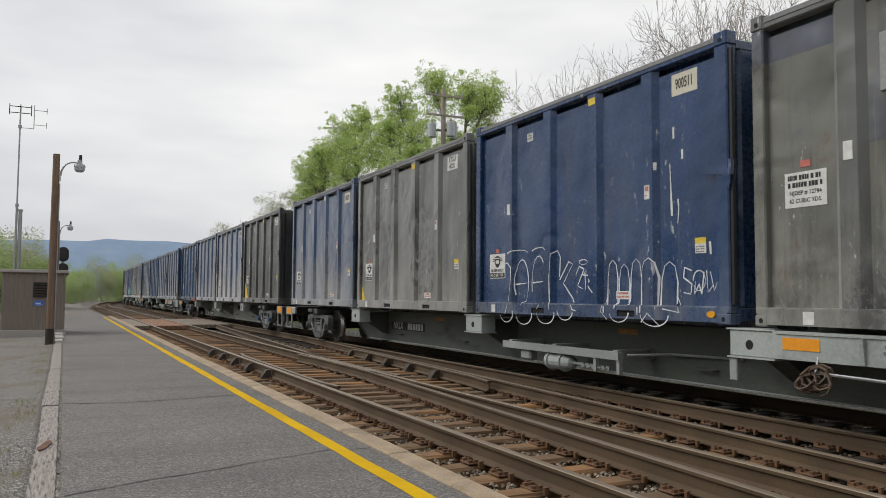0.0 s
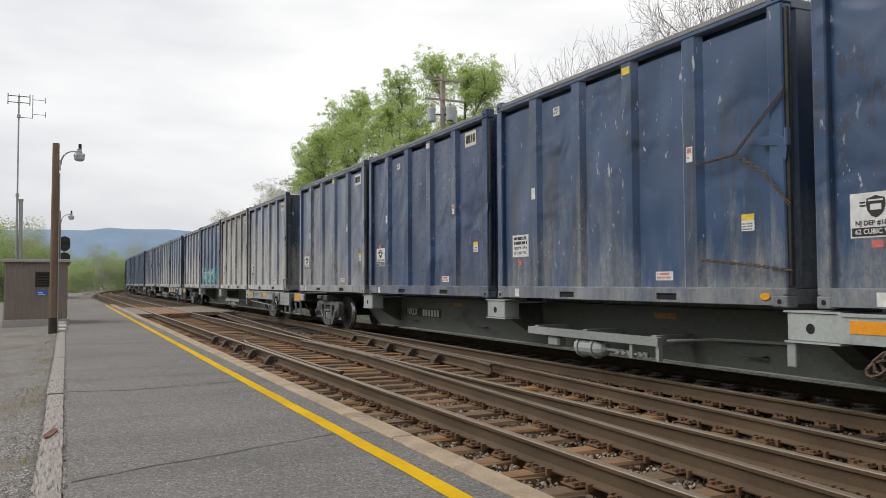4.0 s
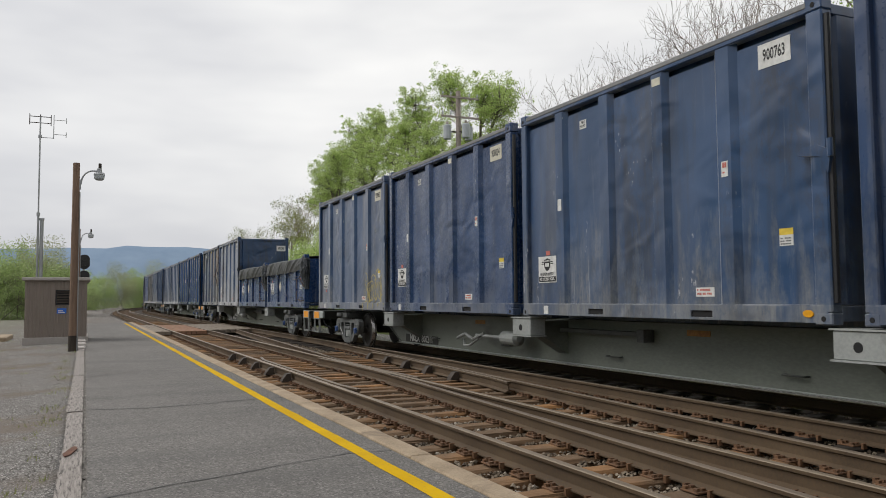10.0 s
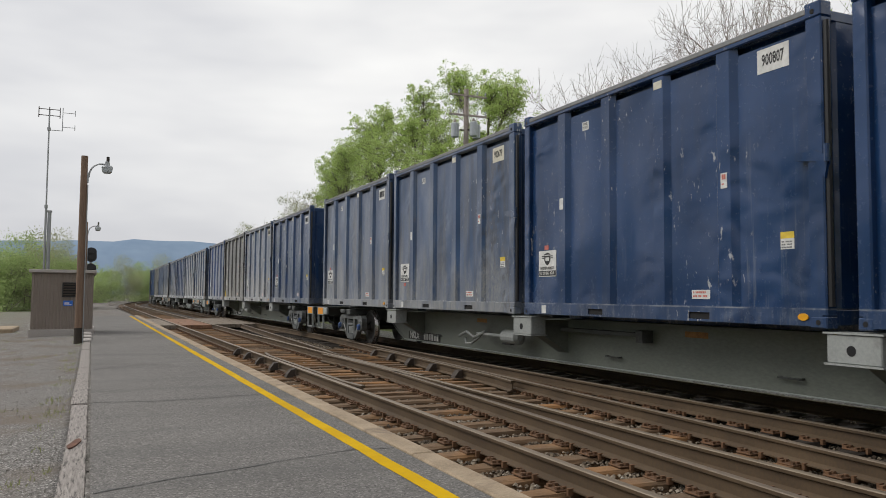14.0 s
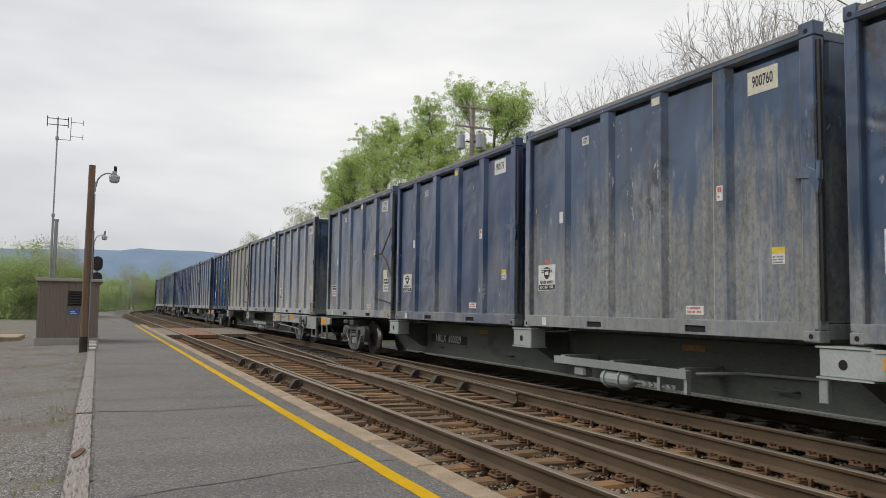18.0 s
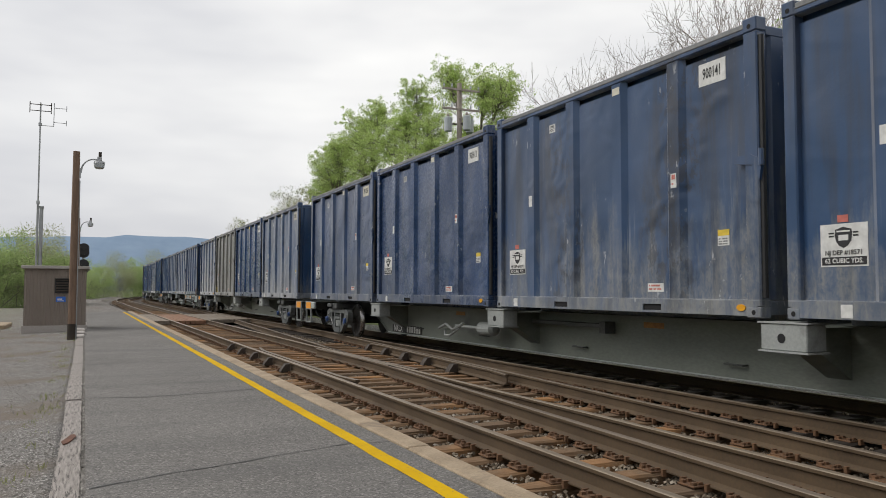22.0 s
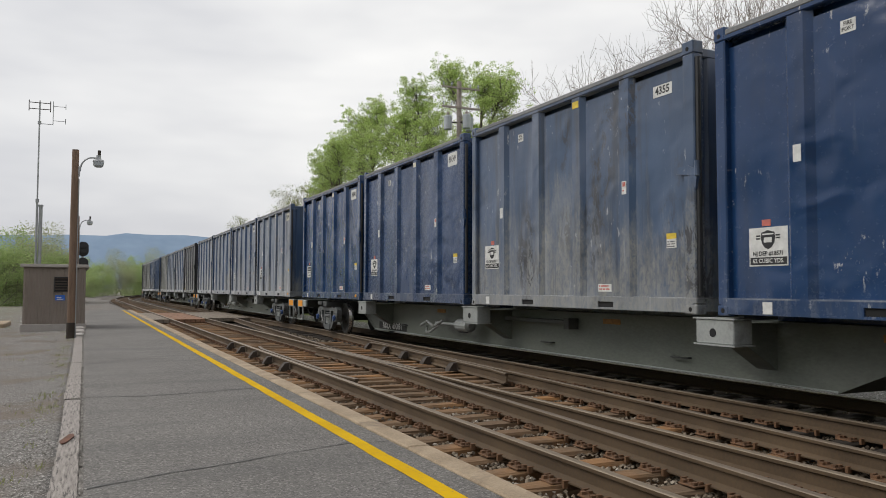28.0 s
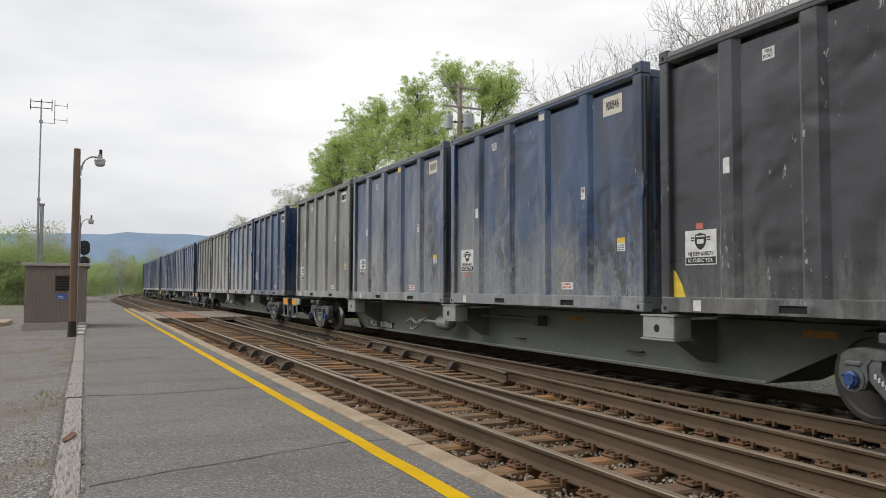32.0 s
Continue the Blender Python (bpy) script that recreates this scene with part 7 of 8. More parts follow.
def lamp_post(x, y, h):
    post = thing("lamp_post", "brown wooden pole with a curved steel lamp arm", "street lamp", "lamp posts")
    bm = bmesh.new()
    rod(bm, (0, 0, -0.4), (0, 0, h), 0.12, 12, 0.088)
    part("pole", bm, M["pole_wood"], post)
    bm = bmesh.new()
    rod(bm, (0, 0, -0.3), (0, 0, 0.42), 0.127, 12, 0.122)
    part("tarred_foot", bm, M["iron"], post, "black tarred foot of the pole")
    bm = bmesh.new()
    box(bm, 0.545, 0.625, -0.05, 0.05, h - 0.12, h + 0.02, 0.012)
    part("photo_cell", bm, M["iron"], post)
    bm = bmesh.new()
    pts = [(0.08, 0, h - 0.62)]
    for k in range(8):
        t = math.pi * 0.5 * k / 7
        pts.append((0.12 + 0.30 * (1 - math.cos(t)), 0, h - 0.55 + 0.36 * math.sin(t)))
    pts.append((0.56, 0, h - 0.2))
    bar_path(bm, pts, 0.022, 7)
    box(bm, 0.07, 0.12, -0.04, 0.04, h - 0.72, h - 0.45)
    part("lamp_arm", bm, M["galv"], post)
    bm = bmesh.new()
    lathe(bm, [(h - 0.10, 0.03), (h - 0.12, 0.06), (h - 0.22, 0.065), (h - 0.24, 0.13), (h - 0.29, 0.148), (h - 0.30, 0.13)], (0.57, 0, 0), 2, 14)
    part("lamp_head", bm, M["galv"], post, "grey lamp housing")
    bm = bmesh.new()
    lathe(bm, [(h - 0.295, 0.142), (h - 0.40, 0.128), (h - 0.44, 0.09), (h - 0.45, 0.02)], (0.57, 0, 0), 2, 14)
    part("lamp_glass", bm, M["transformer"], post, "pale ribbed lamp glass")
    bm = bmesh.new()
    rod(bm, (0.1, -0.09, 0.0), (0.1, -0.09, h - 0.8), 0.014, 6)
    part("conduit", bm, M["galv"], post)
    post.location = (x, y, lay(x, y))
    return post


lamp_post(-0.28, 23.5, 5.08)
lamp_post(-0.36, 45.0, 5.05)


def relay_hut():
    x0, x1, y0, y1, h = -1.76, 0.06, 28.6, 31.2, 2.05
    hut = thing("equipment_hut", "tan metal-sided equipment hut with a flat roof", "hut")
    g = -0.1
    part("foundation", boxes((x0 - 0.05, x1 + 0.05, y0 - 0.05, y1 + 0.05, -0.4, g + 0.26), bev=0.01), M["hut_roof"], hut, "pale concrete footing")
    bm = boxes((x0, x1, y0, y1, g + 0.26, h - 0.06))
    part("wall", bm, M["hut"], hut)
    n = 18
    for k in range(n):
        x = x0 + 0.05 + (x1 - x0 - 0.1) * k / (n - 1)
        bm = bmesh.new()
        prism(bm, [(x - 0.028, y0), (x - 0.014, y0 - 0.018), (x + 0.014, y0 - 0.018), (x + 0.028, y0)], 2, g + 0.265, h - 0.08)
        part("siding_rib", bm, M["hut"], hut)
    part("roof", boxes((x0 - 0.09, x1 + 0.09, y0 - 0.12, y1 + 0.12, h - 0.06, h + 0.04), bev=0.01), M["hut_roof"], hut, "pale overhanging flat roof")
    lx0, lx1, lz0, lz1 = -0.87, -0.33, 1.20, 1.68
    fr = part("louvre", boxes((lx0, lx1, y0 - 0.05, y0 - 0.02, lz0, lz0 + 0.03), (lx0, lx1, y0 - 0.05, y0 - 0.02, lz1 - 0.03, lz1), (lx0, lx0 + 0.03, y0 - 0.05, y0 - 0.02, lz0, lz1),
              (lx1 - 0.03, lx1, y0 - 0.05, y0 - 0.02, lz0, lz1)), M["black_paint"], hut, "dark metal louvre")
    part("louvre_back", boxes((lx0, lx1, y0 - 0.024, y0 - 0.019, lz0, lz1)), M["shadow_gap"], fr)
    for k in range(5):
        z = lz0 + 0.06 + 0.085 * k
        bm = bmesh.new()
        prism(bm, [(y0 - 0.05, z), (y0 - 0.025, z + 0.045), (y0 - 0.021, z + 0.045), (y0 - 0.046, z)], 0, lx0 + 0.03, lx1 - 0.03)
        part("slat", bm, M["iron"], fr)
    sg = part("sign", boxes((-0.83, -0.55, y0 - 0.03, y0 - 0.021, 0.92, 1.09), bev=0.002), M["sign_blue"], hut, "small blue sign")
    part("faded_lettering", boxes((-0.79, -0.65, y0 - 0.033, y0 - 0.0305, 0.99, 1.03), (-0.79, -0.59, y0 - 0.033, y0 - 0.0305, 0.945, 0.965)), M["white"], sg)


relay_hut()


def antenna_mast():
    m = thing("antenna_mast", "tall thin grey mast with yagi antennas on top", "antenna")
    bm = bmesh.new()
    rod(bm, (0, 0, -0.3), (0, 0, 5.9), 0.055, 8)
    rod(bm, (0, 0, 5.9), (0, 0, 10.9), 0.038, 8)
    part("mast", bm, M["galv"], m)
    # broad array of two bars with upright ends, and a side rod with two small loops
    bm = bmesh.new()
    for z in (10.92, 10.60):
        rod(bm, (-0.5, 0, z), (0.5, 0, z), 0.02, 6)
    for x in (-0.49, 0.0, 0.49):
        rod(bm, (x, 0, 10.48), (x, 0, 11.04), 0.022, 6)
    part("upper_antenna", bm, M["iron"], m)
    bm = bmesh.new()
    rod(bm, (0.0, 0, 9.85), (0.62, 0, 9.85), 0.016, 6)
    rod(bm, (0.62, 0, 9.83), (0.62, 0, 11.05), 0.02, 6)
    for z in (10.80, 10.05):
        rod(bm, (0.62, 0, z), (1.22, 0, z), 0.014, 6)
        rod(bm, (1.20, 0, z - 0.14), (1.20, 0, z + 0.15), 0.018, 6)
    part("side_antenna", bm, M["galv"], m)
    for z in (5.9, 9.9):
        bm = bmesh.new()
        rod(bm, (0, 0, z - 0.08), (0, 0, z + 0.08), 0.085, 10)
        part("mast_clamp", bm, M["galv"], m)
    m.location = (-2.25, 45, -0.15)
    p = thing("vent_pipe", "short grey steel pipe standing beside the mast", "pipe")
    bm = bmesh.new()
    rod(bm, (0, 0, -0.3), (0, 0, 5.6), 0.09, 10)
    part("pipe", bm, M["galv"], p)
    rod_bm = bmesh.new()
    rod(rod_bm, (0, 0, 5.6), (0, 0, 5.7), 0.12, 10)
    part("cap", rod_bm, M["galv"], p)
    p.location = (-2.08, 45, -0.15)


antenna_mast()


def signal():
    s = thing("railway_signal", "black two-headed railway signal on a grey post", "railway signal")
    bm = bmesh.new()
    rod(bm, (0, 0, -0.4), (0, 0, 4.0), 0.07, 10)
    part("post", bm, M["galv"], s)
    for z in (3.62, 2.70):
        bm = bmesh.new()
        o = []
        for k in range(20):
            t = 2 * math.pi * k / 20
            o.append((0.02 + 0.30 * math.cos(t), z + 0.14 * (1 if math.sin(t) > 0 else -1) + 0.28 * math.sin(t)))
        prism(bm, o, 1, -0.10, -0.06)
        head = part("signal_head", bm, M["black_paint"], s)
        for dz in (0.16, -0.14):
            bm = bmesh.new()
            rod(bm, (0.02, -0.10, z + dz), (0.02, -0.32, z + dz), 0.11, 12)
            part("lens_hood", bm, M["black_paint"], head)
        part("mount_arm", boxes((-0.26, -0.02, -0.05, 0.05, z - 0.3, z - 0.24)), M["galv"], s)
    bm = boxes((-0.30, -0.26, -0.25, 0.25, 2.1, 2.14))
    for z in range(8):
        rod(bm, (-0.25, -0.2, 0.3 + 0.25 * z), (-0.25, 0.2, 0.3 + 0.25 * z), 0.012, 5)
    rod(bm, (-0.25, -0.2, -0.3), (-0.25, -0.2, 3.9), 0.014, 5)
    rod(bm, (-0.25, 0.2, -0.3), (-0.25, 0.2, 3.9), 0.014, 5)
    part("service_ladder", bm, M["galv"], s)
    s.location = (-0.1, 50, -0.05)


signal()


def edging_blocks():
    """Old concrete blocks between the hut and the timbers."""
    r = random.Random(31)
    for k in range(4):
        y = 24.6 + 1.0 * k
        ob = part("edging_block", boxes((-0.16, 0.16, -0.42, 0.42, -0.3, 0.05 + 0.05 * (k % 2)), bev=0.03), M["hut_roof"])
        ob.location, ob.rotation_euler = (-0.10 + r.uniform(-0.03, 0.03), y, 0), (0, 0, radians(r.uniform(-3, 3)))
        tagged(ob, "worn pale concrete block edging the platform", "concrete block", "edging blocks")


edging_blocks()


def utility_pole():
    u = thing("utility_pole", "weathered wooden utility pole with crossarms and grey transformers", "utility pole")
    bm = bmesh.new()
    rod(bm, (0, 0, -1), (0, 0, 10.42), 0.145, 12, 0.10)
    part("pole", bm, M["grey_pole"], u)
    for z, w in ((10.10, 0.86), (9.28, 0.86)):
        bm = bmesh.new()
        box(bm, -w, w, -0.23, -0.15, z - 0.036, z + 0.036)
        for y in (-w * 0.6, w * 0.6):
            rod(bm, (0, -0.15, z - 0.4), (y, -0.19, z - 0.05), 0.016, 5)
        arm = part("crossarm", bm, M["grey_pole"], u)
        for y in (-w * 0.92, -w * 0.5, w * 0.5, w * 0.92):
            bm = bmesh.new()
            lathe(bm, [(z + 0.06, 0.02), (z + 0.12, 0.045), (z + 0.17, 0.025), (z + 0.2, 0.04), (z + 0.22, 0.01)], (y, -0.19, 0), 2, 8)
            part("insulator", bm, M["transformer"], arm)
    for k, (x, y) in enumerate(((-0.46, 0.10), (0.14, -0.42), (0.50, 0.05))):
        bm = bmesh.new()
        lathe(bm, [(8.38, 0.14), (8.41, 0.165), (8.94, 0.165), (8.98, 0.14)], (x, y, 0), 2, 14)
        t = part("transformer", bm, M["transformer"], u, "grey transformer can")
        bm = bmesh.new()
        lathe(bm, [(8.98, 0.05), (9.06, 0.06), (9.14, 0.03)], (x, y, 0), 2, 8)
        part("bushing", bm, M["grey_pole"], t)
        bm = bmesh.new()
        rod(bm, (0, 0, 8.7), (x, y, 8.7), 0.03, 6)
        part("bracket", bm, M["iron"], u)
    u.location = (14.0, 29.35, -0.5)
    # slack service wire down to the slope
    w = thing("service_wire", "slack pale wire hanging from the utility pole", "wire")
    bm = bmesh.new()
    pts = []
    for k in range(15):
        t = k / 14
        pts.append((14.0 + 3.5 * t, 29.5 - 13 * t, 7.4 - 3.6 * t - 2.4 * math.sin(math.pi * t) * (1 - 0.3 * t)))
    bar_path(bm, pts, 0.016, 5)
    part("wire", bm, M["galv"], w)


utility_pole()

# low kerb stones of the lot and the parked-out slab by the hut
tagged(part("lot_slab", boxes((-5.2, -2.6, 33.0, 36.0, -0.3, 0.02), bev=0.03), M["kerb"]), "pale concrete slab in the gravel lot", "slab", kind="structure")
bm = bmesh.new()
bar_path(bm, [(-0.30, 10.0, -0.028), (-0.33, 11.0, -0.025), (-0.34, 12.2, -0.028), (-0.30, 13.6, -0.03), (-0.25, 15.2, -0.03), (-0.22, 17.5, -0.03)], 0.007, 6)
tagged(part("loose_cable", bm, M["galv"]), "pale loose cable lying along the timbers", "cable")

bm = bmesh.new()
prism(bm, [(0.036 * math.cos(t * 0.5236) * (1 + 0.25 * math.sin(t * 2.0)), 0.24 * math.sin(t * 0.5236)) for t in range(12)], 2, -0.004, 0.0035)
stain = part("rusty_knot", bm, M["knot"])
stain.location, stain.rotation_euler = (-0.10, 7.75, 0.002), (0, 0, radians(-9))
tagged(stain, "rust-stained knot on the edging timber", "stain")


def rail_braces():
    """Iron braces that hold the guard rails."""
    for x, y, s in [(NEAR_L - 0.11, 14.4 + 1.45 * k, -1) for k in range(5)] + [(cross_r(13.2 + 1.4 * k) - 0.24, 13.2 + 1.4 * k, -1) for k in range(5)]:
        bm = bmesh.new()
        prism(bm, [(s * 0.12, -0.17), (s * 0.10, -0.12), (s * 0.03, -0.03), (-s * 0.05, -0.02), (-s * 0.05, -0.17)], 1, -0.09, 0.09)
        ob = part("rail_brace", bm, M["iron"])
        ob.location = (x, y, 0.0)
        tagged(ob, "rusty iron brace bolted beside the rail", "rail brace", "rail braces", kind="structure")


rail_braces()

# ---- trees ----
def grow(rng, base, direction, length, radius, depth, segs, tips, spread, lift, taper=0.62, kids=(2, 4), fine=False):
    """Adds tapered segments (a, b, ra, rb) of a limb and its branches; tips collects where twigs end."""
    p, d = np.array(base, float), np.array(direction, float)
    d /= np.linalg.norm(d)
    steps = 4 if depth > 1 else 2
    if fine:
        steps = 5 if depth > 1 else 4
    for k in range(steps):
        r0 = radius * (1 - (1 - taper) * k / steps)
        r1 = radius * (1 - (1 - taper) * (k + 1) / steps)
        d = d + rng.normal(0, 0.21 if fine else 0.065, 3) + np.array((0, 0, lift))
        d /= np.linalg.norm(d)
        q = p + d * length / steps
        segs.append((p.copy(), q.copy(), r0, r1))
        if depth > 0 and k >= (1 if depth > 1 else 0):
            for _ in range(rng.integers(*kids)):
                side = rng.normal(0, 1, 3)
                side -= d * (side @ d)
                side /= np.linalg.norm(side)
                nd = d * (1 - spread) + side * spread
                grow(rng, q, nd, length * (rng.uniform(0.42, 0.66) if fine else rng.uniform(0.5, 0.75)), max(0.0085, r1 * rng.uniform(0.45, 0.65)), depth - 1, segs, tips, spread, lift, taper, kids, fine)
        p = q
    tips.append(p.copy())


def limbs_mesh(name, segs, mat, sides=5):
    verts, faces = [], []
    for a, b, ra, rb in segs:
        d = b - a
        d = d / (np.linalg.norm(d) + 1e-9)
        u = np.cross(d, (0.3, 0.9, 0.1))
        u /= np.linalg.norm(u) + 1e-9
        w = np.cross(d, u)
        n = sides if ra > 0.02 else 3
        o = len(verts)
        for c, r in ((a, ra), (b, rb)):
            for i in range(n):
                t = 2 * math.pi * i / n
                verts.append(c + (u * math.cos(t) + w * math.sin(t)) * r)
        for i in range(n):
            j = (i + 1) % n
            faces.append((o + i, o + j, o + n + j, o + n + i))
    return raw_mesh(name, verts, faces, mat)


def leaves_mesh(name, centres, size, rng, mat):
    n = len(centres)
    c = np.array(centres)
    a = rng.normal(0, 1, (n, 3))
    a /= np.linalg.norm(a, axis=1)[:, None]
    b = np.cross(a, rng.normal(0, 1, (n, 3)))
    b /= np.linalg.norm(b, axis=1)[:, None] + 1e-9
    s = size * rng.uniform(0.55, 1.25, (n, 1))
    v = np.stack([c - a * s, c + b * s * 0.55, c + a * s, c - b * s * 0.55], axis=1).reshape(-1, 3)
    me = bpy.data.meshes.new(name)
    me.vertices.add(4 * n)
    me.vertices.foreach_set("co", v.ravel())
    me.loops.add(4 * n)
    me.loops.foreach_set("vertex_index", np.arange(4 * n, dtype=np.int32))
    me.polygons.add(n)
    me.polygons.foreach_set("loop_start", np.arange(0, 4 * n, 4, dtype=np.int32))
    me.update(calc_edges=True)
    me.materials.append(mat)
    return me


def in_ball(rng, n):
    """Points of a ball, thicker towards its skin, with a few strays."""
    d = rng.normal(0, 1, (n, 3))
    d /= np.linalg.norm(d, axis=1)[:, None]
    return d * (rng.uniform(0.05, 1, (n, 1)) ** 0.45) * (1 + 0.12 * rng.normal(0, 1, (n, 1)))


def make_tree(name, label, seed, height, leaf=None, count=9000, size=0.16, clump=0.55, trunk=0.2, depth=3, spread=0.55, lift=0.06, bark="bark", stems=1, bole=0.35, group="", radius=None, kids=(2, 4), limb=0.5, lumps=34, fine=False):
    rng = np.random.default_rng(seed)
    segs, tips = [], []
    for s in range(stems):
        lean = rng.normal(0, 0.05 if stems == 1 else 0.2, 2)
        b0 = np.array((rng.normal(0, 0.25) * (stems > 1), rng.normal(0, 0.25) * (stems > 1), -0.4))
        top = b0 + np.array((lean[0] * height * bole, lean[1] * height * bole, height * bole))
        mid = (b0 + top) / 2 + np.append(rng.normal(0, 0.1, 2), 0)
        segs += [(b0, mid, trunk * 1.15, trunk * 0.9), (mid, top, trunk * 0.9, trunk * 0.75)]
        grow(rng, top, (lean[0], lean[1], 1.0), height * limb, trunk * 0.72, depth, segs, tips, spread, lift, 0.5 if fine else 0.62, kids, fine)
    zmax = max(t[2] for t in tips)
    k = height / zmax
    segs = [(a * k, b * k, ra, rb) for a, b, ra, rb in segs]
    tips = np.array(tips) * k
    if radius:
        wide = np.percentile(np.hypot(tips[:, 0], tips[:, 1]), 92)
        q = np.array((radius / wide, radius / wide, 1.0))
        tips = tips * q
        segs = [(a * q, b * q, ra, rb) for a, b, ra, rb in segs]
    root = thing(name, label, "tree", group)
    part("trunk", limbs_mesh("trunk", segs, M[bark]), None, root)
    if leaf:
        heads = tips[rng.integers(0, len(tips), lumps)]
        own = rng.integers(0, lumps, count)
        fat = clump * rng.uniform(0.55, 1.35, lumps)
        pts = heads[own] + in_ball(rng, count) * fat[own][:, None] * np.array((1, 1, 0.72))
        part("crown", leaves_mesh("crown", pts, size, rng, M[leaf]), None, root)
    return root


def lobed_tree(label, seed, base, fork, lobes, leaf, group, trunk=0.16):
    """A spring tree with an open crown: limbs lead from the fork to its lobes, twigs carry small leaf clumps with gaps."""
    rng = np.random.default_rng(seed)
    base = np.array(base, float)
    root = thing("tree", label, "tree", group)
    segs, ends = [], []
    f = np.array((rng.normal(0, 0.2), rng.normal(0, 0.3), fork))
    mid = f * 0.5 + np.array((rng.normal(0, 0.15), rng.normal(0, 0.15), 0))
    segs += [(np.array((0, 0, -0.6)), mid, trunk * 1.2, trunk), (mid, f, trunk, trunk * 0.85)]
    for x, y, z, r in lobes:
        c = np.array((x, y, z - 0.65)) - base
        r = r * 0.90
        a, ra = f.copy(), trunk * 0.62
        knee = a + (c - a) * 0.5 + np.array((0, 0, 0.12 * np.linalg.norm(c - a)))
        line = [a, a + (knee - a) * 0.55 + rng.normal(0, 0.15, 3), knee, (knee + c) / 2 + rng.normal(0, 0.12, 3), c]
        for p, q in zip(line, line[1:]):
            segs.append((p, q, ra, ra * 0.8))
            ra *= 0.8
        for _ in range(34):
            d = rng.normal(0, 1, 3)
            d /= np.linalg.norm(d)
            end = c + d * r * rng.uniform(0.5, 1.08) * np.array((1, 1, 0.85))
            start = line[3] + (c - line[3]) * rng.uniform(0, 1) if d[2] > -0.3 else line[2] + (line[3] - line[2]) * rng.uniform(0, 1)
            bend = (start + end) / 2 + rng.normal(0, 0.12 * r, 3)
            segs += [(start, bend, 0.022, 0.014), (bend, end, 0.014, 0.008)]
            for _ in range(5):
                tip = bend + (end - bend) * rng.uniform(0.2, 1.1) + rng.normal(0, 0.24 * r, 3)
                segs.append((bend + (end - bend) * 0.5, tip, 0.007, 0.004))
                ends.append((tip, r))
        # leaves along the limb itself
        for p, q in zip(line[2:], line[3:]):
            ends.append((p + (q - p) * rng.uniform(0, 1) + rng.normal(0, 0.3, 3), r))
    part("trunk", limbs_mesh("trunk", segs, M["bark"]), None, root)
    pts = []
    for tip, r in ends:
        n = int(rng.uniform(20, 68))
        pts.append(tip + in_ball(rng, n) * rng.uniform(0.15, 0.34) * min(1.3, r / 1.1) * np.array((1, 1, 0.7)))
    part("crown", leaves_mesh("crown", np.concatenate(pts), 0.05, rng, M[leaf]), None, root)
    root.location = base
    return root


def make_bush(name, label, seed, height, width, leaf, count, size, group=""):
    rng = np.random.default_rng(seed)
    segs, tips = [], []
    for s in range(7):
        d = rng.normal(0, 0.4, 2)
        grow(rng, (rng.normal(0, width * 0.2), rng.normal(0, width * 0.2), -0.3), (d[0], d[1], 1), height * 0.40, 0.035, 2, segs, tips, 0.6, 0.03)
    tips = np.array(tips)
    tips[:, 2] *= height / tips[:, 2].max()
    tips[:, :2] *= width / 2 / np.percentile(np.abs(tips[:, :2]), 90)
    root = thing(name, label, "tree" if "tree" in name else "bush", group)
    part("branching", limbs_mesh("branching", segs, M["bark"], 4), None, root)
    lumps = 80
    d = rng.normal(0, 1, (lumps, 3))
    d /= np.linalg.norm(d, axis=1)[:, None]
    d *= rng.uniform(0.45, 1.0, (lumps, 1))
    heads = np.stack([d[:, 0] * width / 2, d[:, 1] * width / 2, height * (0.42 + 0.50 * d[:, 2])], axis=1)
    own = rng.integers(0, lumps, count)
    fat = height * 0.14 * rng.uniform(0.6, 1.35, lumps)
    pts = heads[own] + in_ball(rng, count) * fat[own][:, None]
    pts[:, 2] = np.maximum(pts[:, 2], 0.0)
    part("crown", leaves_mesh("crown", pts, size, rng, M[leaf]), None, root)
    return root


def plant(protos, spots, seed):
    """Copies of the prototypes at (x, y, height scale)."""
    r = random.Random(seed)
    for i, (x, y, s) in enumerate(spots):
        p = protos[i % len(protos)]
        m = Matrix.Translation((x, y, lay(across(x, y), y))) @ Matrix.Rotation(r.uniform(0, 6.28), 4, "Z") @ Matrix.Diagonal((s * r.uniform(0.92, 1.1), s * r.uniform(0.92, 1.1), s, 1))
        copy_thing(p, m)


def drop(*protos):
    for p in protos:
        for o in (*p.children_recursive, p):
            bpy.data.objects.remove(o)


G1, G2, G3, G4 = "leafy trees behind the train", "bare trees on the slope", "bushes on the bank", "distant trees"
leafy = [make_tree("tree", "tall tree in light green spring leaf on the bank", 3 + i, 14, "leaf_bright", 18000, 0.09, 1.15, 0.17, 3, 0.55, 0.08, stems=1 + i % 2, bole=0.3, group=G1, radius=3.2) for i in range(4)]
bare = [make_tree("bare_tree", "leafless grey-brown tree on the wooded slope", 40 + i, 13, None, 0, 0, 0, 0.14, 3, 0.48, 0.035, bark="bark_pale", bole=0.38, group=G2, radius=2.9, kids=(1, 3), limb=0.55, fine=True) for i in range(5)]
bud = [make_tree("budding_tree", "thin tree with sparse olive spring buds", 60 + i, 11, "leaf_olive", 5000, 0.06, 0.9, 0.11, 3, 0.5, 0.08, bark="bark_pale", group=G2, radius=2.4) for i in range(2)]
bush = [make_bush("bush", "dense fresh green bush on the bank behind the tracks", 80 + i, 6, 5, ("leaf_bright", "leaf_deep", "leaf_bright")[i], 22000, 0.056, G3) for i in range(3)]
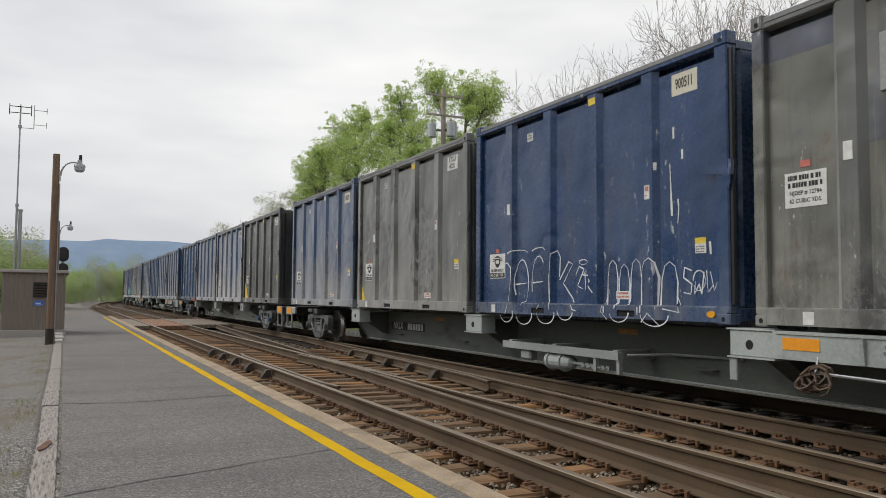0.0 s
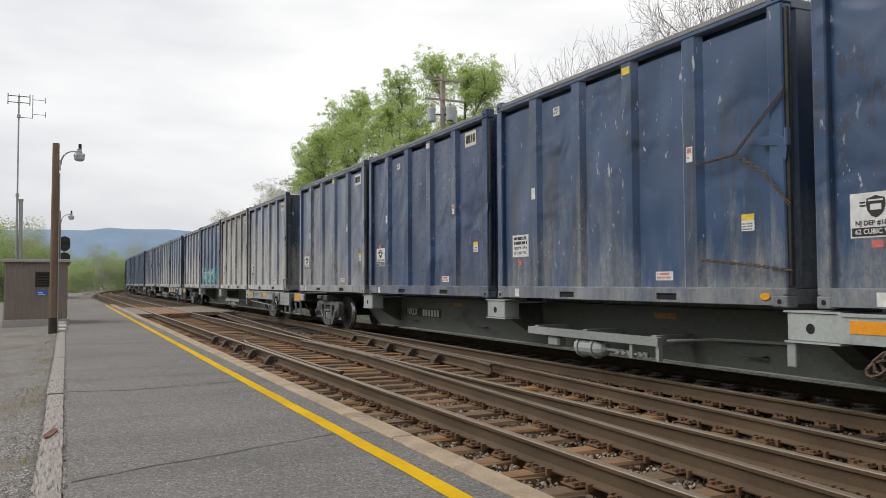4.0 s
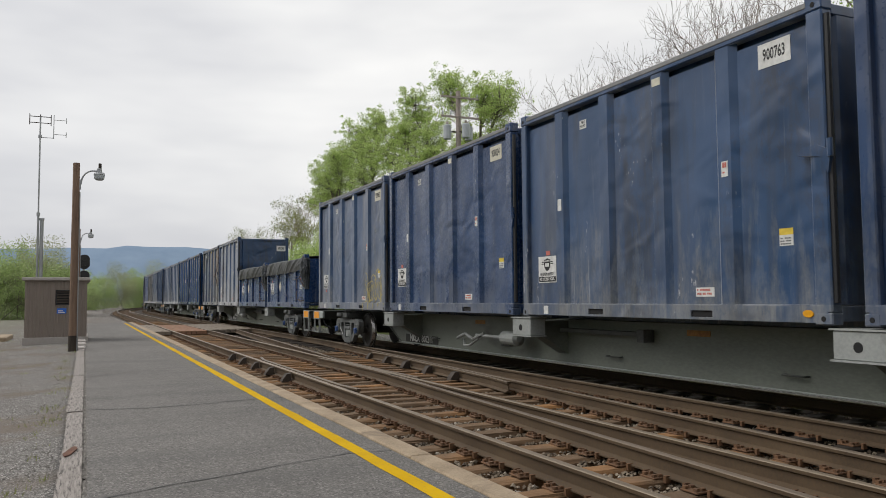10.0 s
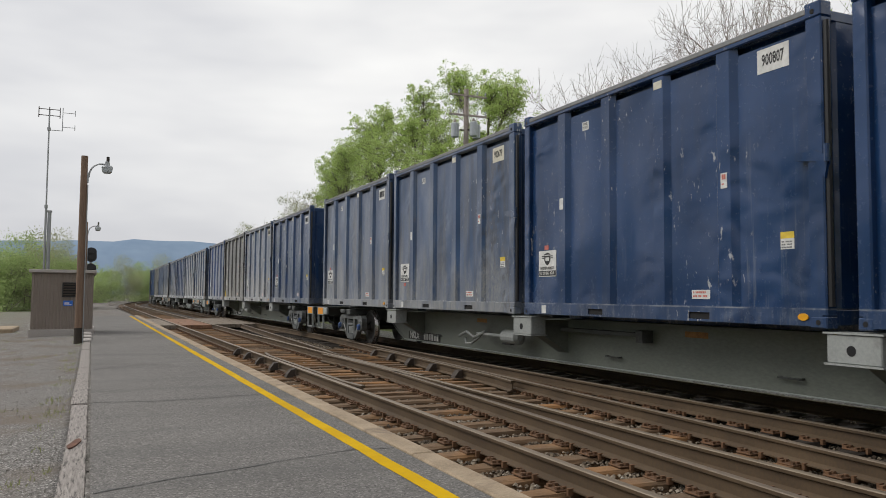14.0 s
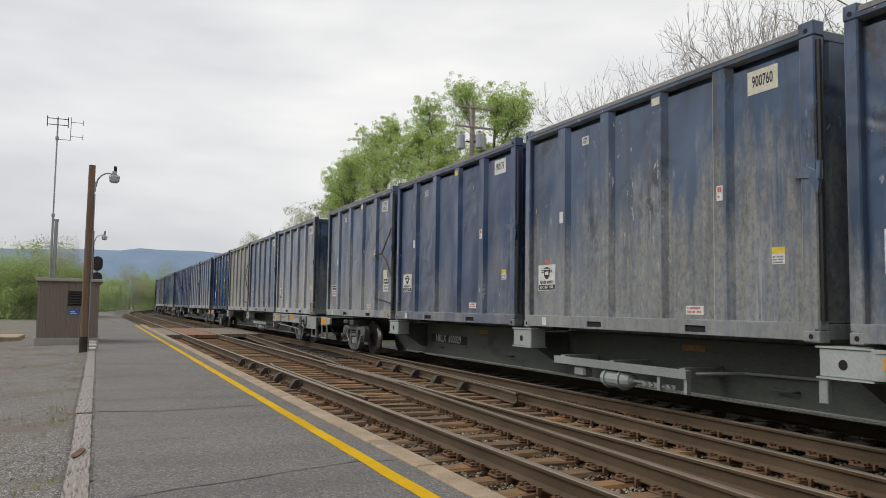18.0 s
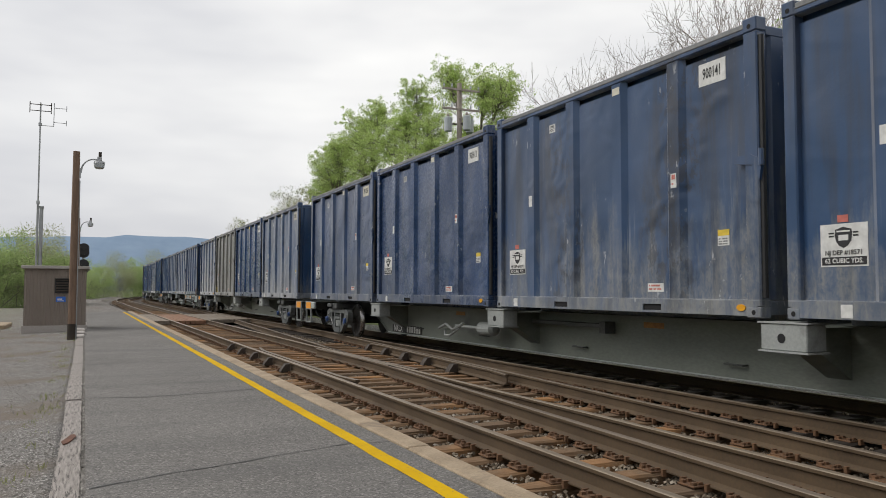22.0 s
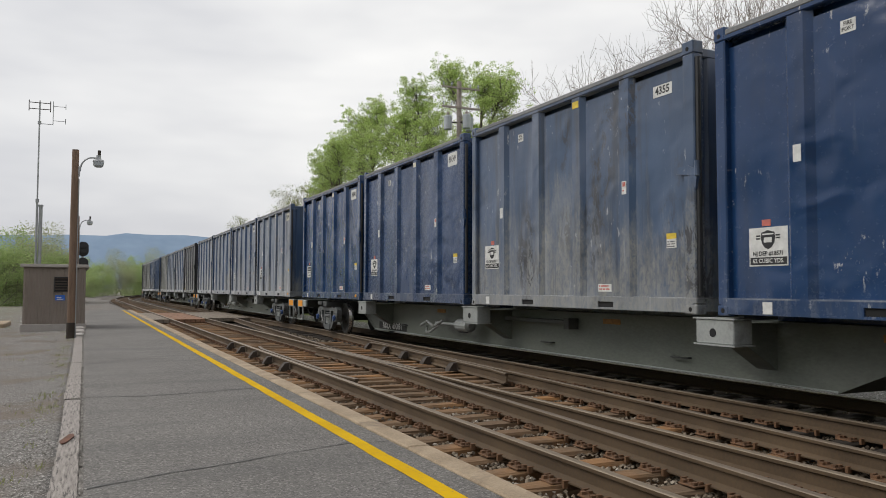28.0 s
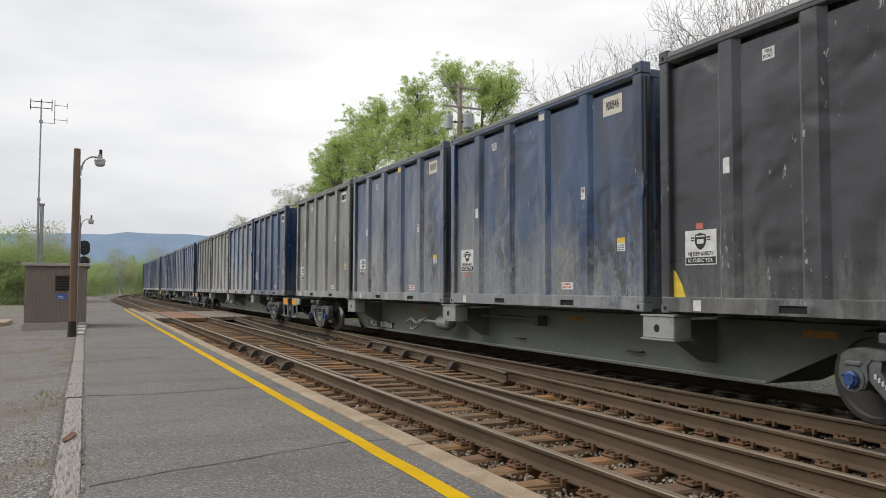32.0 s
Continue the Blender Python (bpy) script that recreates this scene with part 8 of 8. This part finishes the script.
thick = [make_bush("bush", "large dense green bush close behind the tracks", 90 + i, 7, 6, ("leaf_deep", "leaf_fresh")[i], 85000, 0.038, G3) for i in range(2)]
far = [make_bush("far_tree", "soft green tree in the distance, haze put into its leaves, leafy to the ground", 100 + i, (8, 9, 8.5)[i], 6.5, ("leaf_far_hazed", "leaf_haze", "leaf_far_hazed")[i], 11000, 0.10, G4) for i in range(3)]

plant(leafy, [(20, 60, 0.62), (21, 52, 0.66), (20, 44, 0.62), (21, 39, 0.6), (22, 56, 0.7), (23, 47, 0.7)], 1)
G = lambda x, y: lay(across(x, y), y)
TL = "tall tree with an open crown of light green spring leaves"
lobed_tree(TL, 5, (18, 36.2, G(18, 36.2)), 6.2, [(18, 38.8, 13.5, 1.35), (18.2, 33.7, 11.3, 1.6), (17.6, 35.4, 9.6, 1.2), (18.6, 34.0, 9.2, 1.3), (18.2, 34.6, 12.2, 1.2)], "leaf_bright", G1)
lobed_tree(TL, 6, (18.3, 44.5, G(18.3, 44.5)), 6.0, [(18, 43.8, 13.7, 1.25), (18.4, 42.2, 11.6, 1.5), (17.8, 47.6, 11.8, 1.6), (18, 45.5, 12.2, 1.2), (17.6, 44, 9.8, 1.7), (18, 40.6, 10.0, 1.4)], "leaf_bright", G1)
lobed_tree(TL, 7, (18.2, 52.5, G(18.2, 52.5)), 6.2, [(18, 50.6, 14.2, 1.35), (18.2, 55.3, 14.0, 1.3), (17.8, 54.4, 12.2, 1.8), (17.8, 50.4, 11.9, 1.8), (17.6, 52.6, 10.2, 2.0)], "leaf_bright", G1)
lobed_tree(TL, 8, (17.3, 57, G(17.3, 57)), 5.6, [(17, 59.6, 11.6, 1.5), (17.2, 56.2, 11.6, 1.8), (17.4, 57.5, 12.6, 1.3), (16.8, 57.5, 10.0, 1.9), (17, 60.6, 9.9, 1.2)], "leaf_bright", G1)
plant(bud, [(18, 75, 1.1), (20, 68, 1.0), (17, 93, 0.95), (18, 104, 0.9), (21, 82, 1.0), (16, 125, 0.8)], 2)
rr = random.Random(12)


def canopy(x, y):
    """Height scale of a bare tree: its top is fitted to the skyline seen from the camera."""
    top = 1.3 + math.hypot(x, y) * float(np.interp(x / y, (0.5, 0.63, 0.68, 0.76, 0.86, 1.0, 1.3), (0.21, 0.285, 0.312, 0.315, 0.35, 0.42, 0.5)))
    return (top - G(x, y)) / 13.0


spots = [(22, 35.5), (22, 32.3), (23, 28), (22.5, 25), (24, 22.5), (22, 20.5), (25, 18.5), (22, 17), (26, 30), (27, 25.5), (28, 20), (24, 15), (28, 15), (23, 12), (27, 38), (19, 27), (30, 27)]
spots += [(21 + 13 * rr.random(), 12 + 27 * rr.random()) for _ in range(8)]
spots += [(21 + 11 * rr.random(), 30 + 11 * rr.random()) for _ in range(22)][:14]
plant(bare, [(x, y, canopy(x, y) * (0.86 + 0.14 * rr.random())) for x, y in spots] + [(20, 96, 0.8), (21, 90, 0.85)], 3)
plant(thick, [(20, 16.5, 1.3), (19.5, 21, 1.0), (19.5, 25, 0.95), (23, 18.5, 1.4), (21, 12, 1.35), (19, 29, 0.9), (19.5, 33, 0.9), (21.5, 20, 1.25), (21.5, 15, 1.45), (22, 23.5, 1.1), (22.5, 27.5, 1.05)], 7)
plant(bush, [(22, 23, 1.1), (22, 28, 1.1), (21, 34, 1.1), (18, 29, 0.9), (18, 34.5, 0.9), (15.5, 38, 1.0), (15.5, 43, 1.05), (15.5, 48, 1.1), (15.5, 53, 1.1), (15.5, 58, 1.1), (15.5, 63, 1.0), (16, 69, 1.0),
             (16, 76, 0.9), (20, 38, 1.1), (16, 84, 0.9), (16, 92, 0.9), (17, 101, 0.9), (20, 8, 1.1), (22, 5, 1.2)], 4)
plant(bush, [(20.5, 36.5, 1.25), (20.5, 40, 1.35), (20, 43.5, 1.4), (20, 47.5, 1.45), (20, 52, 1.5), (19.5, 56.5, 1.45), (19, 61, 1.3), (18.5, 66, 1.1)], 14)
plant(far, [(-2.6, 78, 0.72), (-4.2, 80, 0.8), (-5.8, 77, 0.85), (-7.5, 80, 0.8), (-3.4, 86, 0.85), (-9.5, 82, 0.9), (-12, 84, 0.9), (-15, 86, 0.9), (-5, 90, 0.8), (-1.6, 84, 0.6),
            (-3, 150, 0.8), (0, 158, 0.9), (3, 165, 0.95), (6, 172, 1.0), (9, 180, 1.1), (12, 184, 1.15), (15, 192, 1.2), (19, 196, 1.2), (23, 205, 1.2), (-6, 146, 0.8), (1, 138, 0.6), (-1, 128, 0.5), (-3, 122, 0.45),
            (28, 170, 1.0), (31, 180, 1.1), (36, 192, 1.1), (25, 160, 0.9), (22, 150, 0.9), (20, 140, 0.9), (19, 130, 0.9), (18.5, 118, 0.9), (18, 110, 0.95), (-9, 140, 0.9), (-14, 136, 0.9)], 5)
# unseen rows left of and behind the camera, added to darken the containers' reflections
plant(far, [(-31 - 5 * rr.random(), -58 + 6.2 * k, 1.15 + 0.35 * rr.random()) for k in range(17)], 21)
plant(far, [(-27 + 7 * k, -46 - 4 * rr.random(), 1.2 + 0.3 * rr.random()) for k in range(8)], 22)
drop(*leafy, *bare, *bud, *bush, *thick, *far)

# ---- kerb stones, ties and loose stones ----
def kerb():
    root = thing("platform_kerb", "weathered tan kerb along the platform edge", "kerb", kind="structure")
    ends = [-14, -11, -8, -5, -2, 1, 3.6, 6.13, 8.8, 12.4, 16, 19.6, 23.2, 26.8, 30.4, 34, 37.6, 41.2, 44.8, 48.4, 52]
    r = random.Random(2)
    for a, b in zip(ends, ends[1:]):
        ob = part("kerb_stone", boxes((KERB_IN + 0.002, KERB_OUT, a + 0.005, b - 0.005, -0.55, 0.022), bev=0.014), M["kerb"], root)
        ob.location = (r.uniform(-0.004, 0.004), 0, r.uniform(-0.004, 0.003))


kerb()


def ties():
    r = random.Random(5)
    near = thing("near_track_ties", "dusty brown wooden ties under the near track and crossover", "railway ties", kind="structure")
    # the far ties carry the train's shade in their colour
    far_t = thing("far_track_ties", "wooden ties under the train's track, darkened in colour for its shade", "railway ties", kind="structure")
    meshes = {}

    def tie(x0, x1, y, parent):
        key = (round(x1 - x0, 1), r.randrange(4), parent is far_t)
        if key not in meshes:
            bm, h = bmesh.new(), key[0] / 2
            rows = []
            for k in range(9):
                x = -h + 2 * h * k / 8
                j = lambda q: r.uniform(-q, q)
                worn = 0.022 if k in (0, 8) else 0.0
                rows.append([bm.verts.new(p) for p in ((x, -0.115, -0.36), (x, -0.112 + j(0.008), -0.215 + j(0.014)), (x + j(0.02), -0.098 + worn + j(0.012), -0.189 - worn * 0.5 + j(0.003)), (x, j(0.03), -0.188 + j(0.002)),
                                                       (x + j(0.02), 0.098 - worn + j(0.012), -0.189 - worn * 0.5 + j(0.003)), (x, 0.112 + j(0.008), -0.215 + j(0.014)), (x, 0.115, -0.36))])
            for p, q in zip(rows, rows[1:]):
                for i in range(6):
                    bm.faces.new([p[i + 1], p[i], q[i], q[i + 1]])
            bm.faces.new(rows[0])
            bm.faces.new(rows[-1][::-1])
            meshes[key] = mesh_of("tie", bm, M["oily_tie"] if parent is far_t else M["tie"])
        ob = part("tie", meshes[key], None, parent)
        ob.location, ob.rotation_euler = ((x0 + x1) / 2 + r.uniform(-0.05, 0.05), y, r.uniform(-0.012, 0.01)), (0, 0, radians(r.uniform(-0.8, 0.8)))
    plate = mesh_of("tie_plate", plate_bm(), M["plate"], M["iron"])
    for p in plate.polygons:
        p.material_index = int(abs(p.center.y) > 0.11 and p.center.z < 0)
    y = 2.2
    while y < 60:
        left = NEAR_L - 0.53
        if y < 22:
            tie(left, 6.3 + 0.02 * y, y, near)
        elif y < 38:
            tie(left, 5.55, y, near)
        else:
            tie(left, 5.55, y, near)
        if y < 40:
            xs = [NEAR_L, NEAR_R] + ([cross_l(y), cross_r(y)] if y < 23 and not 12.5 < y < 17 else [])
            for x in xs:
                ob = part("tie_plate", plate, None, near)
                ob.location, ob.rotation_euler = (x, y, -0.186), (0, 0, radians(r.uniform(-1, 1)))
        y += 0.53
    y = 3.0
    while y < 32:
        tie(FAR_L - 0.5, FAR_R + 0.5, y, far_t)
        if y < 16:
            ob = part("tie_plate", plate, None, far_t)
            ob.location = (FAR_L, y, -0.186)
        y += 0.53
    # the rest, joined
    vv, ff = [], []
    for x0, x1, ya, yb in ((NEAR_L - 0.53, 5.55, 60, 400), (FAR_L - 0.5, FAR_R + 0.5, 32.2, 400), (NEAR_L - 0.53, 5.55, -150, 2.1), (FAR_L - 0.5, FAR_R + 0.5, -150, 2.9)):
        a = ya
        while a < yb:
            o = len(vv)
            for dy in (-0.11, 0.11):
                for x, z in ((x0, -0.35), (x0, -0.19), (x1, -0.19), (x1, -0.35)):
                    p, th = on_line(a, x, z)
                    vv.append(p + Vector((math.sin(th), math.cos(th), 0)) * dy)
            ff += [(o, o + 1, o + 5, o + 4), (o + 1, o + 2, o + 6, o + 5), (o + 2, o + 3, o + 7, o + 6), (o, o + 3, o + 2, o + 1), (o + 4, o + 5, o + 6, o + 7)]
            a += 0.53
    tagged(new("distant_ties", raw_mesh("distant_ties", vv, ff, M["tie"])), "brown wooden ties running into the distance", "railway ties", kind="stuff")


def plate_bm():
    bm = boxes((-0.18, 0.18, -0.095, 0.095, 0.0, 0.016), bev=0.004)
    for sx in (-1, 1):
        for dx in (0.095, 0.15):
            for dy in (-0.06, 0.06):
                box(bm, sx * dx - 0.018, sx * dx + 0.018, dy - 0.018, dy + 0.018, 0.014, 0.038)
        # rail anchors gripping the foot beside the tie
        for dy in (-0.135, 0.135):
            box(bm, min(sx * 0.05, sx * 0.105), max(sx * 0.05, sx * 0.105), dy - 0.014, dy + 0.014, -0.02, 0.036)
    return bm


ties()


def stones():
    """Loose ballast lying between the ties."""
    rng = np.random.default_rng(9)
    n = 60000
    x = rng.uniform(2.75, 9.6, n)
    y = 3 + 27 * rng.uniform(0, 1, n) ** 1.6
    ph = ((y - 2.2) / 0.53) % 1.0
    keep = ((np.abs(ph - 0.5) < 0.29) | (x > 6.3)) & ((x < 6.8) | (rng.uniform(0, 1, n) < 0.25))
    for rx in (NEAR_L, NEAR_R):
        keep &= np.abs(x - rx) > 0.09
    x, y = x[keep], y[keep]
    base = np.array(((1, 0, -0.3), (-0.4, 0.9, -0.35), (-0.6, -0.8, -0.25), (0.15, 0.1, 0.85), (0.5, 0.75, 0.3), (0.35, -0.9, 0.35), (-0.95, 0.05, 0.4)))
    tri = ((0, 4, 3), (4, 1, 6), (4, 6, 3), (6, 2, 5), (6, 5, 3), (5, 0, 3), (0, 1, 4), (1, 2, 6), (2, 0, 5))
    vv, ff = [], []
    for i in range(len(x)):
        s = rng.uniform(0.011, 0.027)
        t = rng.uniform(0, 6.28)
        ca, sa = math.cos(t), math.sin(t)
        b = base * rng.uniform(0.7, 1.25, base.shape) * s
        o = len(vv)
        for p in b:
            vv.append((x[i] + p[0] * ca - p[1] * sa, y[i] + p[0] * sa + p[1] * ca, -0.243 + s * 0.5 + p[2]))
        ff += [tuple(o + k for k in f) for f in tri]
    tagged(new("loose_ballast", raw_mesh("loose_ballast", vv, ff, M["stone"])), "loose grey and brown ballast stones between the ties", "stones", kind="stuff")


stones()


def lot_stones():
    """Gravel that lies loose on the lot and in the gap beside the timbers."""
    rng = np.random.default_rng(19)
    base = np.array(((1, 0, -0.3), (-0.4, 0.9, -0.35), (-0.6, -0.8, -0.25), (0.15, 0.1, 0.8), (0.5, 0.75, 0.3), (0.35, -0.9, 0.35), (-0.95, 0.05, 0.4)))
    tri = ((0, 4, 3), (4, 1, 6), (4, 6, 3), (6, 2, 5), (6, 5, 3), (5, 0, 3), (0, 1, 4), (1, 2, 6), (2, 0, 5))
    vv, ff = [], []
    for i in range(9000):
        gap = i < 2200
        x = rng.uniform(0.008, 0.055) if gap else -0.2 - 3.2 * rng.uniform(0, 1) ** 1.5
        y = 4 + 20 * rng.uniform(0, 1) ** 1.7
        z = -0.012 if gap else lay(x, y)
        s = rng.uniform(0.008, 0.016) if gap else rng.uniform(0.004, 0.010)
        t = rng.uniform(0, 6.28)
        ca, sa = math.cos(t), math.sin(t)
        o = len(vv)
        for p in base * rng.uniform(0.7, 1.25, base.shape) * s:
            vv.append((x + p[0] * ca - p[1] * sa, y + p[0] * sa + p[1] * ca, z + s * 0.25 + p[2]))
        ff += [tuple(o + k for k in f) for f in tri]
    tagged(new("loose_gravel", raw_mesh("loose_gravel", vv, ff, M["lot_stone"])), "loose grey gravel beside the platform timbers", "gravel", kind="stuff")


lot_stones()


def weeds():
    """Thin grass and weeds in the lot, thickest beside the timbers."""
    rng = np.random.default_rng(29)
    vv, ff = [], []
    for i in range(420):
        y = 6 + 34 * rng.uniform(0, 1) ** 0.9
        x = -0.24 - (0.25 * rng.uniform() if i % 4 == 0 else 4.6 * rng.uniform())
        if noise.noise((x * 0.7, y * 0.35, 4.0)) < 0.02 and i % 4:
            continue
        for _ in range(rng.integers(5, 15)):
            a, h = rng.uniform(0, 6.28), rng.uniform(0.015, 0.06)
            bx, by = x + rng.normal(0, 0.05), y + rng.normal(0, 0.07)
            z = lay(bx, by) - 0.004
            dx, dy = math.cos(a) * 0.004, math.sin(a) * 0.004
            o = len(vv)
            vv += [(bx - dx, by - dy, z), (bx + dx, by + dy, z), (bx + rng.normal(0, 0.02), by + rng.normal(0, 0.02), z + h)]
            ff.append((o, o + 1, o + 2))
    tagged(new("weeds", raw_mesh("weeds", vv, ff, M["leaf_olive"])), "thin grass and weeds in the gravel lot", "weeds", kind="stuff")


weeds()

# ---- motion ----
def car_pose(a, z):
    """Pose of something whose middle is a metres along the train's track."""
    p, _ = on_line(a - 8.5, TRAIN_X)
    q, _ = on_line(a + 8.5, TRAIN_X)
    m = (p + q) / 2
    th = math.atan2(q.x - p.x, q.y - p.y)
    return pose(m.x, m.y, z, 0, 0, -math.degrees(th))


def motions():
    times = [k * 1.0 for k in range(33)]
    travel = [(t, progress(t)) for t in times]
    for car, off in CARS:
        walk(car, [(t, car_pose(s + off, 0.0)) for t, s in travel])
    for k, (load, off) in enumerate(LOADS):
        mid = CARS[k // 4][1]
        rel = pose(0, off - mid, DECK)
        walk(load, [(t, car_pose(s + mid, 0.0) @ rel) for t, s in travel])
    # wheels roll without slip; every wheelset of one end turns alike
    shared = {}
    for car, _ in CARS:
        for truck in car.children:
            if not truck.name.startswith("truck"):
                continue
            for ws in truck.children:
                if not ws.name.startswith("wheelset"):
                    continue
                y = round(ws.location.y, 3)
                if y not in shared:
                    rows = []
                    for f in range(0, 961):
                        t = f / FPS
                        rows.append((t, pose(0, y, 0.457) @ Matrix.Rotation((progress(0) - progress(t)) / 0.457, 4, "X")))
                    walk(ws, rows)
                    shared[y] = ws.animation_data
                else:
                    ws.rotation_mode = "QUATERNION"
                    ws.animation_data_create()
                    ws.animation_data.action = shared[y].action
                    ws.animation_data.action_slot = shared[y].action_slot


motions()
